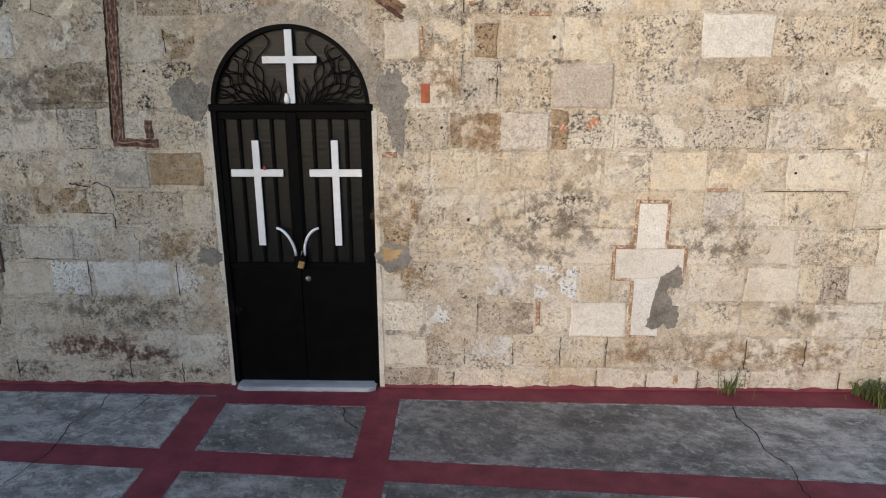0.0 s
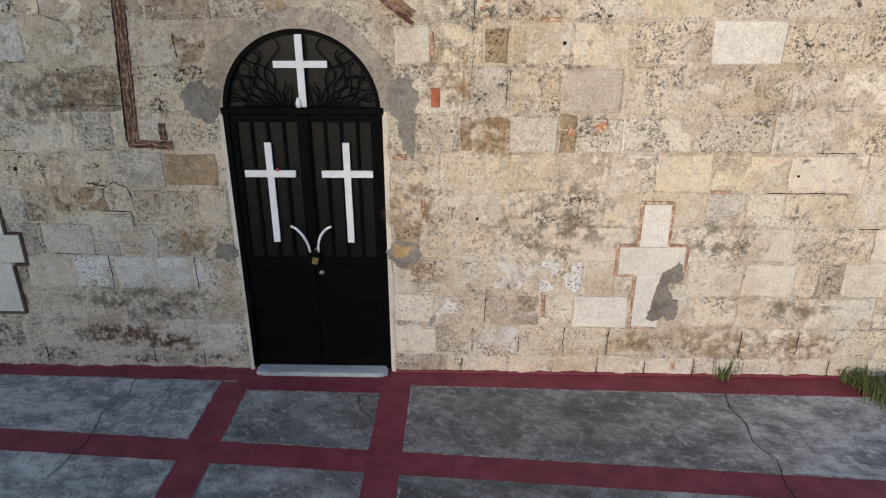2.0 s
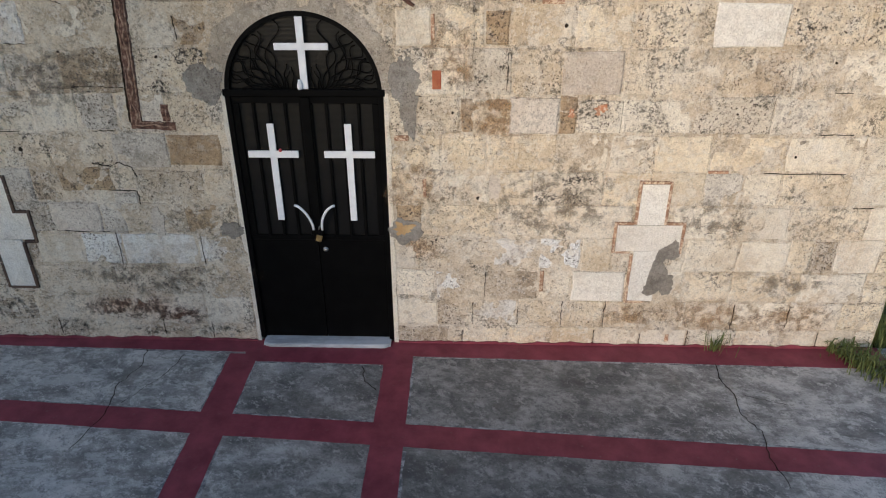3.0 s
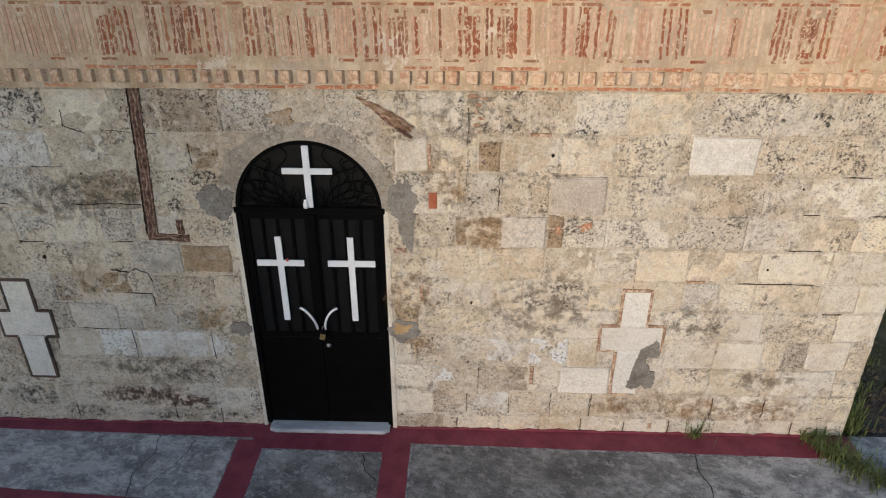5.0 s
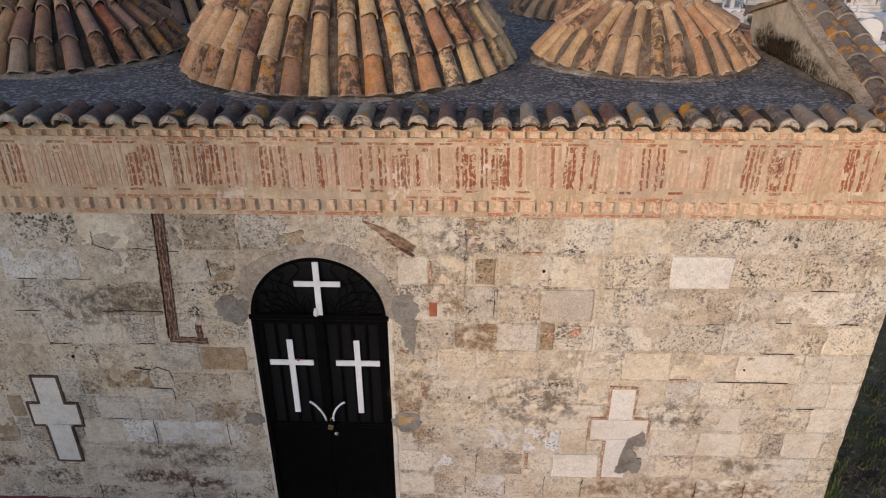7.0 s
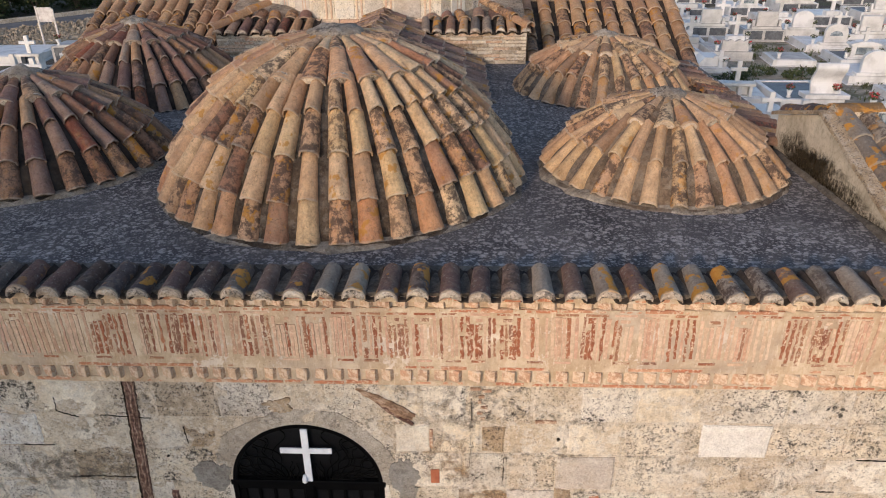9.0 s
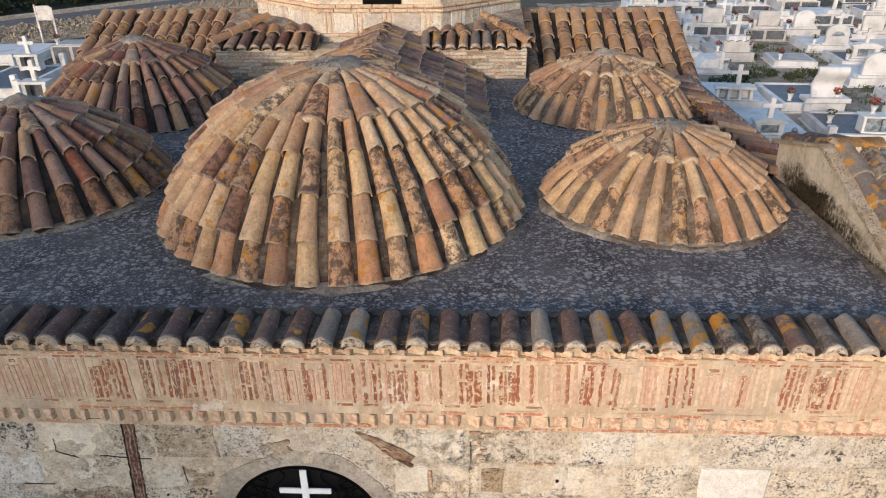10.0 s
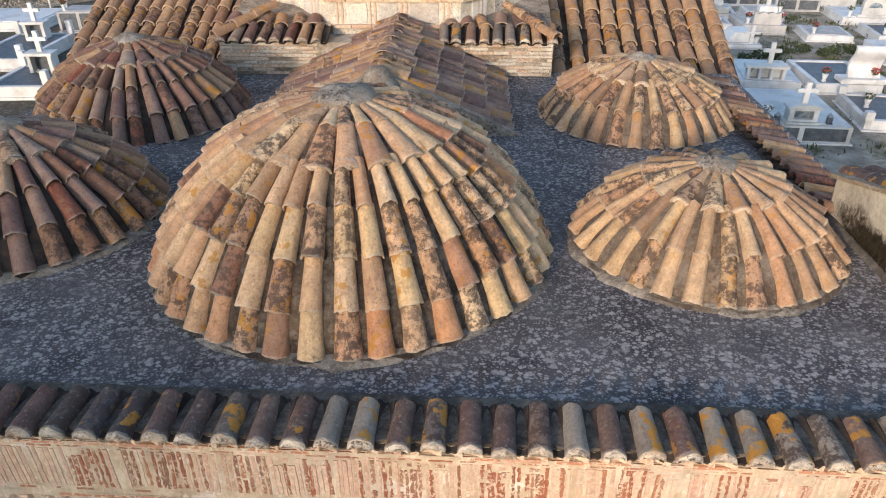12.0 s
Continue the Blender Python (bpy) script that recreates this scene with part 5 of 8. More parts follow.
    cross = tagged(new("fanlight_cross"), "flat white metal cross")
    cross.parent = door
    cross.location.x = 0.013
    part("upright", boxes((-0.022, 0.026, -0.042, -0.029, SPRING + 0.03, 2.525), bevel=0.002), M_WHITE, cross)
    part("crossbar", boxes((-0.175, 0.18, -0.0425, -0.0295, 2.315, 2.36), bevel=0.002), M_WHITE, cross)
    lamp = part("lamp_holder", lathe([(0.012, 0), (0.020, 0.01), (0.020, 0.035), (0.013, 0.05), (0.012, 0.065)], 10), M_WHITE, door, "small white lamp holder", smooth=True)
    lamp.matrix_basis = pose(-0.012, -0.05, SPRING + 0.03)
    lock = new("padlock")
    lock.parent = door
    lock.matrix_basis = pose(0.02, -0.055, 0.97, 0, 14, 0)
    part("lock_body", boxes((-0.022, 0.022, -0.011, 0.011, -0.045, 0.012), bevel=0.005), M_BRASS, lock, "brass padlock body")
    part("lock_sleeve", boxes((-0.023, 0.023, -0.012, 0.012, 0.008, 0.05), bevel=0.005), M_BLACK, lock)
    part("shackle", tube([(-0.014, 0, 0.05), (-0.014, 0, 0.075), (0, 0, 0.088), (0.014, 0, 0.075), (0.014, 0, 0.05)], 0.0045, 6), M_STEEL, lock, smooth=True)
    knob = part("keyhole_plate", lathe([(0.02, 0), (0.021, 0.004), (0.017, 0.008), (0.010, 0.012), (0.008, 0.018)], 12), M_STEEL, door, "round worn steel lock cylinder", smooth=True)
    knob.matrix_basis = pose(0.047, -0.005, 0.835, 90, 0, 0)
    flower = part("red_bud", lathe([(0.004, -0.012), (0.011, -0.006), (0.012, 0.004), (0.005, 0.012)], 8), M_ROSE, door, "small red flower stuck to the cross", smooth=True)
    flower.matrix_basis = pose(-0.20, -0.035, 1.628)
    # the dark room side
    prism_part("backing", [(-0.60, 0.0), (0.60, 0.0), (0.60, 2.64), (-0.60, 2.64)], 0.56, 0.60, M_BLACK, door)
    tagged(part("door_sill", worn_sill(), M_SILL), "worn grey marble threshold under the iron door", "sill", kind="structure")


build_door()

# ---- frieze ----
PROJ = -0.028


def ragged_bar(x0, x1, z0, z1, lean, seed, f, rough):
    """An upright brick whose sides are eaten by mortar."""
    k = 11
    left = [(x0 + lean * i / (k - 1) + rough * fuzz(seed * 3.1, i * 0.75, 1), z0 + (z1 - z0) * i / (k - 1)) for i in range(k)]
    right = [(x1 + lean * i / (k - 1) + rough * fuzz(seed * 3.1, i * 0.75, 8), z0 + (z1 - z0) * i / (k - 1)) for i in range(k)]
    verts, faces = [], []
    for (xa, za), (xb, zb) in zip(left, right):
        xb = max(xb, xa + 0.003)
        verts += [(xa, 0.03, za), (xa, f, za), (xb, f, zb), (xb, 0.03, zb)]
    for i in range(k - 1):
        for j in range(3):
            faces.append((4 * i + j, 4 * i + j + 1, 4 * i + 5 + j, 4 * i + 4 + j))
    faces += [(0, 1, 2, 3), tuple(4 * k - 4 + j for j in (3, 2, 1, 0))]
    return verts, faces


def mortar_sheet(name, z0, z1, front, deep, material, parent, step=0.0135, seed=1.0):
    """The uneven skin of mortar washed over a course."""
    nx, nz = int((X1 - X0) / step), max(2, int((z1 - z0) / step))
    verts = []
    for j in range(nz + 1):
        for i in range(nx + 1):
            x, z = X0 + (X1 - X0) * i / nx, z0 + (z1 - z0) * j / nz
            y = front + deep * (0.9 * fuzz(x * 3.2, seed, z * 3.2) + 0.8 * fuzz(x * 14, seed + 3, z * 9) + 0.7 * fuzz(x * 38, seed + 5, z * 30))
            verts.append((x, y, z))
    k = nx + 1
    faces = [(j * k + i, j * k + i + 1, (j + 1) * k + i + 1, (j + 1) * k + i) for j in range(nz) for i in range(nx)]
    mesh_object(name, verts, faces, material, parent, smooth=True)


def build_frieze():
    frieze = part("trim_frieze", boxes((X0 - 0.0, X1, PROJ + 0.016, 0.05, 3.10, 3.50), (X0, X1, PROJ + 0.012, 0.05, 2.925, 3.098), (X0, X1, PROJ + 0.012, 0.05, 3.502, 3.60)), M_PINK)
    tagged(frieze, "pinkish brick frieze with pale mortar below the eaves", "frieze", kind="structure")
    mortar_sheet("mortar_skin", 3.074, 3.480, PROJ, 0.0015, M_PINK, frieze)
    r = random.Random(11)
    x, serial = X0 + 0.02, 0
    while x < X1 - 0.08:
        edge_l, edge_r = x, min(x + r.uniform(0.150, 0.172), X1 - 0.01)
        kind = r.random()
        lean = r.uniform(-0.012, 0.012)
        lo, hi = 3.125, 3.445
        tone = r.random()
        mostly = M_BRICK_RED if tone < 0.56 else M_BRICK
        if r.random() < 0.85:
            q = r.uniform(0.0, 0.012)
            part("brick", boxes((edge_l + 0.012 + q, edge_r - 0.012, PROJ - r.uniform(0.0, 0.003), 0.03, hi + 0.001, hi + 0.019 + r.uniform(0, 0.006)), bevel=0.003), r.choice([M_BRICK_RED, M_BRICK_BROWN, M_BRICK]), frieze)
        if kind > 0.62:
            q = r.uniform(0.0, 0.02)
            part("brick", boxes((edge_l + 0.03, edge_r - 0.02 - q, PROJ - r.uniform(0.0, 0.003), 0.03, lo - 0.024, lo - 0.004), bevel=0.003), r.choice([M_BRICK_RED, M_BRICK_BROWN, M_BRICK]), frieze)
        short = r.random() < 0.38
        if short:
            q = r.uniform(0.04, 0.08)
            part("brick", boxes((edge_l + q, edge_r - q, PROJ - 0.001, 0.03, hi - 0.045, hi - 0.018), bevel=0.003), r.choice([M_BRICK_BROWN, M_BRICK]), frieze)
        bars = max(3, round((edge_r - edge_l) / r.choice((0.026, 0.031, 0.034))))
        for i in range(bars):
            serial += 1
            bx = edge_l + (edge_r - edge_l) * (i + 0.5) / bars + r.uniform(-0.004, 0.004)
            if r.random() < 0.05:
                continue
            outer = i in (0, bars - 1)
            red = r.random() < (0.74 if mostly is M_BRICK_RED else 0.10)
            w = r.uniform(0.007, 0.0115) if red else r.uniform(0.007, 0.012)
            z0, z1 = lo + r.uniform(0, 0.03), hi - r.uniform(0, 0.02) - (0.055 if short and not outer else 0)
            f = PROJ - (r.uniform(0.0010, 0.004) if red else r.uniform(0.001, 0.0055))
            spans = [(z0, z1)]
            if red and r.random() < 0.35:
                cut = r.uniform(z0 + 0.06, z1 - 0.06)
                spans = [(z0, cut - r.uniform(0.005, 0.03)), (cut + r.uniform(0.005, 0.03), z1)]
            for n_span, (za, zb) in enumerate(spans):
                t = (za - lo) / (hi - lo)
                v, fc = ragged_bar(bx - w + lean * t, bx + w + lean * t, za, zb, lean * (zb - za) / (hi - lo), serial + n_span * 0.37, f, 0.012 if red else 0.006)
                mesh_object("brick", v, fc, r.choice([M_BRICK_RED, M_BRICK_RED, M_BRICK_BROWN]) if red else M_BRICK, frieze)
        x = edge_r + 0.010
    return frieze


def string_course(name, z0, z1, front, label, mat, seed, keep=0.62):
    r = random.Random(seed)
    base = part(name, boxes((X0 - 0.005, X1 + 0.005, front + 0.012, 0.05, z0, z1)), M_PINK)
    tagged(base, label, "brick course", kind="structure")
    mortar_sheet("mortar_skin", z0 + 0.001, z1 - 0.001, front, 0.003, M_PINK, base, seed=seed * 1.7)
    x = X0
    while x < X1 - 0.05:
        w = min(r.uniform(0.16, 0.32), X1 - x)
        if r.random() < keep:
            za = z0 + r.uniform(0.001, 0.010)
            part("brick", boxes((x + 0.005, x + w - 0.005, front - r.uniform(-0.0015, 0.003), 0.045, za, min(z1 - 0.001, za + r.uniform(0.018, 0.028))), bevel=0.003), mat, base)
        x += w


def dentil_course(name, z0, z1, depth, pitch, label, seed):
    """Bricks set on the slant, corner out, rounded by layers of mortar wash."""
    r = random.Random(seed)
    base = part(name, boxes((X0, X1, -0.004, 0.05, z0 - 0.002, z1 + 0.002)), M_EDGE)
    tagged(base, label, "dentil course", kind="structure")
    count = int((X1 - X0) / pitch)
    for i in range(count):
        c = X0 + (X1 - X0) * (i + 0.5) / count + r.uniform(-0.010, 0.010)
        h = pitch * 0.51
        d = depth * r.uniform(0.80, 1.10)
        tip = r.uniform(-0.02, 0.02)
        verts = []
        prof = [(-h, 0.0), (-h * 0.55, 0.34), (h * 0.30 + tip * 0.4, 0.95), (h * 0.55 + tip * 0.4, 1.0), (h * 0.78, 0.22), (h, 0.0)]
        for z, k in ((z0, 0.86), (z0 + 0.010, 1.0), (z1 - 0.008, 1.0), (z1, 0.85)):
            verts += [(c + a + 0.004 * fuzz(c * 9, z * 40, a * 30), -d * b * k - 0.004 + 0.006 * fuzz(c * 13 + a * 20, z * 30, seed), z) for a, b in prof]
        faces = [(6 * j + i2, 6 * j + i2 + 1, 6 * j + i2 + 7, 6 * j + i2 + 6) for j in range(3) for i2 in range(5)] + [tuple(range(5, -1, -1)), tuple(range(18, 24))]
        mesh_object("dentil_brick", verts, faces, M_DENTIL, base)


build_frieze()
string_course("trim_string_low", 2.918, 2.958, -0.024, "course of thin red bricks below the dentils", M_STRING, 21, 0.8)
dentil_course("trim_dentil_low", 2.960, 3.044, 0.050, 0.109, "row of slanted pale red dentil bricks", 22)
string_course("trim_string_mid", 3.046, 3.084, -0.034, "thin brick course above the dentils", M_STRING, 23, 0.55)
string_course("trim_string_upper", 3.466, 3.498, -0.034, "thin red brick course above the frieze", M_STRING, 24, 0.75)
dentil_course("trim_dentil_upper", 3.500, 3.548, 0.048, 0.109, "upper row of slanted dentil bricks", 25)
string_course("trim_string_top", 3.550, 3.588, -0.046, "thin brick course carrying the eave tiles", M_STRING, 26, 0.92)


# ---- tiles ----
def tile_mesh(name, length, r_low, r_high, material, arc=200, rise=1.0, segs=8, warp=0.0, seed=0):
    """A barrel tile along +y from its low wide end to its narrow high end, 14 mm thick."""
    th = 0.013
    verts, faces = [], []
    rows = 4
    rr = random.Random(seed)
    for j in range(rows):
        t = j / (rows - 1)
        r = r_low + (r_high - r_low) * (t ** 0.7 if t else 0.0)
        bend = warp * math.sin(math.pi * t)
        for inner in (0, 1):
            for i in range(segs + 1):
                a = radians(90 - arc / 2 + arc * i / segs)
                q = r * (1 + 0.035 * fuzz(i * 0.6 + seed * 3, j * 0.9, seed + 2)) - inner * th
                verts.append((q * math.cos(a), t * length + ((0.012 * fuzz(i * 0.9 + seed * 7, seed, j) + 0.005 * rr.uniform(-1, 1)) if j in (0, rows - 1) else 0), q * math.sin(a) * rise + bend))
    k = 2 * (segs + 1)
    for j in range(rows - 1):
        for i in range(segs):
            a, b = j * k + i, (j + 1) * k + i
            faces.append((a, a + 1, b + 1, b))
            faces.append((a + segs + 1, b + segs + 1, b + segs + 2, a + segs + 2))
        faces.append((j * k, (j + 1) * k, (j + 1) * k + segs + 1, j * k + segs + 1))
        faces.append((j * k + segs, j * k + 2 * segs + 1, (j + 1) * k + 2 * segs + 1, (j + 1) * k + segs))
    for j in (0, rows - 1):
        for i in range(segs):
            a = j * k + i
            faces.append((a, a + segs + 1, a + segs + 2, a + 1) if j == 0 else (a, a + 1, a + segs + 2, a + segs + 1))
    me = bpy.data.meshes.new(name)
    me.from_pydata(verts, [], faces)
    me.materials.append(material)
    me.shade_smooth()
    me.set_sharp_from_angle(angle=radians(50))
    me.update()
    return me


def tile_set(material, length, r_low, r_high, **kw):
    return [tile_mesh("tile", length * s, r_low * w, r_high * w, material, seed=i, **kw) for i, (s, w) in enumerate(((1, 1), (0.97, 1.05), (1.03, 0.96), (1.0, 1.02)))]


def frame_at(origin, along, normal):
    """A pose with +y along the slope and +z off the surface."""
    y = Vector(along).normalized()
    z = Vector(normal)
    z = (z - y * z.dot(y)).normalized()
    x = y.cross(z)
    m = Matrix((x, y, z)).transposed().to_4x4()
    m.translation = origin
    return m


def eave(name, start, end, out, count, mats, label, lift=0.05, tilt=14, length=0.42, radius=0.072, over=0.13):
    """One row of cover tiles along an edge, with mortar plugs in their mouths and pan tiles between."""
    row = empty(name, Matrix.Identity(4), label, "eave tiles", kind="structure")
    start, end, out = Vector(start), Vector(end), Vector(out).normalized()
    r = random.Random(len(name) + count)
    up = Vector((0, 0, 1))
    slope = (-out * math.cos(radians(tilt)) + up * math.sin(radians(tilt)))
    sets = [tile_set(m, length, radius, radius * 0.84, arc=190) for m in mats]
    # Pans in the near-black grout colour, standing for shade between the covers.
    pans = [tile_mesh("pan", length, radius * 0.95, radius * 0.8, M_GROUT_SHADE, arc=150)]
    for i in range(count):
        c = start + (end - start) * ((i + 0.5) / count)
        side = (end - start).normalized()
        spot = c + out * (over + r.uniform(-0.012, 0.012)) + up * (lift + r.uniform(-0.006, 0.006)) + side * r.uniform(-0.010, 0.010)
        along = slope + side * r.uniform(-0.05, 0.05) + up * r.uniform(-0.02, 0.02)
        which = r.randrange(len(mats)) if mats[0] is not M_TILE_EAVE else int(r.random() < 0.08 + 1.7 * max(0.0, i / count - 0.42))
        shared("tile", sets[which][r.randrange(4)], frame_at(spot, along, up), row)
        m = frame_at(spot, along, up)
        # the mouth is packed with lime that bulges out; a dark slit stays open below it
        arc = [math.pi * k / 10 for k in range(11)]
        low = r.uniform(0.22, 0.52)
        slant = r.uniform(-0.16, 0.16)
        rim = [(radius * 0.95 * math.cos(q), -0.006 + 0.006 * math.sin(5 * q + i), radius * 0.95 * math.sin(q) - 0.004) for q in arc]
        lip = [(radius * 0.90 * math.cos(q), -0.008 - 0.007 * math.sin(q), radius * ((0.02 + low) * math.sin(q) ** 0.8 + slant * math.cos(q) * math.sin(q)) - 0.008 + 0.004 * math.sin(4 * q + i * 2)) for q in arc]
        deep = [(x, 0.07, z) for x, _, z in lip]
        verts = [m @ Vector(p) for p in rim + lip + deep] + [m @ Vector((x * 0.97, 0.03, z * 0.97)) for x, _, z in rim]
        faces = [(k, k + 1, 12 + k, 11 + k) for k in range(10)] + [(11 + k, 12 + k, 23 + k, 22 + k) for k in range(10)] + [(33 + k, 34 + k, k + 1, k) for k in range(10)]
        mesh_object("mortar_plug", verts, faces, M_LIME, row, smooth=True)
        pm = frame_at(c + side * ((end - start).length / count / 2) + out * (over - 0.03) + up * (lift - 0.022), -slope, -up)
        spot2 = c + side * ((end - start).length / count / 2) + out * (over - 0.030) + up * (lift + 0.024)
        y = slope.normalized()
        z = (-up + y * up.dot(y)).normalized()
        pm = Matrix((y.cross(z), y, z)).transposed().to_4x4()
        pm.translation = spot2
        shared("pan_tile", pans[0], pm, row)
    return row


eave("trim_eave_front", (X0 - 0.05, 0.0, 3.60), (X1 + 0.02, 0.0, 3.60), (0, -1, 0), 48, [M_TILE_EAVE, M_TILE_LICHEN], "row of dark barrel tiles with orange lichen along the eave", lift=0.006, tilt=4.5, length=0.31, radius=0.0675, over=0.115)
# Bed in the dark roof colour, so no pale band shows behind the tiles.
bm = boxes((X0 - 0.02, X1, -0.045, 0.30, 3.589, 3.612))
tagged(part("trim_eave_bed", bm, M_DIRT), "dark mortar bed under the eave tiles", "mortar bed", kind="structure")


# ---- roof deck and side walls ----
def build_roof():
    xs, ys = [X0 + 0.02 + (X1 - X0 - 0.04) * i / 110 for i in range(111)], [0.12 + 6.73 * j / 80 for j in range(81)]
    verts = []
    for y in ys:
        for x in xs:
            z = 3.585 + 0.012 * fuzz(x * 1.3, y * 1.3, 1) + 0.004 * fuzz(x * 7, y * 7, 2) + 0.05 * max(0, (0.45 - y))
            verts.append((x, y, z))
    faces = [(j * 111 + i, j * 111 + i + 1, (j + 1) * 111 + i + 1, (j + 1) * 111 + i) for j in range(80) for i in range(110)]
    deck = mesh_object("roof_deck", verts, faces, M_ROOF, smooth=True)
    tagged(deck, "dark coated flat roof speckled with pale lichen", "roof", kind="structure")
    body = part("wall_body", boxes((X0 + 0.02, CORNER - 0.02, 0.56, 6.8, -0.2, 3.53), (X0 + 0.02, CORNER - 0.02, 0.20, 0.555, 3.40, 3.53)), M_MORTAR)
    tagged(body, "rendered stone body of the church", "wall", kind="structure")
    # stones of the right flank
    side = part("wall_side", boxes((CORNER - 0.019, CORNER - 0.006, 0.036, 6.5, -0.2, 3.52)), M_MORTAR)
    tagged(side, "weathered limestone side wall", "wall", kind="structure")
    for z0, z1 in zip(COURSES, COURSES[1:]):
        y = 0.04
        while y < 6.4:
            w = min(rng.uniform(0.3, 0.6), 6.45 - y)
            if w > 0.08:
                block(y, y + w, z0, z1, rng.choice(["cream", "tan", "grey"]), side, face=lambda a, d, c: (CORNER + 0.012 - d, a, c))
            y += w


build_roof()
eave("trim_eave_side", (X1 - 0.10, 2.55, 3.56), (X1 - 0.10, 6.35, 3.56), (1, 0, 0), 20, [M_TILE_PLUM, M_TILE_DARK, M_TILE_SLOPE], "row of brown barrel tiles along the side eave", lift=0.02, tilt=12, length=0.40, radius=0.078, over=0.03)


# ---- domes ----
PLUG = bpy.data.meshes.new("plug")
PLUG.from_pydata([(0.074 * math.cos(math.pi * k / 8), 0.012, 0.074 * math.sin(math.pi * k / 8)) for k in range(9)] + [(0.074 * math.cos(math.pi * k / 8), 0.06, 0.074 * math.sin(math.pi * k / 8)) for k in range(9)] + [(0, 0.004, 0.02)], [], [(k, k + 1, 18) for k in range(8)] + [(8, 0, 18)] + [(k + 9, k + 10, k + 1, k) for k in range(8)])
PLUG.materials.append(M_LIME)


def dome(cx, cy, base, radius, rise, tiers, power, sets, label, cap=0.16, seed=1, collar=True, cover=0.82, shell=None, packed=0.035):
    """A tiled dome. tiers: (columns, rows, from, to) with from and to as parts of the way up the profile."""
    thing = empty("tiled_dome", pose(cx, cy, base), label, "dome", "tiled domes of the roof")
    r = random.Random(seed)

    px, pz = power
    steps = [i / 200 * math.pi / 2 for i in range(200)]
    curve = [(radius * math.cos(a) ** px, rise * math.sin(a) ** pz) for a in steps] + [(0.0, rise)]
    run = [0.0]
    for (r0, z0), (r1, z1) in zip(curve, curve[1:]):
        run.append(run[-1] + math.hypot(r1 - r0, z1 - z0))

    def profile(s):
        want = s * run[-1]
        i = next(k for k in range(1, len(run)) if run[k] >= want or k == len(run) - 1)
        f = (want - run[i - 1]) / max(1e-9, run[i] - run[i - 1])
        return curve[i - 1][0] + (curve[i][0] - curve[i - 1][0]) * f, curve[i - 1][1] + (curve[i][1] - curve[i - 1][1]) * f

    rings = [profile(i / 24 * 0.985) for i in range(25)]
    bm = bmesh.new()
    sides = 72
    rows = []
    for q, z in [(radius + 0.10, -0.05), (radius + 0.05, 0.012)] + rings:
        rows.append([bm.verts.new(((q - packed + 0.018 * fuzz(k * 0.7, z * 5, seed)) * math.cos(2 * math.pi * k / sides), (q - packed + 0.018 * fuzz(k * 0.7, z * 5, seed)) * math.sin(2 * math.pi * k / sides), z * (1 - packed))) for k in range(sides)])
    for a, b in zip(rows, rows[1:]):
        for k in range(sides):
            bm.faces.new((a[k], a[(k + 1) % sides], b[(k + 1) % sides], b[k]))
    bm.faces.new(rows[-1])
    part("shell", bm, shell or M_GROUT_SHADE, thing, "mortar between the tiles, darkened for the shade of the gaps", smooth=True)
    if collar:
        bm = bmesh.new()
        rows = []
        for q, z in ((radius + 0.09, -0.03), (radius + 0.055, -0.004), (radius + 0.02, 0.016), (radius - 0.06, 0.02)):
            rows.append([])
            for k in range(96):
                a = 2 * math.pi * k / 96
                w = q + 0.06 * fuzz(math.cos(a) * 6, math.sin(a) * 6, seed + z * 9) + 0.012 * fuzz(math.cos(a) * 21, math.sin(a) * 21, seed)
                rows[-1].append(bm.verts.new((w * math.cos(a), w * math.sin(a), z)))
        for a, b in zip(rows, rows[1:]):
            for k in range(96):
                bm.faces.new((a[k], a[(k + 1) % 96], b[(k + 1) % 96], b[k]))
        part("collar", bm, M_COLLAR, thing, "dirty mortar fillet at the foot", smooth=True)
    for tier, (columns, count, s0, s1, width) in enumerate(tiers):
        turn = r.uniform(0, 1)
        for c in range(columns):
            wobble = r.uniform(-0.06, 0.06) * 2 * math.pi / columns
            shift = r.uniform(-0.009, 0.009)
            for k in range(count):
                a0 = max(0.0, s0 + (s1 - s0) * (k - 0.10) / count + (shift if k else shift * 0.3))
                a1 = s0 + (s1 - s0) * (k + 1) / count + shift
                a1 = min(a1, 0.975)
                (q0, z0), (q1, z1) = profile(a0), profile(a1)
                ang = 2 * math.pi * (c + turn) / columns + wobble + r.uniform(-0.008, 0.008) / max(0.4, q0)
                d = Vector((math.cos(ang), math.sin(ang), 0))
                low = d * q0 + Vector((0, 0, z0))
                high = d * q1 + Vector((0, 0, z1))
                slope = high - low
                nrm = Vector((d.x * slope.z, d.y * slope.z, -slope.dot(d)))
                nrm = nrm if nrm.length else Vector((0, 0, 1))
                nrm.normalize()
                low = low + nrm * (r.uniform(-0.006, 0.004) - (0.016 if tier and k else 0.0))
                high = high - nrm * (0.012 if tier and k else 0.030)
                slope = high - low
                pitch = 2 * math.pi * q0 / columns
                fit_w = min(width, pitch * (cover if tier == 0 else min(0.98, cover + 0.14)))
                narrow = min(0.80, max(0.40, 0.97 * q1 / q0)) if tier else 0.80
                taper = min(sets, key=lambda q: abs(q - narrow))
                m = frame_at(low, slope, nrm) @ Matrix.Diagonal((fit_w / 0.165 * r.uniform(0.95, 1.05), slope.length / 0.40, 0.98 * 0.165 / max(0.165, fit_w) * (0.50 if tier and k else 1.0), 1))
                shared("tile", r.choice(sets[taper]), m, thing)
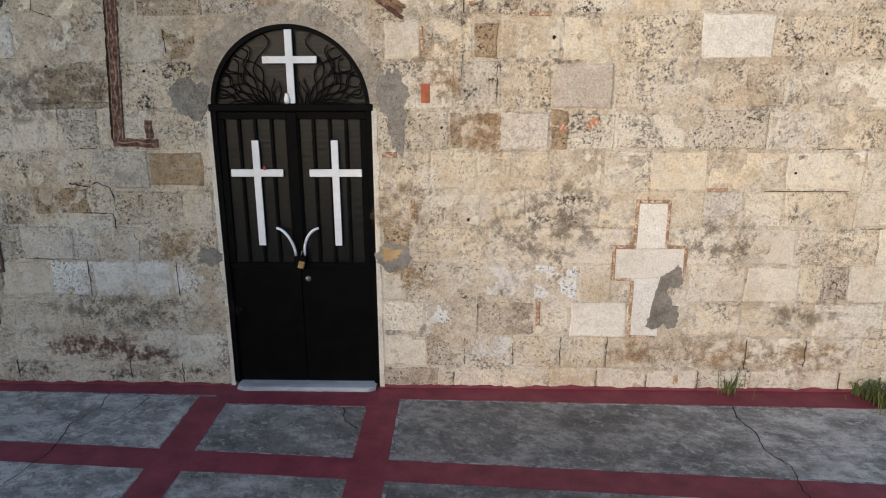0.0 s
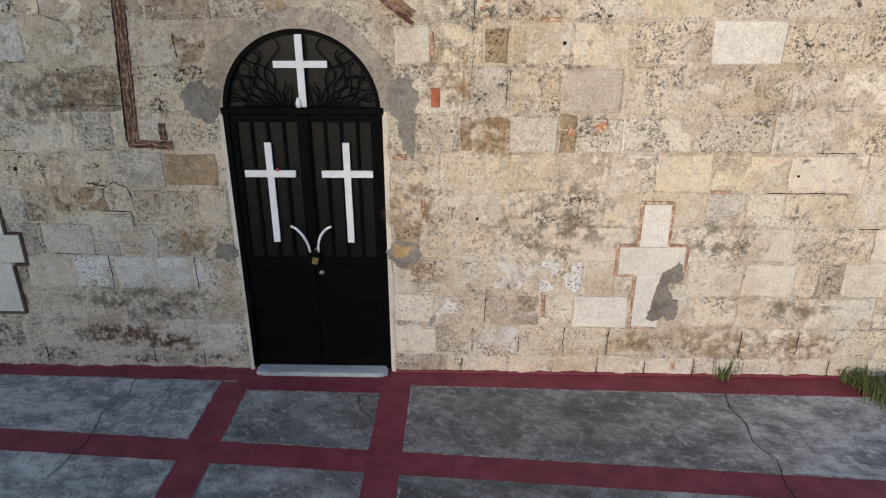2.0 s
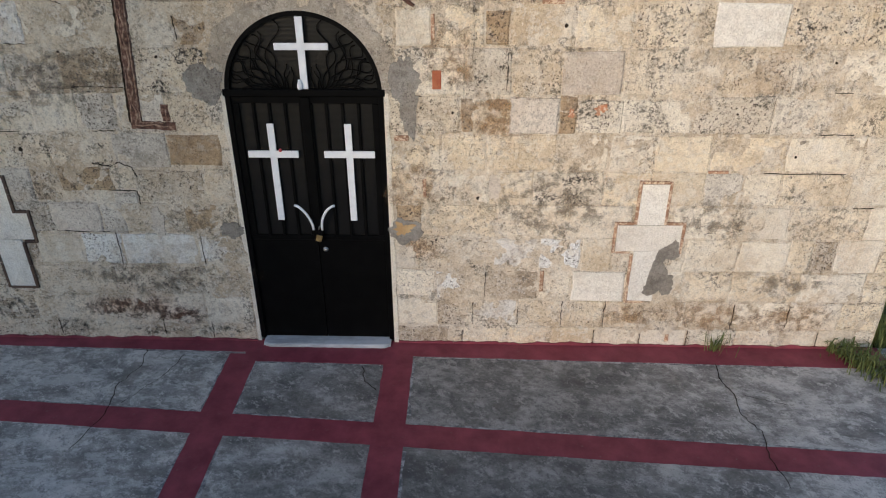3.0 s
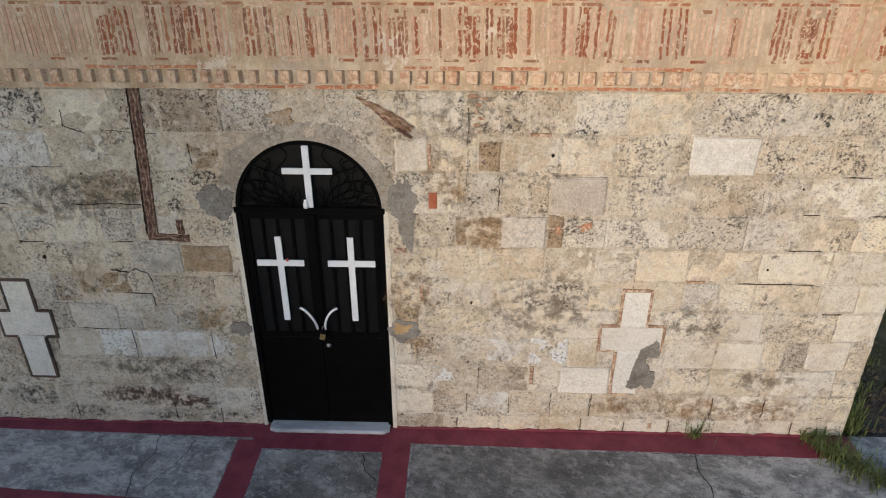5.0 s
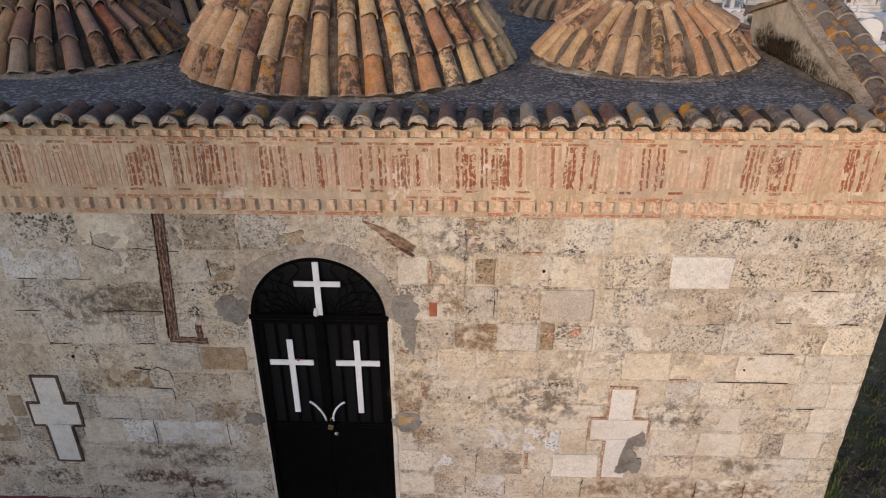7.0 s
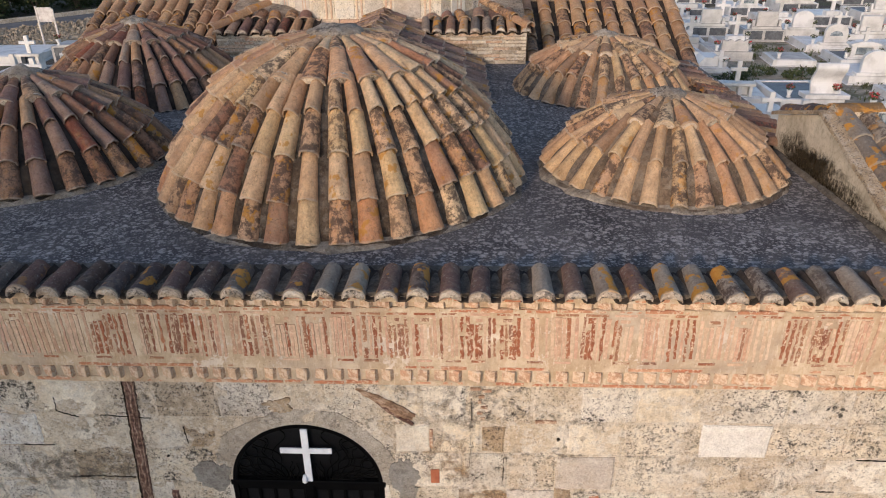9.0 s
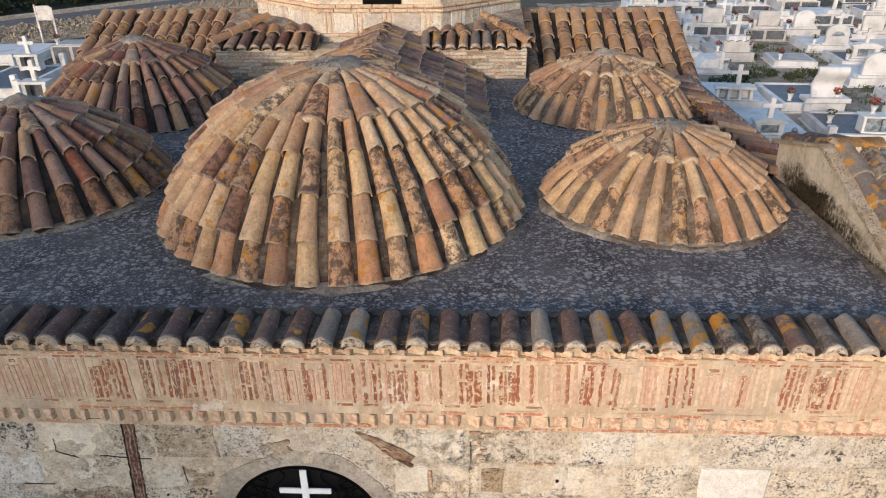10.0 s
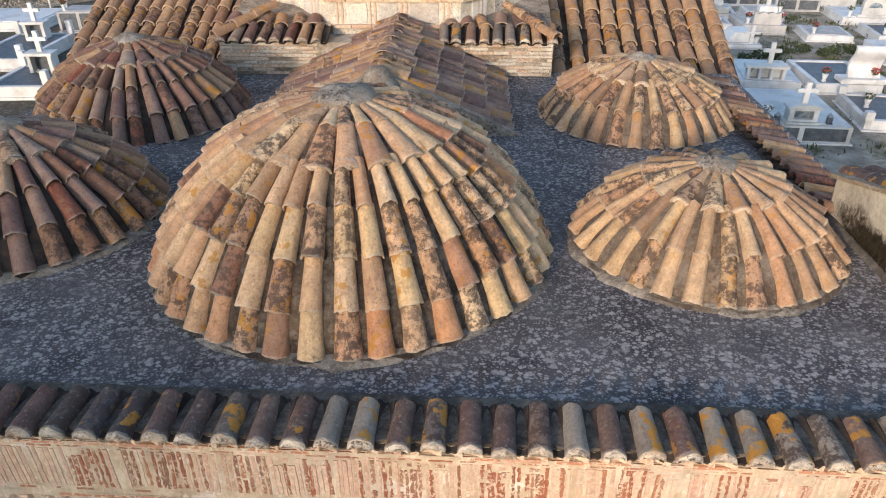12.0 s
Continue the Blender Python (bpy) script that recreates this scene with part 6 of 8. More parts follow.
                if tier and k == 0:
                    shared("mortar_plug", PLUG, m, thing)
    q, z = profile(0.905)
    bm = lathe([(q + 0.07, z - 0.05), (q + 0.02, z + 0.006), (q * 0.8, z + 0.020), (q * 0.55, z + 0.034), (q * 0.28, rise + 0.022), (0.02, rise + 0.028)], 28)
    for v in bm.verts:
        v.co += Vector((0.02 * fuzz(v.co.x * 9, v.co.y * 9, 1), 0.02 * fuzz(v.co.x * 9, v.co.y * 9, 4), 0.022 * fuzz(v.co.x * 14, v.co.y * 14, 7)))
    part("mortar_cap", bm, M_CAP, thing, "rough grey mortar cap", smooth=True)
    return thing


def taper_sets(*mats):
    return {k: [me for m in mats for me in tile_set(m, 0.40, 0.0825, 0.0825 * k, arc=186)] for k in (0.80, 0.62, 0.42)}


WARM = taper_sets(M_TILE)
PALE = taper_sets(M_TILE_PALE)
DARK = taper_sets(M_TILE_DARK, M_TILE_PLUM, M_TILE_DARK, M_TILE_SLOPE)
dome(0.064, 2.127, 3.60, 1.46, 1.19, [(42, 4, 0.0, 0.62, 0.168), (23, 2, 0.595, 0.955, 0.225)], (0.97, 1.55), WARM, "large low dome clad in ochre and red barrel tiles", seed=3, cover=0.755, shell=M_FILL_SHADE, packed=0.018)
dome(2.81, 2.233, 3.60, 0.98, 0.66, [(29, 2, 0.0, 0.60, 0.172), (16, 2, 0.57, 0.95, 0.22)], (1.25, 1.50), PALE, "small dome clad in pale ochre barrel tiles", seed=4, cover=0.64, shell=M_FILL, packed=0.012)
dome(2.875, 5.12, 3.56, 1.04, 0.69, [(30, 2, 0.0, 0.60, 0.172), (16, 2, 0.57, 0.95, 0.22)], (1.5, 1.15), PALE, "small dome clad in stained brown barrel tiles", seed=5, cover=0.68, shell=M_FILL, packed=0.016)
# Left domes: darker tile mix that carries some of their shade.
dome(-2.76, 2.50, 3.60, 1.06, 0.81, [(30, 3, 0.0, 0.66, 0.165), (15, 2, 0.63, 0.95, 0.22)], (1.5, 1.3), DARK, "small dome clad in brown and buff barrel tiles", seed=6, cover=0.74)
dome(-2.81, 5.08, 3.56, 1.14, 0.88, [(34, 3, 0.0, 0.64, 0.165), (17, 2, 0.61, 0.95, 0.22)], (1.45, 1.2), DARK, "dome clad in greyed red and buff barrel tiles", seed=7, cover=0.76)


# ---- tiled slopes ----
def tiled_slope(name, origin, across, up_slope, columns, rows, spacing, sets, label, length=0.42, seed=1, deck=True, width=0.165, loose=1.0):
    """A pitched roof face: origin at its low corner, columns of cover tiles side by side along 'across'."""
    roof = empty(name, Matrix.Identity(4), label, "tiled roof", kind="structure")
    r = random.Random(seed)
    o, ax, up = Vector(origin), Vector(across).normalized(), Vector(up_slope).normalized()
    nrm = ax.cross(up).normalized()
    if nrm.z < 0:
        nrm = -nrm
    if deck:
        w, h = columns * spacing, rows * length * 0.86 + 0.04
        c = [o - nrm * 0.03, o + ax * w - nrm * 0.03, o + ax * w + up * h - nrm * 0.03, o + up * h - nrm * 0.03]
        d = [p - nrm * 0.07 for p in c]
        mesh_object("roof_bed", [tuple(p) for p in c + d], [(0, 1, 2, 3), (7, 6, 5, 4), (0, 4, 5, 1), (1, 5, 6, 2), (2, 6, 7, 3), (3, 7, 4, 0)], M_GROUT_SHADE, roof)
    for i in range(columns):
        lean = r.uniform(-0.012, 0.012)
        for j in range(rows):
            p = o + ax * (spacing * (i + 0.5) + lean * j * 0.5 + r.uniform(-0.008, 0.008)) + up * (j * length * 0.86 + loose * r.uniform(-0.012, 0.012)) + nrm * (0.012 + loose * r.uniform(-0.004, 0.005))
            y = (up - nrm * (0.055 + 0.02 * (loose - 1)) + ax * r.uniform(-0.02, 0.02) * loose + nrm * r.uniform(-0.012, 0.012) * (loose - 1)).normalized()
            shared("tile", sets[r.randrange(len(sets))], frame_at(p, y, nrm) @ Matrix.Diagonal((width / 0.165 * r.uniform(0.96, 1.04), length / 0.40, 1.0, 1)), roof)
    return roof


SLOPE = tile_set(M_TILE_SLOPE, 0.40, 0.0825, 0.068, arc=190)
PITCH = Vector((0, 1.99, 0.88)).normalized()
tiled_slope("roof_transept_right", (2.16, 6.50, 3.30), (1, 0, 0), PITCH, 10, 6, 0.253, SLOPE, "pitched roof of long ochre barrel tiles with lichen", length=0.425, seed=31, width=0.212)
tiled_slope("roof_transept_left", (-4.78, 6.50, 3.30), (1, 0, 0), PITCH, 12, 6, 0.212, SLOPE, "pitched roof of long buff barrel tiles", length=0.425, seed=32, width=0.182)
for x0, x1 in ((2.14, 4.72), (-4.80, -2.22)):
    bm = boxes((x0, x1, 6.62, 10.6, -0.2, 3.28))
    vs = prism([(6.62, 3.26), (8.62, 4.14), (10.6, 3.26)], x0, x1)
    tagged(part("wall_transept", bm, STONE["cream"]), "stone transept walls under the pitched roof", "wall", kind="structure")
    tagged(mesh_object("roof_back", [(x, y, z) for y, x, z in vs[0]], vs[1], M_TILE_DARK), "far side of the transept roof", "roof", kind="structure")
    tagged(part("trim_ridge", boxes((x0 + 0.0, x1 - 0.02, 8.56, 8.74, 4.10, 4.235), bevel=0.02), STONE["brown"]), "pale mortared ridge of the transept roof", "ridge", kind="structure")

# gable of the nave arm
PLUM = tile_set(M_TILE_PLUM, 0.40, 0.0825, 0.070, arc=180)
TAWNY = tile_set(M_TILE_SLOPE, 0.40, 0.0825, 0.070, arc=180) + tile_set(M_TILE_PLUM, 0.40, 0.0825, 0.070, arc=180)
gl = Vector((1.38, 0, 0.66)).normalized()
gr = Vector((-1.38, 0, 0.66)).normalized()
tiled_slope("roof_arm_left", (-1.32, 4.40, 3.60), (0, 1, 0), gl, 12, 5, 0.205, TAWNY, "left slope of the nave arm with tawny tiles", length=0.345, seed=41, width=0.178, loose=2.2)
# Right slope leans on darker tiles; its shade side is partly in the colour.
tiled_slope("roof_arm_right", (1.40, 4.40, 3.60), (0, 1, 0), gr, 12, 5, 0.205, PLUM + PLUM + TAWNY, "right slope of the nave arm with plum brown tiles", length=0.345, seed=42, width=0.178, loose=2.2)
verts, faces = prism([(-1.34, 3.5), (1.42, 3.5), (1.42, 3.53), (0.04, 4.19), (-1.34, 3.53)], 4.405, 6.9)
tagged(prism_part("trim_verge", [(1.50, 3.545), (1.50, 3.60), (1.30, 3.70), (0.04, 4.275), (-1.22, 3.70), (-1.42, 3.60), (-1.42, 3.545)], 4.33, 4.404, M_CAP), "rough mortar verge closing the roof end", "mortar verge", kind="structure")
tagged(mesh_object("wall_arm", verts, faces, STONE["grey"]), "masonry under the nave arm roof", "wall", kind="structure")
ridge = empty("trim_arm_ridge", pose(0.04, 4.3, 4.25), "row of greyed ridge tiles on the nave arm", "ridge tiles", kind="structure")
for i in range(8):
    m = frame_at(Vector((rng.uniform(-0.01, 0.01), 0.02 + i * 0.33, 0.015 + rng.uniform(-0.008, 0.008))), (rng.uniform(-0.03, 0.03), 1, -0.05), (0, 0, 1)) @ Matrix.Diagonal((1.3, 0.95, 0.58, 1))
    shared("tile", TAWNY[(i * 3) % 8], m, ridge)
part("mortar_end", lathe([(0.30, -0.32), (0.22, -0.12), (0.14, 0.0), (0.09, 0.06), (0.02, 0.085)], 14), M_CAP, ridge, smooth=True).matrix_basis = pose(0, 0.02, 0)


# ---- drum and its base ----
def build_drum():
    base = part("wall_drum_base", boxes((-2.28, 2.06, 6.46, 10.6, 3.2, 4.02)), STONE["tan"])
    tagged(base, "brick and stone base of the drum", "wall", kind="structure")
    r = random.Random(51)
    for x0, x1 in ((-2.28, -0.98), (0.62, 2.06)):
        for row in range(10):
            z = 3.55 + row * 0.047
            x = x0 + 0.004
            while x < x1 - 0.04:
                w = min(r.uniform(0.14, 0.30), x1 - x - 0.003)
                mesh_object("brick", *prism([(x + 0.003, z + 0.004 + r.uniform(0, 0.006)), (x + w - 0.003, z + 0.004 + r.uniform(0, 0.006)), (x + w - 0.003, z + 0.036 + r.uniform(0, 0.007)), (x + 0.003, z + 0.036 + r.uniform(0, 0.007))], 6.455 - r.uniform(0.0, 0.012), 6.47), r.choice([STONE["clean"], STONE["tan"], STONE["clean"], STONE["brown"], M_DENTIL, M_DENTIL]), base)
                x += w
    eave("trim_eave_base_left", (-2.34, 6.46, 4.03), (-0.90, 6.46, 4.03), (0, -1, 0), 8, [M_TILE_SLOPE, M_TILE_DARK, M_TILE_PLUM], "short row of brown tiles on the drum base", lift=0.004, tilt=15, length=0.45, radius=0.068, over=0.07)
    eave("trim_eave_base_right", (0.56, 6.46, 4.03), (2.12, 6.46, 4.03), (0, -1, 0), 9, [M_TILE_SLOPE, M_TILE_LICHEN, M_TILE_DARK], "short row of brown tiles on the drum base, some with lichen", lift=0.004, tilt=15, length=0.45, radius=0.068, over=0.07)
    for x0, x1 in ((-2.30, -0.95), (0.62, 2.08)):
        c = [(x0, 6.5, 4.03), (x1, 6.5, 4.03), (x1, 7.3, 4.22), (x0, 7.9, 4.34)] if x0 < 0 else [(x0, 6.5, 4.03), (x1, 6.5, 4.03), (x1, 7.9, 4.34), (x0, 7.3, 4.22)]
        bm = bmesh.new()
        vs = [bm.verts.new(p) for p in c] + [bm.verts.new((x, y, z - 0.12)) for x, y, z in c]
        for f in ((0, 1, 2, 3), (7, 6, 5, 4), (0, 4, 5, 1), (1, 5, 6, 2), (2, 6, 7, 3), (3, 7, 4, 0)):
            bm.faces.new([vs[i] for i in f])
        tagged(part("roof_corner", bm, M_CAP), "mortared tile slope at the foot of the drum", "roof", kind="structure")
    # broken tiles bedded on the two corners
    for s, x0 in ((1, 0.62), (-1, -0.95)):
        bed = empty("trim_corner_tiles", Matrix.Identity(4), "broken old tiles bedded at the foot of the drum", "roof tiles", kind="structure")
        for row in range(1):
            for i in range(7):
                x = x0 + s * (0.22 * (i + row * 1.6) + 0.14 + r.uniform(-0.03, 0.03))
                y = 6.80 + row * 0.30 + r.uniform(-0.04, 0.04)
                if (x < 2.05 if s > 0 else x > -2.26):
                    shared("tile", (SLOPE + PLUM)[r.randrange(8)], frame_at(Vector((x, y, 4.08 + (y - 6.5) * 0.22)), (r.uniform(-0.25, 0.25), 1, 0.20), (0, 0, 1)) @ Matrix.Diagonal((1.15, 0.85, 0.9, 1)), bed)
    # hip tiles on the outer corners
    hip = empty("trim_hip", Matrix.Identity(4), "ridge of tawny hip tiles beside the drum", "hip tiles", kind="structure")
    for o, d in (((2.10, 6.40, 4.10), (-0.55, 0.75, 0.22)), ((-2.32, 6.40, 4.10), (0.55, 0.75, 0.22))):
        dv = Vector(d).normalized()
        for i in range(3):
            shared("tile", SLOPE[i], frame_at(Vector(o) + dv * 0.34 * i, dv - Vector((0, 0, 0.05)), (0, 0, 1)), hip)
    # octagonal drum
    ap = 2.08
    cy = 9.0
    drum = empty("wall_drum", pose(0, cy, 3.9), "octagonal drum of pale plaster and red brick bands", "drum wall", kind="structure")
    half = ap * math.tan(math.pi / 8)
    for f in range(8):
        a = -math.pi / 2 + f * math.pi / 4
        m = Matrix.Rotation(a + math.pi / 2, 4, "Z")
        o = [(-half, 0), (half, 0), (half, 2.6), (-half, 2.6)]
        bm = bmesh.new()
        vs, fs = prism(o, -ap, -ap + 0.35)
        bv = [bm.verts.new(v) for v in vs]
        for q in fs:
            bm.faces.new([bv[i] for i in q])
        bmesh.ops.transform(bm, matrix=m, verts=bm.verts)
        part("facet", bm, STONE["clean"], drum)
        if f in (0, 1, 7):
            rr = random.Random(f)
            for row, z in enumerate((0.205, 0.54, 0.60, 0.70, 0.76, 0.84, 0.92, 1.0, 1.08, 1.16)):
                x = -half - 0.02
                while x < half:
                    w = min(rr.uniform(0.2, 0.3), half + 0.02 - x)
                    if not (f == 0 and row > 2 and -0.24 < x + w / 2 < 0.30):
                        ob = part("brick", boxes((x + 0.006, x + w - 0.006, -ap - 0.02 - (0.03 if row in (0, 1, 2) else 0), -ap + 0.02, z, z + 0.045), bevel=0.005), M_DENTIL if row % 3 else M_BRICK, drum)
                        ob.matrix_basis = m
                    x += w
            for x in (-0.80, -0.36, 0.06, 0.62) if f == 0 else (-0.55, -0.1, 0.4):
                for dx in (0, 0.07):
                    ob = part("brick", boxes((x + dx, x + dx + 0.03, -ap - 0.012, -ap + 0.02, 0.255, 0.535), bevel=0.004), M_BRICK, drum)
                    ob.matrix_basis = m
            for x, w, mat in ((-0.66, 0.28, STONE["chalk"]), (-0.23, 0.26, STONE["grey"]), (0.19, 0.38, STONE["lavender"])):
                ob = part("stone_slab", boxes((x, x + w, -ap - 0.010, -ap + 0.02, 0.265, 0.525), bevel=0.006), mat, drum)
                ob.matrix_basis = m
    part("window", boxes((-0.24, 0.30, -ap - 0.03, -ap + 0.03, 0.64, 1.6)), M_BLACK, drum, "dark narrow drum window").matrix_basis = Matrix.Identity(4)
    top = part("drum_roof", lathe([(2.35, 2.6), (2.3, 2.7), (1.6, 3.3), (0.8, 3.7), (0.05, 3.85)], 8), M_TILE_SLOPE, drum)
    top.matrix_basis = Matrix.Rotation(math.pi / 8, 4, "Z")


build_drum()


# ---- small gable wall on the right edge ----
def along_x(outline, x0, x1):
    """An outline in y and z, made solid between x0 and x1."""
    verts, faces = prism(outline, x0, x1)
    return [(b, a, c) for a, b, c in verts], faces


def build_gablet():
    peak, front, back = (1.93, 4.125), (0.44, 3.585), (2.70, 3.915)
    n = Nodes("gablet_render")
    col = n.colours(n.noise(5, 6, 0.7), [(0.34, (0.42, 0.35, 0.25)), (0.62, (0.66, 0.57, 0.43))])
    col = n.mix(n.math("MULTIPLY", n.ramp(n.noise(60, 6, 0.8, stretch=(1, 1, 0.4)), 0.50, 0.62), 0.4), col, (0.16, 0.125, 0.08))
    verts, faces = along_x([(0.44, 3.50), front, peak, back, (2.66, 3.50)], 4.0, 4.40)
    wall = mesh_object("wall_gablet", verts, faces, n.done(col, 0.93, n.noise(50, 5, 0.7), 0.6, 0.01))
    tagged(wall, "stained buff rendered gable wall at the roof edge", "gable wall", kind="structure")
    for i, (cy, cz, ry, rz) in enumerate(((1.1, 3.60, 0.6, 0.08), (1.8, 3.64, 0.6, 0.13), (2.2, 3.66, 0.45, 0.26), (1.75, 3.70, 0.25, 0.20), (0.85, 3.60, 0.35, 0.05), (1.25, 3.63, 0.40, 0.10), (1.62, 3.66, 0.40, 0.17), (1.98, 3.69, 0.36, 0.20), (2.36, 3.68, 0.32, 0.20), (2.10, 3.62, 0.5, 0.12))):
        o = patch_outline(cy, cz, ry, rz, 60 + i, 80, 0.8)
        x = 3.9965 - i * 0.0006
        mesh_object("grime", [(x, min(max(y, 0.5), 2.655), max(z, 3.56)) for y, z in o], [tuple(range(len(o)))], M_GRIME, wall)
    # thin projecting slab along both slopes
    for (y0, z0), (y1, z1) in (((0.36, 3.565), (1.93, 4.135)), ((2.76, 3.905), (1.93, 4.135))):
        verts, faces = [], []
        for i in range(15):
            t = i / 14
            y, z = y0 + (y1 - y0) * t, z0 + (z1 - z0) * t
            e = 0.014 * fuzz(y * 9, 3, 1)
            verts += [(3.955 + e, y, z - 0.004), (3.955 + e, y, z + 0.030 + 0.006 * fuzz(y * 7, 1, 5)), (4.055, y, z + 0.034), (4.055, y, z - 0.004)]
            if i:
                b = 4 * (i - 1)
                faces += [(b + j, b + (j + 1) % 4, b + 4 + (j + 1) % 4, b + 4 + j) for j in range(4)]
        faces += [(3, 2, 1, 0), (56, 57, 58, 59)]
        mesh_object("verge_slab", verts, faces, STONE["brown"], wall)
    cope = empty("trim_gablet_tiles", Matrix.Identity(4), "sloping rows of old tiles with orange lichen on the gable", "roof tiles", kind="structure")
    lich = tile_set(M_TILE_LICHEN, 0.40, 0.0825, 0.072, arc=170)
    dark = tile_set(M_TILE_EAVE, 0.40, 0.0825, 0.072, arc=170)
    r = random.Random(3)
    for c, x in enumerate((4.135, 4.31)):
        for i in range(5):
            t = i / 5
            p = Vector((x + r.uniform(-0.01, 0.01), 0.34 + 1.52 * t, 3.585 + 0.545 * t - 0.02 * c))
            shared("tile", lich[(i + c) % 4], frame_at(p, Vector((r.uniform(-0.03, 0.03), 1.52, 0.50)), (0, -0.3, 1)) @ Matrix.Diagonal((1.0, 1.0, 0.9, 1)), cope)
    for x in (4.13, 4.31):
        for i in range(2):
            p = Vector((x, 2.80 - 0.40 * i, 3.925 + 0.105 * i))
            shared("tile", dark[i], frame_at(p, Vector((r.uniform(-0.05, 0.05), -0.40, 0.09)), (0, 0.3, 1)) @ Matrix.Diagonal((1.1, 1.1, 0.8, 1)), cope)
    part("ridge_mortar", boxes((4.06, 4.40, 1.87, 2.03, 4.08, 4.19), bevel=0.02), STONE["cream"], cope, "pale mortar under the ridge")
    ridge_tile = tile_set(M_TILE_ORANGE, 0.40, 0.0825, 0.080, arc=160)
    shared("tile", ridge_tile[0], frame_at(Vector((4.05, 1.95, 4.155)), Vector((1, 0, 0.01)), (0, 0, 1)) @ Matrix.Diagonal((1.15, 0.95, 0.7, 1)), cope)
    part("foot_fillet", tube([(4.0, 0.5 + 2.15 * t, 3.575) for t in [i / 16 for i in range(17)]], [0.045 + 0.025 * fuzz(i * 1.7, 3, 2) for i in range(17)], 9), M_DIRT, cope, "dirty mortar fillet along the foot", smooth=True)


build_gablet()

# ---- wall added out of view, keeps the evening sun off the left half ----
side_dir = Vector((-0.77, 0.64, 0)).normalized()
edge_at = Vector((SUN.x, SUN.y, 0)) * 31 + Vector((0.15, 0, 0))
bm = boxes((0, 9, -0.5, 0.5, -0.3, 11.9))
shade_wall = part("wall_neighbour", bm, STONE["grey"])
shade_wall.matrix_basis = Matrix.Translation(edge_at) @ Matrix.Rotation(math.atan2(side_dir.y, side_dir.x), 4, "Z")
tagged(shade_wall, "tall plain unseen wall added to shade the left half", "wall", kind="structure")


# low wall added out of view behind the walk to shade the court
court_shade_wall = part("wall_court", boxes((-7.4, 5.6, -7.1, -6.8, -0.05, 1.58), (-7.45, 5.65, -7.14, -6.76, 1.58, 1.66), bevel=0.015), STONE["cream"])
tagged(court_shade_wall, "low rendered wall added unseen to shade the court", "wall", kind="structure")


# ---- plants ----
def blades(name, spots, tall, material, label, category, kind="", seed=1, lean=0.5, width=0.006):
    r = random.Random(seed)
    verts, faces = [], []
    for x, y, z, count, spread in spots:
        for _ in range(count):
            a, d = r.uniform(0, 6.283), abs(r.gauss(0, spread))
            bx, by = x + d * math.cos(a), y + d * math.sin(a)
            h = tall * r.uniform(0.4, 1.1)
            b = r.uniform(0, 6.283)
            q = lean * r.uniform(0.2, 1.2) * h
            w = width * r.uniform(0.7, 1.5)
            px, py = -math.sin(b) * w, math.cos(b) * w
            k = len(verts)
            mx, my = bx + math.cos(b) * q * 0.4, by + math.sin(b) * q * 0.4
            verts += [(bx - px, by - py, z), (bx + px, by + py, z), (mx - px * 0.8, my - py * 0.8, z + h * 0.65), (mx + px * 0.8, my + py * 0.8, z + h * 0.65), (bx + math.cos(b) * q, by + math.sin(b) * q, z + h * (1 - 0.25 * lean))]
            faces += [(k, k + 1, k + 3, k + 2), (k + 2, k + 3, k + 4)]
    ob = mesh_object(name, verts, faces, material)
    return tagged(ob, label, category, kind=kind)


blades("weed", [(3.06, -0.05, 0.0, 40, 0.03), (3.10, -0.04, 0.0, 14, 0.06)], 0.21, M_WEED, "small tuft of green weed at the foot of the wall", "weed", seed=2, lean=0.85, width=0.003)
blades("weed", [(3.98, -0.05, 0.0, 30, 0.05), (4.06, -0.10, 0.0, 110, 0.07), (4.14, -0.22, 0.0, 170, 0.09), (4.24, -0.36, 0.0, 190, 0.10), (4.36, -0.50, 0.0, 130, 0.09)], 0.17, M_WEED, "straggling green weeds at the corner of the wall", "weed", seed=3, lean=0.95, width=0.004)
blades("weed", [(4.42, 0.10, -0.03, 90, 0.05), (4.50, 0.22, -0.03, 120, 0.07), (4.46, 0.42, -0.03, 110, 0.08), (4.62, 0.50, -0.03, 70, 0.09)], 0.26, M_WEED, "tall green weeds growing round the corner of the church", "weed", seed=13, lean=0.6, width=0.005)
r = random.Random(19)
clods, clod_faces = [], []
for _ in range(1500):
    x, y, q = 4.40 + abs(r.gauss(0, 0.8)), r.uniform(0.08, 5.0), r.uniform(0.010, 0.045)
    k = len(clods)
    clods += [(x + q * r.uniform(-1, 1), y - q, -0.04), (x + q, y + q * r.uniform(-0.5, 0.5), -0.04), (x + q * r.uniform(-0.5, 0.5), y + q, -0.04), (x - q, y, -0.04), (x + q * r.uniform(-0.3, 0.3), y + q * r.uniform(-0.3, 0.3), -0.035 + q * r.uniform(0.5, 1.2))]
    clod_faces += [(k, k + 1, k + 4), (k + 1, k + 2, k + 4), (k + 2, k + 3, k + 4), (k + 3, k, k + 4)]
tagged(mesh_object("soil_clods", clods, clod_faces, M_EARTH), "dark clods of soil and small stones beside the church", "soil", kind="stuff")
r = random.Random(8)
blades("grass", [(4.45 + abs(r.gauss(0, 0.9)), r.uniform(0.15, 6.0), -0.03, 20, 0.07) for _ in range(110)], 0.13, M_GRASS, "rough grass beside the church", "grass", "stuff", seed=4, lean=0.8, width=0.005)
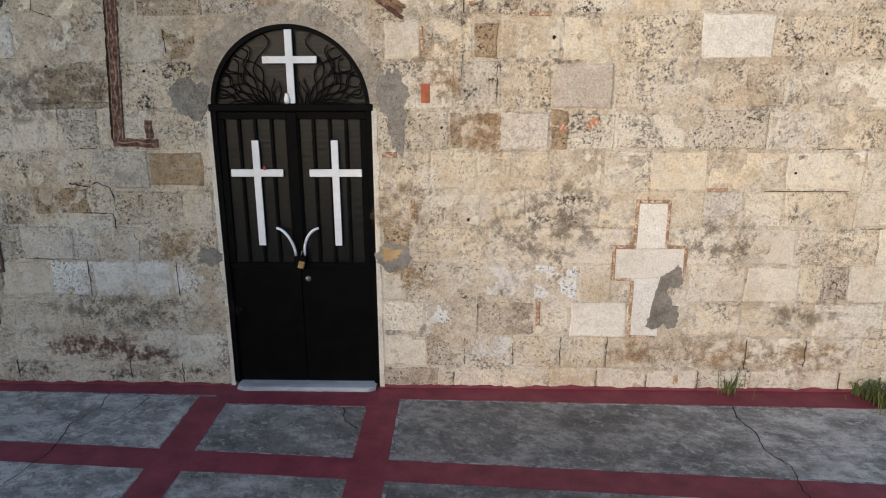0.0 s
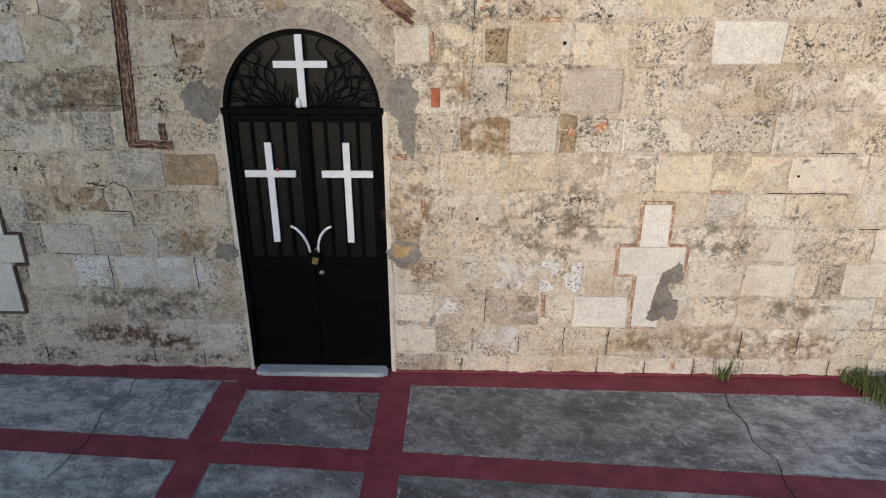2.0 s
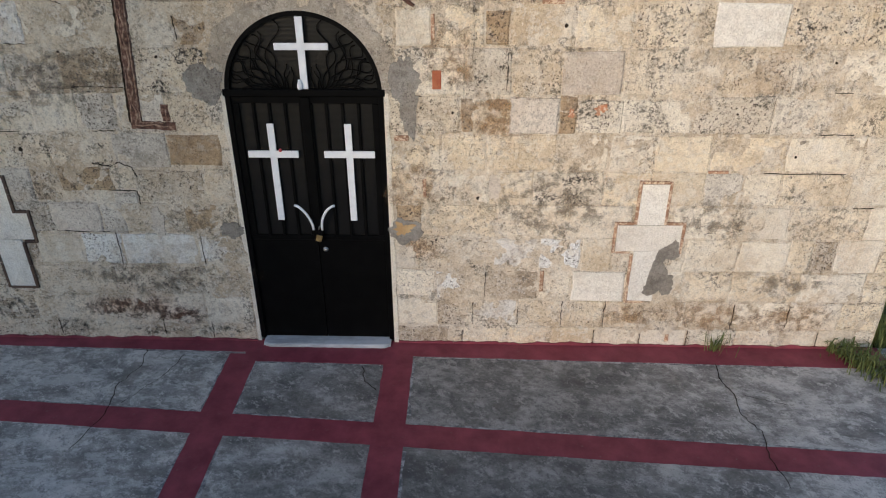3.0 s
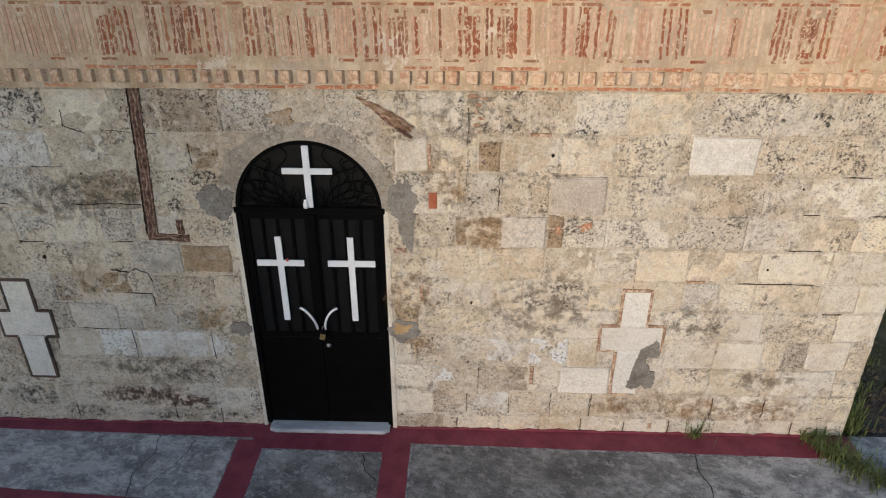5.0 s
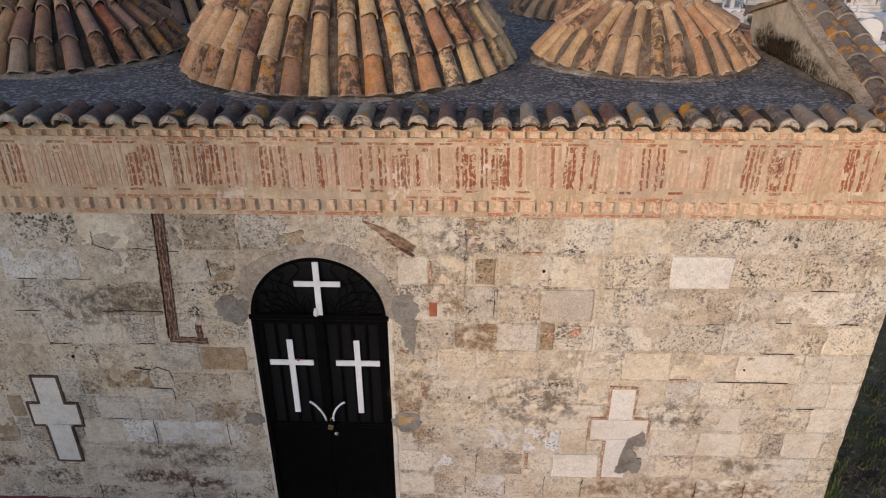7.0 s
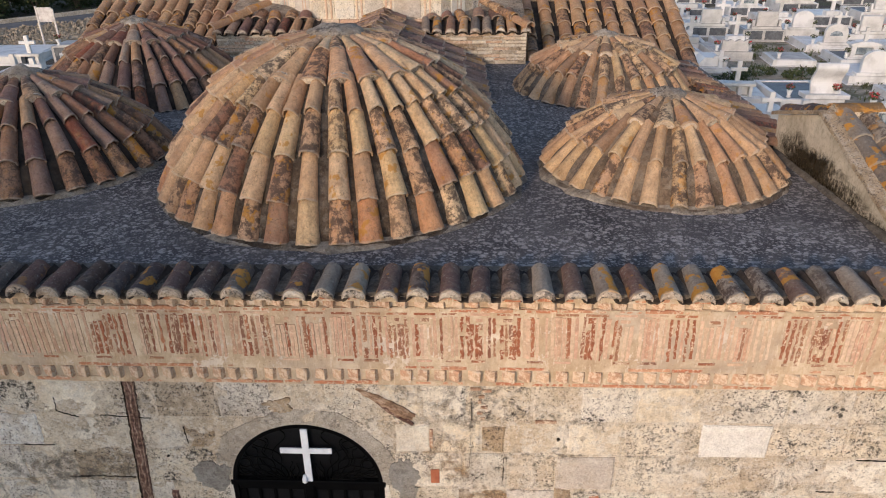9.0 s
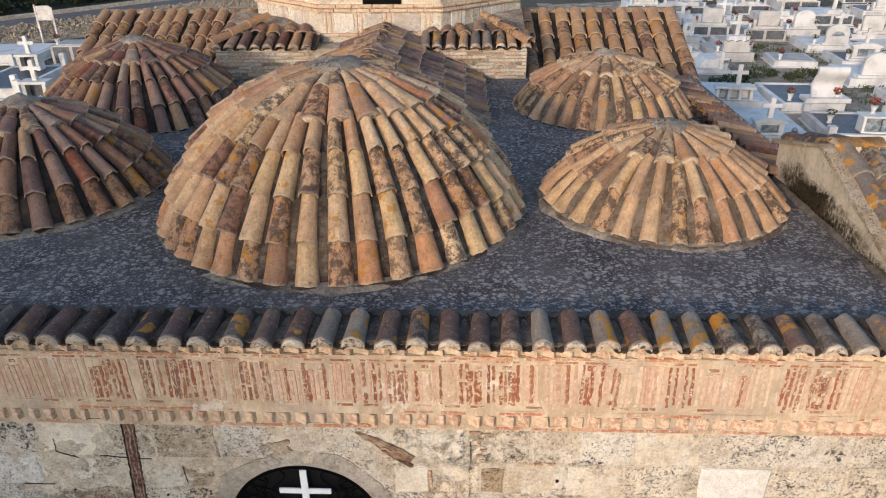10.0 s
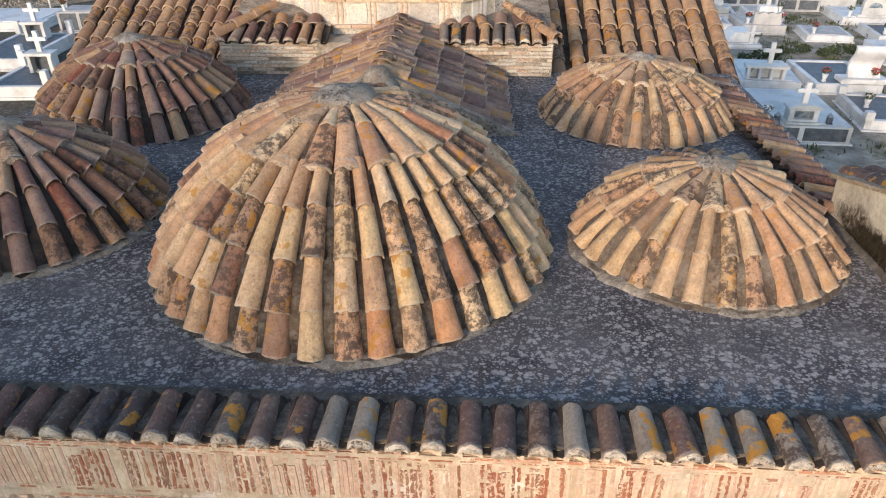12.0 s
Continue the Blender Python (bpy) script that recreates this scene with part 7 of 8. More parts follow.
blades("grass", [(r.uniform(7, 19), r.uniform(12, 34), -0.03, 26, 0.25) for _ in range(220)], 0.22, M_GRASS, "dry grass between the graves", "grass", "stuff", seed=5, lean=0.8, width=0.014)


def leaf_cloud(centres, count, size, seed):
    r = random.Random(seed)
    verts, faces = [], []
    for cx, cy, cz, rx, rz in centres:
        for _ in range(count):
            d = Vector((r.gauss(0, 1), r.gauss(0, 1), r.gauss(0, 1))).normalized() * r.uniform(0.55, 1.0)
            p = Vector((cx + d.x * rx, cy + d.y * rx, max(0.05, cz + d.z * rz)))
            a = Vector((r.gauss(0, 1), r.gauss(0, 1), r.gauss(0, 1))).normalized() * size * r.uniform(0.6, 1.3)
            b = a.cross(Vector((r.gauss(0, 1), r.gauss(0, 1), r.gauss(0, 1)))).normalized() * size * 0.5
            k = len(verts)
            verts += [p - a, p + b, p + a, p - b]
            faces.append((k, k + 1, k + 2, k + 3))
    return verts, faces


def shrub(x, y, h, w, seed):
    s = empty("shrub", pose(x, y, height(x, y)), "dark evergreen shrub beside the road", "shrub", "shrubs along the road")
    r = random.Random(seed)
    for i in range(4):
        a = r.uniform(0, 6.28)
        part("stem", tube([(0, 0, -0.1), (0.15 * w * math.cos(a), 0.15 * w * math.sin(a), h * 0.35), (0.35 * w * math.cos(a), 0.35 * w * math.sin(a), h * 0.7)], [0.07, 0.05, 0.02], 6), M_BARK, s, smooth=True)
    c = [(r.uniform(-0.45, 0.45) * w, r.uniform(-0.45, 0.45) * w, r.uniform(0.12, 0.85) * h, r.uniform(0.25, 0.4) * w, r.uniform(0.2, 0.3) * h) for _ in range(12)]
    v, f = leaf_cloud(c, 170, 0.11, seed)
    mesh_object("foliage", v, f, M_LEAF, s)


for i in range(22):
    shrub(-20.5 + 0.62 * (1.15 * i - 5) - 0.785 * (5.7 + 1.5 * (i % 2)), 30.6 + 0.785 * (1.15 * i - 5) + 0.62 * (5.7 + 1.5 * (i % 2)), r.uniform(2.6, 3.8), r.uniform(1.7, 2.4), 60 + i)


# ---- graves ----
def build_paths():
    xs, ys = [5.3 + i * 0.9 for i in range(44)], [7.0 + j * 1.0 for j in range(40)]
    verts = [(x, y, 0.004 + 0.012 * fuzz(x * 0.8, y * 0.8, 3)) for y in ys for x in xs]
    faces = [(j * 44 + i, j * 44 + i + 1, (j + 1) * 44 + i + 1, (j + 1) * 44 + i) for j in range(39) for i in range(43)]
    tagged(mesh_object("pavement_cemetery", verts, faces, M_PATH, smooth=True), "dusty grey paths between the graves", "path", kind="structure")


build_paths()

E1, E2 = Vector((0.9945, -0.105, 0)), Vector((0.105, 0.9945, 0))


def cross_part(name, parent, x, y, z, h, w, t, mat, label=""):
    o = [(-t, 0), (t, 0), (t, h * 0.52), (w, h * 0.52), (w, h * 0.52 + 2 * t), (t, h * 0.52 + 2 * t), (t, h), (-t, h), (-t, h * 0.52 + 2 * t), (-w, h * 0.52 + 2 * t), (-w, h * 0.52), (-t, h * 0.52)]
    ob = prism_part(name, [(x + a, z + b) for a, b in o], y - 0.05, y + 0.05, mat, parent, label)
    return ob


def flowers(grave, x, y, z, petals, seed):
    vase = part("vase", lathe([(0.05, 0), (0.07, 0.02), (0.045, 0.08), (0.075, 0.22), (0.085, 0.28), (0.07, 0.28)], 10), M_MARBLE, grave, "white marble flower vase", smooth=True)
    vase.matrix_basis = pose(x, y, z)
    v, f = leaf_cloud([(0, 0, 0.40, 0.13, 0.11)], 60, 0.045, seed)
    ob = mesh_object("greenery", v, f, M_LEAF, vase)
    v, f = leaf_cloud([(0, 0, 0.44, 0.13, 0.10)], 34, 0.04, seed + 1)
    mesh_object("blossom", v, f, petals, vase)


def grave(u, v, w, l, h, kind, slab, label, stone=None, turn=0.0, seed=1, at=None):
    """A family grave: kerb box, covering slab, and a headstone at the near end."""
    r = random.Random(seed)
    stone = stone or M_MARBLE
    p = at if at is not None else E1 * u + E2 * v
    g = empty("grave", Matrix.Translation((p.x, p.y, -0.05)) @ Matrix.Rotation(math.atan2(E1.y, E1.x) + radians(turn), 4, "Z") @ Matrix.Diagonal((1, 1, 0.76, 1)), label, "grave", "graves of the cemetery")
    t = 0.14
    part("plinth", boxes((-0.06, w + 0.06, -0.06, l + 0.06, 0, 0.12), bevel=0.01), stone, g)
    part("kerb_side", boxes((0, t, 0, l, 0.12, h), bevel=0.01), stone, g)
    part("kerb_side", boxes((w - t, w, 0, l, 0.12, h), bevel=0.01), stone, g)
    part("kerb_end", boxes((t, w - t, 0, t, 0.12, h), bevel=0.01), stone, g)
    part("kerb_end", boxes((t, w - t, l - t, l, 0.12, h), bevel=0.01), stone, g)
    part("cover_slab", boxes((t + 0.004, w - t - 0.004, t + 0.004, l - t - 0.004, h - 0.16 if slab is M_SLATE else h - 0.08, h - 0.05 if slab is M_SLATE else h + 0.03), bevel=0.01), slab, g)
    top = h + 0.01
    if h > 0.5 and kind != "arcade":
        part("front_panel", boxes((0.10, w / 2 - 0.06, -0.012, 0.02, 0.17, h - 0.06)), M_SLATE if slab is not M_SLATE else M_GREYSTONE, g, "dark stone panel")
        part("front_panel", boxes((w / 2 + 0.06, w - 0.10, -0.012, 0.02, 0.17, h - 0.06)), M_SLATE if slab is not M_SLATE else M_GREYSTONE, g, "dark stone panel")
    c = w * {"scroll": 0.72, "temple": 0.50, "arcade": 0.42}.get(kind, 0.55)
    if kind == "temple":
        k = 0.74 if w > 2.1 else 1.0
        at_x = lambda q: c + q * k
        at_z = lambda q: top + q * k
        part("headstone_foot", boxes((at_x(-0.52), at_x(0.52), 0.05, 0.46, top, at_z(0.10)), bevel=0.01), stone, g)
        part("headstone", boxes((at_x(-0.44), at_x(-0.28), 0.10, 0.42, at_z(0.10), at_z(0.62)), (at_x(0.28), at_x(0.44), 0.10, 0.42, at_z(0.10), at_z(0.62)), (at_x(-0.28), at_x(0.28), 0.26, 0.42, at_z(0.10), at_z(0.62)), (at_x(-0.28), at_x(0.28), 0.10, 0.26, at_z(0.10), at_z(0.20)), (at_x(-0.28), at_x(0.28), 0.10, 0.26, at_z(0.54), at_z(0.62)), bevel=0.008), stone, g)
        prism_part("pediment", [(at_x(-0.52), at_z(0.62)), (at_x(0.52), at_z(0.62)), (at_x(0.50), at_z(0.70)), (at_x(0.18), at_z(0.80)), (at_x(-0.18), at_z(0.80)), (at_x(-0.50), at_z(0.70))], 0.06, 0.46, stone, g)
        part("picture_pane", boxes((at_x(-0.275), at_x(0.275), 0.225, 0.245, at_z(0.21), at_z(0.53))), M_PHOTO, g, "framed pane in the niche")
        cross_part("cross", g, c, 0.27, at_z(0.80), 0.62, 0.22, 0.055, stone)
        if k < 1:
            for x in (w * 0.26, w * 0.78):
                lantern = part("lantern", boxes((-0.07, 0.07, -0.07, 0.07, 0, 0.03), (-0.055, 0.055, -0.055, 0.055, 0.03, 0.22), bevel=0.008), M_SLATE, g, "small dark grave lantern")
                part("lantern_cap", lathe([(0.085, 0.0), (0.06, 0.04), (0.02, 0.09), (0.012, 0.12)], 8), M_STEEL, lantern).matrix_basis = pose(0, 0, 0.22)
                lantern.matrix_basis = pose(x, 0.20, top)
    elif kind == "case":
        for x, y in ((0.07, 0.07), (w - 0.07, 0.07), (0.07, l - 0.07), (w - 0.07, l - 0.07)):
            part("corner_post", boxes((x - 0.10, x + 0.10, y - 0.10, y + 0.10, h, h + 0.26), bevel=0.015), stone, g)
        x0, x1 = w * 0.36, w * 0.36 + 0.86
        part("shrine_case", boxes((x0, x0 + 0.06, 0.16, 0.56, h, h + 0.52), (x1 - 0.06, x1, 0.16, 0.56, h, h + 0.52), (x0 + 0.06, x1 - 0.06, 0.50, 0.56, h, h + 0.52), (x0 - 0.04, x1 + 0.04, 0.12, 0.60, h + 0.52, h + 0.58), (x0 + 0.06, x1 - 0.06, 0.16, 0.50, h, h + 0.06), bevel=0.006), stone, g, "white glass-fronted shrine case")
        for a, b in ((x0 + 0.064, (x0 + x1) / 2 - 0.012), ((x0 + x1) / 2 + 0.012, x1 - 0.064)):
            part("glass_door", boxes((a, b, 0.19, 0.20, h + 0.064, h + 0.516)), M_PHOTO, g, "sliding glass door of the case")
        flowers(g, x0 + 0.25, 0.40, h + 0.58, M_ROSE, seed * 5)
        flowers(g, w * 0.14, l * 0.45, h, M_FLOWER, seed * 5 + 2)
    elif kind == "arcade":
        for i in range(4):
            x = c - 0.46 + i * 0.307
            part("pillar", boxes((x - 0.045, x + 0.045, 0.10, 0.36, top, top + 0.40), bevel=0.008), stone, g)
        part("back_panel", boxes((c - 0.46, c + 0.46, 0.34, 0.42, top, top + 0.40)), stone, g)
        part("lintel", boxes((c - 0.57, c + 0.57, 0.05, 0.46, top + 0.40, top + 0.52), bevel=0.015), stone, g)
        cross_part("cross", g, c + 0.1, 0.40, top + 0.52, 0.74, 0.23, 0.06, stone)
        part("oil_lamp", lathe([(0.04, 0), (0.05, 0.03), (0.03, 0.08), (0.045, 0.14), (0.02, 0.2)], 8), M_ROSE, g, "red glass oil lamp", smooth=True).matrix_basis = pose(c - 0.15, 0.2, top)
    elif kind == "scroll":
        pts = []
        for i in range(17):
            s = i / 16
            pts.append((0.22 + 0.16 * math.sin(s * 6.0 - 0.4) * (0.4 + s * 0.6), top + 0.16 + 1.15 * s))
        bm = bmesh.new()
        rows = [[bm.verts.new((x, y + q, z)) for x, q in ((c - 0.42, 0), (c + 0.42, 0), (c + 0.42, 0.09), (c - 0.42, 0.09))] for y, z in pts]
        for a, b in zip(rows, rows[1:]):
            for k in range(4):
                bm.faces.new((a[k], a[(k + 1) % 4], b[(k + 1) % 4], b[k]))
        bm.faces.new(rows[0]), bm.faces.new(rows[-1])
        part("headstone", bm, stone, g, "tall curling scroll of white marble", smooth=False)
        part("headstone_foot", boxes((c - 0.62, c + 0.62, 0.0, 0.55, top, top + 0.17), bevel=0.015), stone, g)
    elif kind in ("round", "arched"):
        k = 12
        o = [(c - 0.42, top), (c + 0.42, top)] + [(c + 0.42 * math.cos(math.pi * i / k), top + 0.62 + 0.42 * math.sin(math.pi * i / k)) for i in range(k + 1)]
        prism_part("headstone", o, 0.12, 0.30, stone, g, "round-headed marble headstone")
        part("headstone_foot", boxes((c - 0.56, c + 0.56, 0.03, 0.42, top, top + 0.12), bevel=0.01), stone, g)
        if kind == "arched":
            prism_part("niche", [(c + 0.24 * math.cos(math.pi * i / k), top + 0.45 + 0.24 * math.sin(math.pi * i / k)) for i in range(k + 1)], 0.105, 0.13, M_PHOTO, g, "dark arched niche")
            cross_part("cross", g, c, 0.21, top + 1.03, 0.6, 0.22, 0.055, stone)
    elif kind == "wavy":
        o = [(c - 0.46, top), (c + 0.46, top)] + [(c + 0.46 - 0.92 * i / 14, top + 0.46 + 0.10 * abs(math.sin(i / 14 * 3 * math.pi + math.pi / 2))) for i in range(15)]
        prism_part("headstone", o, 0.08, 0.24, stone, g, "wide headstone with a scalloped top")
    elif kind == "prism":
        verts, faces = prism([(0.1, top), (w - 0.1, top), (w * 0.72, top + 0.42), (w * 0.28, top + 0.42)], 0.3, l - 0.3)
        mesh_object("ridged_cover", verts, faces, stone, g)
        cross_part("cross", g, w - 0.35, 0.15, top, 0.8, 0.25, 0.06, stone)
    elif kind == "block":
        part("headstone_foot", boxes((c - 0.62, c + 0.62, 0.03, 0.5, top, top + 0.16), bevel=0.01), stone, g)
        part("headstone", boxes((c - 0.42, c + 0.42, 0.12, 0.36, top + 0.16, top + 0.95), bevel=0.02), stone, g, "plain square marble headstone")
        part("side_post", boxes((c - 0.60, c - 0.48, 0.12, 0.30, top + 0.16, top + 0.50), bevel=0.01), stone, g)
        part("side_post", boxes((c + 0.48, c + 0.60, 0.12, 0.30, top + 0.16, top + 0.50), bevel=0.01), stone, g)
    elif kind == "cross":
        part("headstone_foot", boxes((c - 0.34, c + 0.34, 0.06, 0.50, top, top + 0.30), bevel=0.02), stone, g)
        cross_part("cross", g, c, 0.28, top + 0.30, 1.05, 0.34, 0.08, stone)
    elif kind == "posts":
        for x, y in ((0.07, 0.07), (w - 0.07, 0.07), (0.07, l - 0.07), (w - 0.07, l - 0.07)):
            part("corner_post", boxes((x - 0.09, x + 0.09, y - 0.09, y + 0.09, h, h + 0.55), bevel=0.012), stone, g)
        part("box_shrine", boxes((c - 0.34, c + 0.34, l - 0.62, l - 0.5, h, h + 0.62), (c - 0.34, c - 0.24, l - 0.9, l - 0.62, h, h + 0.62), (c + 0.24, c + 0.34, l - 0.9, l - 0.62, h, h + 0.62), (c - 0.40, c + 0.40, l - 0.95, l - 0.46, h + 0.62, h + 0.72)), stone, g)
        # Slate-dark sheet on the back wall, painting the niche's inner shade.
        part("shrine_niche", boxes((c - 0.235, c + 0.235, l - 0.66, l - 0.63, h + 0.01, h + 0.61)), M_SLATE, g, "dark panel for the shade in the open niche")
        cross_part("cross", g, c, l - 0.7, h + 0.72, 0.75, 0.26, 0.065, stone)
    if r.random() < 0.75:
        flowers(g, w * 0.12 + 0.05, 0.22, top, M_FLOWER if r.random() < 0.6 else M_ROSE, seed * 7)
    if r.random() < 0.5:
        flowers(g, w * 0.90 - 0.03, 0.22, top, M_FLOWER if r.random() < 0.6 else M_ROSE, seed * 7 + 3)
    return g


WHITE_GRAVE = "white marble family grave with headstone and vases"
DARK_GRAVE = "white marble grave with a dark slate cover"
GREY_GRAVE = "weathered grey stone grave with a low kerb"
GRAVES_NEAR = [
    (8.05, 13.10, 2.20, 2.8, 0.62, "temple", M_MARBLE, "large white marble tomb with pedimented shrine and cross", M_MARBLE),
    (9.01, 16.97, 1.63, 2.3, 0.47, "arcade", M_MARBLE, "white marble tomb with arcaded shrine and cross", M_MARBLE),
    (11.01, 16.75, 1.76, 2.5, 0.44, "scroll", M_SLATE, "white marble grave with slate cover and scroll headstone", M_MARBLE),
    (11.0, 13.9, 2.2, 2.2, 0.42, "case", M_SLATE, "low white marble grave with a glass-fronted shrine case", M_MARBLE),
    (14.41, 19.71, 1.4, 2.2, 0.44, "round", M_MARBLE, WHITE_GRAVE, M_MARBLE),
    (10.04, 21.6, 1.2, 1.6, 0.26, "prism", M_MARBLE, "white marble grave with a ridged cover", M_MARBLE),
    (11.24, 23.68, 1.54, 2.0, 0.50, "wavy", M_GREYSTONE, "grey grave with a scalloped white headstone", M_GREYSTONE),
    (10.30, 26.01, 1.50, 2.2, 0.40, "cross", M_SLATE, DARK_GRAVE, M_MARBLE),
    (13.17, 22.67, 1.50, 1.6, 0.36, "none", M_GREYSTONE, GREY_GRAVE, M_MARBLE),
    (15.52, 25.31, 1.97, 2.2, 0.42, "arched", M_MARBLE, WHITE_GRAVE, M_MARBLE),
]
GRAVES_MIDDLE = [
    (14.4, 16.3, 2.1, 2.4, 0.40, "none", M_GREYSTONE, GREY_GRAVE, M_MARBLE),
    (17.2, 16.6, 1.9, 2.5, 0.60, "block", M_MARBLE, WHITE_GRAVE, M_MARBLE),
    (13.9, 27.81, 1.75, 2.2, 0.70, "block", M_MARBLE, WHITE_GRAVE, M_GREYSTONE),
    (11.93, 28.97, 1.70, 2.2, 0.65, "block", M_MARBLE, WHITE_GRAVE, M_MARBLE),
    (10.1, 30.6, 1.9, 2.4, 0.60, "arched", M_MARBLE, WHITE_GRAVE, M_MARBLE),
    (18.4, 31.6, 2.0, 2.6, 0.70, "cross", M_MARBLE, WHITE_GRAVE, M_MARBLE),
    (21.0, 28.6, 2.0, 2.6, 0.70, "temple", M_MARBLE, WHITE_GRAVE, M_MARBLE),
    (18.0, 23.4, 1.9, 2.5, 0.60, "cross", M_MARBLE, WHITE_GRAVE, M_MARBLE),
    (20.6, 23.8, 1.9, 2.5, 0.60, "temple", M_SLATE, DARK_GRAVE, M_MARBLE),
    (18.3, 19.8, 1.9, 2.4, 0.60, "cross", M_MARBLE, WHITE_GRAVE, M_MARBLE),
    (21.8, 33.4, 1.9, 2.5, 0.60, "block", M_SLATE, DARK_GRAVE, M_MARBLE),
]
GRAVES_FAR = [
    (12.8, 35.2, 1.9, 2.4, 0.60, "cross", M_GREYSTONE, GREY_GRAVE, M_MARBLE),
    (15.8, 35.0, 2.0, 2.6, 0.70, "temple", M_MARBLE, WHITE_GRAVE, M_MARBLE),
    (19.0, 36.4, 2.0, 2.6, 0.70, "block", M_MARBLE, WHITE_GRAVE, M_MARBLE),
    (23.6, 39.0, 2.2, 2.6, 0.80, "arched", M_MARBLE, WHITE_GRAVE, M_MARBLE),
    (14.6, 40.4, 2.0, 2.6, 0.70, "block", M_MARBLE, WHITE_GRAVE, M_MARBLE),
    (18.6, 41.2, 2.0, 2.6, 0.70, "cross", M_MARBLE, WHITE_GRAVE, M_MARBLE),
    (24.6, 33.2, 2.0, 2.6, 0.70, "cross", M_MARBLE, WHITE_GRAVE, M_MARBLE),
    (27.2, 43.5, 2.0, 2.6, 0.70, "block", M_MARBLE, WHITE_GRAVE, M_MARBLE),
    (22.0, 44.5, 2.0, 2.6, 0.70, "temple", M_MARBLE, WHITE_GRAVE, M_MARBLE),
    (10.6, 36.0, 1.9, 2.4, 0.60, "block", M_MARBLE, WHITE_GRAVE, M_MARBLE),
]
for i, (x, y, w, l, h, kind, slab, lab, st) in enumerate(GRAVES_NEAR + GRAVES_MIDDLE + GRAVES_FAR):
    grave(0, 0, w, l, h, kind, slab, lab, st, turn=random.Random(i).uniform(-3, 3), seed=100 + i, at=Vector((x, y, 0)))
for i, (x, y, h) in enumerate(((11.9, 20.9, 0.42), (13.4, 20.8, 0.40), (10.7, 20.2, 0.35), (15.0, 28.6, 0.5), (17.0, 29.6, 0.6), (20.0, 26.6, 0.5), (11.5, 29.4, 0.5), (19.6, 34.6, 0.6))):
    bush = empty("low_bush", pose(x, y, 0), "low dark green bush between the graves", "bush", "bushes between the graves")
    part("stem", tube([(0, 0, -0.05), (0.03, 0.02, h * 0.4), (0.0, 0.05, h * 0.8)], [0.03, 0.02, 0.01], 5), M_BARK, bush)
    v, f = leaf_cloud([(0, 0, h * 0.5, h * 0.8, h * 0.45), (0.5, 0.1, h * 0.4, h * 0.6, h * 0.35), (-0.5, -0.1, h * 0.35, h * 0.7, h * 0.3)], 120, 0.06, 400 + i)
    mesh_object("foliage", v, f, M_LEAF, bush)
for i, (x, y, w, l, h, kind, slab) in enumerate((
    (13.6, 14.0, 1.7, 2.2, 0.40, "round", M_MARBLE), (15.7, 13.6, 1.7, 2.2, 0.45, "temple", M_SLATE), (17.8, 13.4, 1.7, 2.2, 0.45, "cross", M_MARBLE),
    (8.0, 17.2, 0.9, 0.7, 0.30, "none", M_MARBLE), (9.4, 24.3, 1.7, 1.5, 0.36, "cross", M_GREYSTONE), (17.0, 25.6, 1.6, 1.5, 0.36, "none", M_SLATE), (20.2, 20.2, 1.7, 2.2, 0.5, "arched", M_MARBLE), (19.8, 16.6, 1.8, 2.3, 0.5, "temple", M_MARBLE), (16.4, 32.4, 1.8, 2.0, 0.5, "cross", M_MARBLE), (11.6, 33.2, 1.7, 1.6, 0.45, "temple", M_MARBLE),
    (15.4, 22.3, 1.5, 2.1, 0.45, "temple", M_SLATE), (12.2, 26.0, 1.4, 1.5, 0.45, "cross", M_GREYSTONE), (15.9, 28.6, 1.6, 2.0, 0.5, "round", M_MARBLE), (18.2, 27.4, 1.6, 2.0, 0.5, "block", M_SLATE), (13.2, 31.2, 1.7, 2.0, 0.5, "cross", M_MARBLE), (16.6, 38.2, 1.8, 2.0, 0.6, "temple", M_MARBLE))):
    grave(0, 0, w, l, h, kind, slab, "low white marble grave with a narrow kerb" if kind == "none" else WHITE_GRAVE, M_MARBLE, turn=random.Random(i + 50).uniform(-4, 4), seed=300 + i, at=Vector((x, y, 0)))
for i, (x, y, w, l, h, kind, slab, turn) in enumerate((
    (-14.7, 18.3, 1.9, 3.4, 0.50, "posts", M_SLATE, 8), (-12.4, 15.6, 1.8, 2.2, 0.50, "posts", M_SLATE, 8), (-18.4, 23.4, 3.3, 2.6, 0.45, "none", M_MARBLE, 8), (-14.2, 23.2, 1.5, 1.3, 1.0, "none", M_GREYSTONE, 8),
    (-17.6, 18.2, 2.0, 2.6, 0.55, "cross", M_MARBLE, 8), (-11.0, 18.4, 1.6, 1.8, 0.5, "temple", M_MARBLE, 5), (-12.2, 21.2, 2.0, 1.6, 0.75, "cross", M_MARBLE, 8), (-16.4, 15.2, 1.8, 2.2, 0.5, "posts", M_SLATE, 6), (-20.2, 20.4, 1.8, 2.2, 0.5, "posts", M_MARBLE, 6), (-19.6, 16.2, 1.8, 2.2, 0.5, "cross", M_MARBLE, 6))):
    grave(0, 0, w, l, h, kind, slab, "white marble grave with corner posts" if kind == "posts" else WHITE_GRAVE, M_MARBLE if i != 3 else M_GREYSTONE, turn=turn, seed=200 + i, at=Vector((x, y, 0)))


# ---- road, rubble bank, sign ----
ROAD = Matrix.Translation((-20.5, 30.6, 0)) @ Matrix.Rotation(math.atan2(0.785, 0.62), 4, "Z")


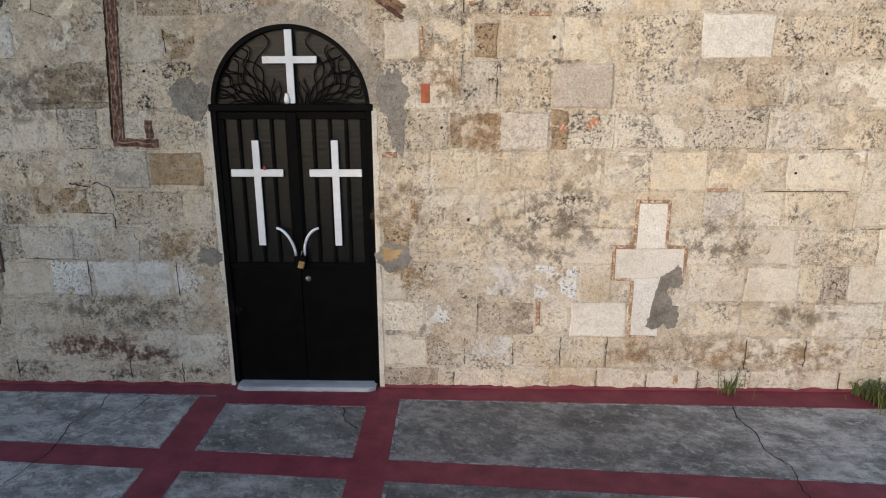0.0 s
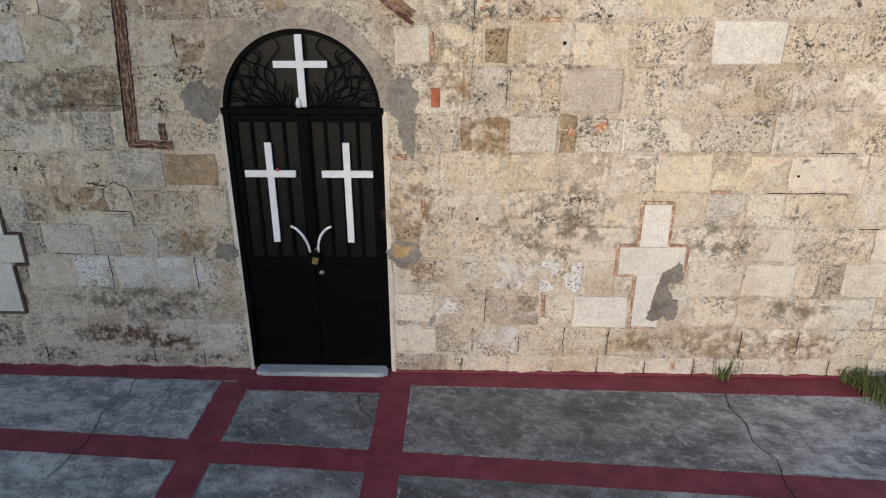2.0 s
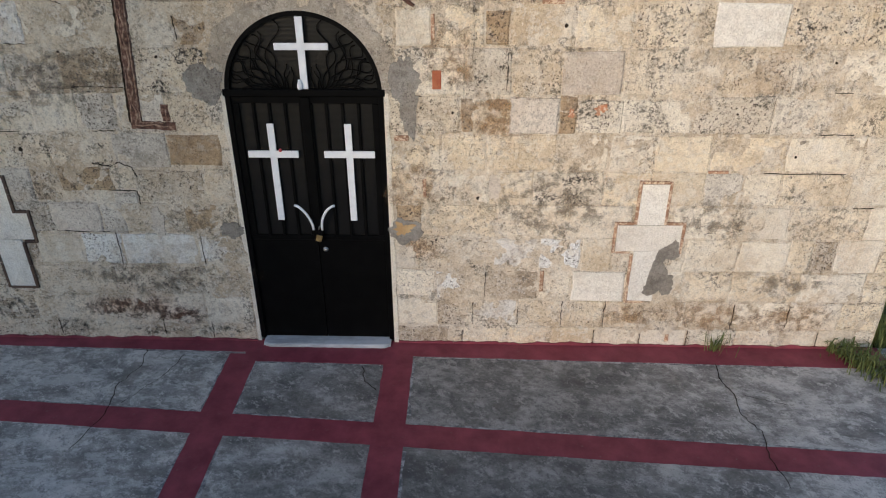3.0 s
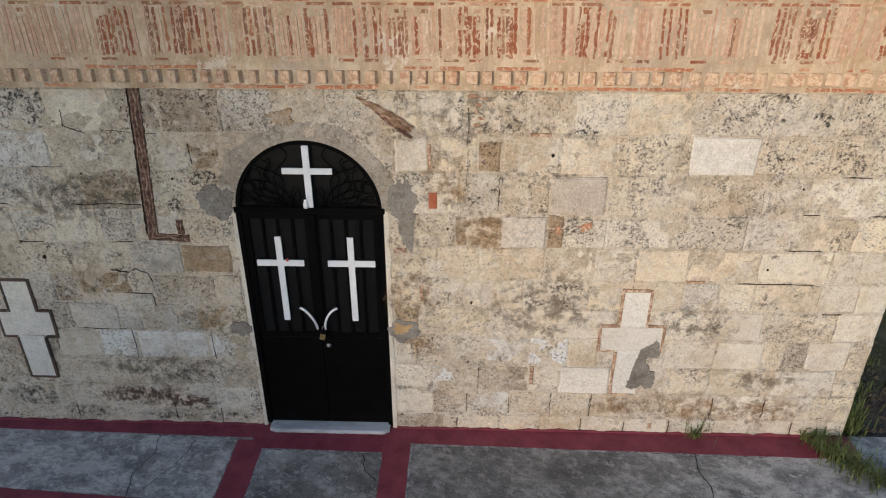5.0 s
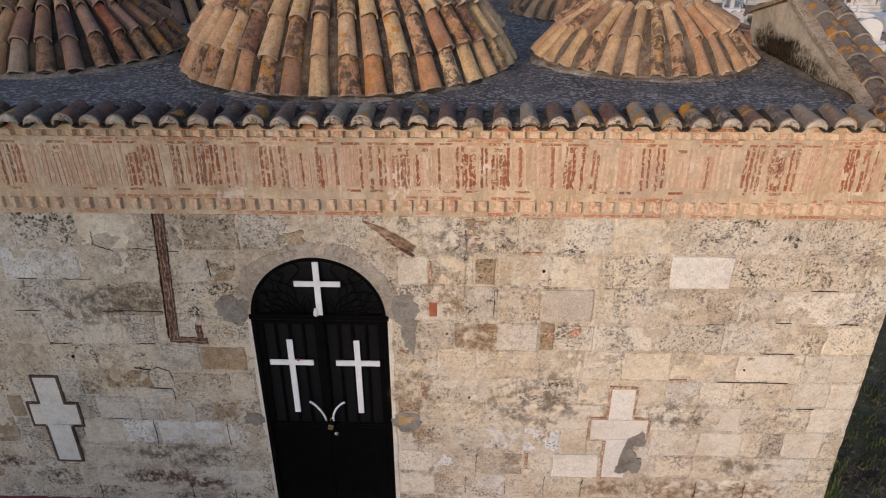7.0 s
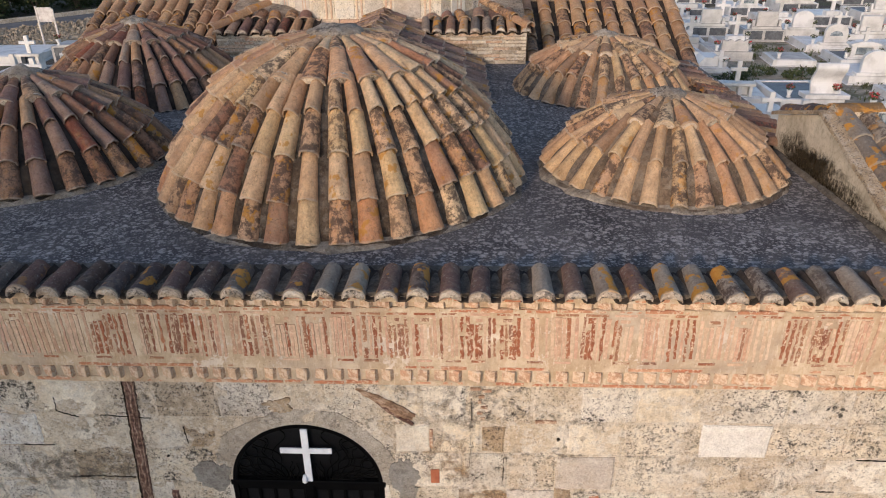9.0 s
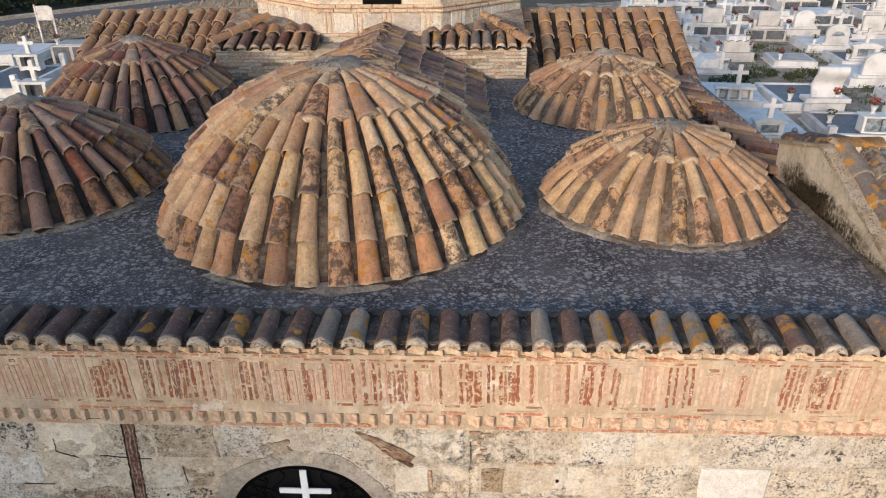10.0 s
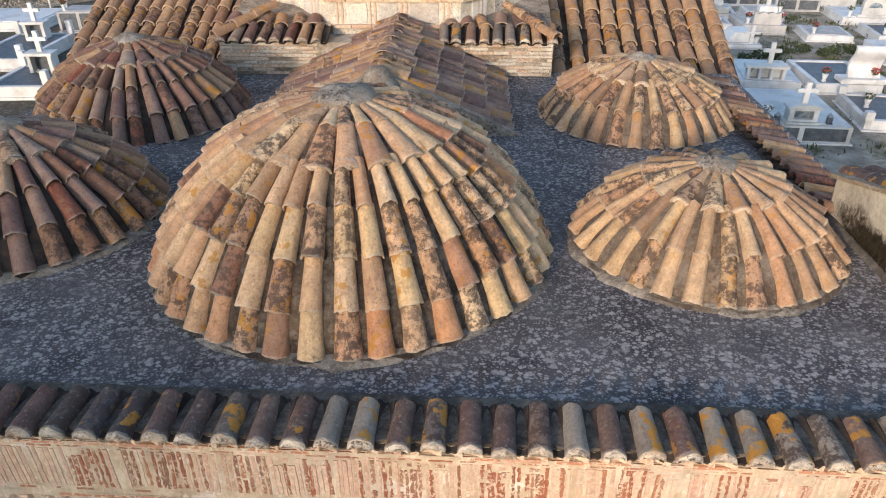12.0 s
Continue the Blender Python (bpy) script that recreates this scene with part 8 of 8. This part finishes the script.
def build_road():
    """The lane that leaves the cemetery at a slant, its kerb, and the rubble bank on its near side."""
    road = part("road", boxes((-30, 40, -0.1, 3.1, -0.25, 0.05)), M_ASPHALT)
    road.matrix_basis = ROAD.copy()
    tagged(road, "pale worn asphalt road behind the cemetery", "road", kind="structure")
    kerb = part("kerb", boxes((-30, 40, 3.1, 3.4, -0.2, 0.24), bevel=0.02), STONE["tan"])
    kerb.matrix_basis = ROAD.copy()
    tagged(kerb, "pale concrete kerb of the road", "kerb", kind="structure")
    r = random.Random(77)
    bank = part("wall_rubble", boxes((-4.0, 22, -4.4, -0.12, -0.2, 0.06)), M_RUBBLE)
    bank.matrix_basis = ROAD.copy()
    tagged(bank, "low bank of grey rubble stones below the road", "rubble bank", kind="structure")
    verts, faces = [], []
    for _ in range(4200):
        x, y = r.uniform(-3.9, 16), r.uniform(-4.4, -0.2)
        z = 0.02 + (y + 4.4) * 0.05 + r.uniform(-0.04, 0.04)
        s = r.uniform(0.03, 0.085)
        k = len(verts)
        turn = Matrix.Rotation(r.uniform(0, 6.28), 3, Vector((r.gauss(0, 1), r.gauss(0, 1), r.gauss(0, 1))).normalized())
        for a in (-1, 1):
            for b in (-1, 1):
                for c in (-1, 1):
                    verts.append(Vector((x, y, z)) + turn @ Vector((a * s * r.uniform(0.6, 1), b * s * r.uniform(0.5, 0.9), c * s * r.uniform(0.4, 0.8))))
        faces += [tuple(k + q for q in f) for f in ((0, 1, 3, 2), (4, 6, 7, 5), (0, 4, 5, 1), (2, 3, 7, 6), (0, 2, 6, 4), (1, 5, 7, 3))]
    tagged(mesh_object("rubble", verts, faces, M_RUBBLE, bank), kind="stuff")
    sign = empty("notice_board", pose(-16.3, 27.2, 0, 0, 0, 12), "pale weathered board on two posts by the road", "sign")
    for x in (-0.31, 0.31):
        part("post", boxes((x - 0.035, x + 0.035, -0.035, 0.035, -0.1, 1.66 if x < 0 else 1.54), bevel=0.01), M_BOARD, sign)
    part("board", boxes((-0.27, 0.27, -0.02, 0.02, 1.02, 1.60), bevel=0.005), M_BOARD, sign)


build_road()


# ---- the roof and the burial ground stand slightly askew to the front wall ----
def set_askew(names, centre, shift, scale, turn, where=None):
    """Turn and shift whole things about a centre on their support."""
    m = Matrix.Translation((centre[0] + shift[0], centre[1] + shift[1], centre[2])) @ Matrix.Rotation(radians(turn), 4, "Z") @ Matrix.Scale(scale, 4) @ Matrix.Translation((-centre[0], -centre[1], -centre[2]))
    for ob in list(bpy.context.scene.objects):
        if ob.parent is None and (ob.name if ob.name in names else ob.name.split(".")[0] + ".*") in names and (where is None or where(ob)):
            ob.matrix_basis = m @ ob.matrix_basis


set_askew(["tiled_dome"], (0.06, 2.125, 3.6), (-0.012, -0.057), 1.009, 1.5)
set_askew(["tiled_dome.001"], (2.81, 2.23, 3.6), (-0.029, 0.0), 1.003, 1.2)
set_askew(["tiled_dome.002"], (2.87, 5.125, 3.6), (-0.094, 0.082), 1.022, 1.1)
set_askew(["tiled_dome.003"], (-2.75, 2.51, 3.6), (-0.038, -0.108), 1.019, 1.8)
set_askew(["tiled_dome.004"], (-2.815, 5.085, 3.6), (-0.158, -0.012), 1.03, 1.7)
set_askew(["roof_transept_right", "wall_transept", "roof_back", "trim_ridge"], (3.43, 7.525, 3.8), (-0.138, 0.225), 1.035, 0.8)
set_askew(["roof_transept_left", "wall_transept.001", "roof_back.001", "trim_ridge.001"], (-3.5, 7.525, 3.8), (-0.307, 0.15), 1.05, 1.5)
set_askew(["roof_arm_left", "roof_arm_right", "trim_verge", "wall_arm", "trim_arm_ridge"], (0.0, 5.65, 3.7), (-0.133, 0.065), 1.031, 1.3)
set_askew(["wall_drum_base", "trim_eave_base_left", "trim_eave_base_right", "roof_corner.*", "trim_corner_tiles.*", "trim_hip", "wall_drum"], (-0.1, 7.15, 4.0), (-0.194, 0.178), 1.031, 0.7)
set_askew(["wall_gablet", "trim_gablet_tiles"], (4.175, 1.56, 3.6), (-0.033, 0.02), 1.007, 0.94)
set_askew(["trim_eave_side"], (4.17, 4.45, 3.6), (-0.081, 0.084), 1.03, 0.93)
set_askew(["grave.*", "low_bush.*", "grass.001"], (13.0, 21.5, 0.0), (-0.333, 1.032), 1.055, 0.6, lambda ob: ob.matrix_basis.translation.x > 0 or ob.name == "grass.001")
set_askew(["grave.*", "wall_rubble", "notice_board", "kerb", "road", "shrub.*"], (-17.5, 25.0, 0.0), (-1.69, 0.924), 1.08, 1.97, lambda ob: ob.matrix_basis.translation.x <= 0)
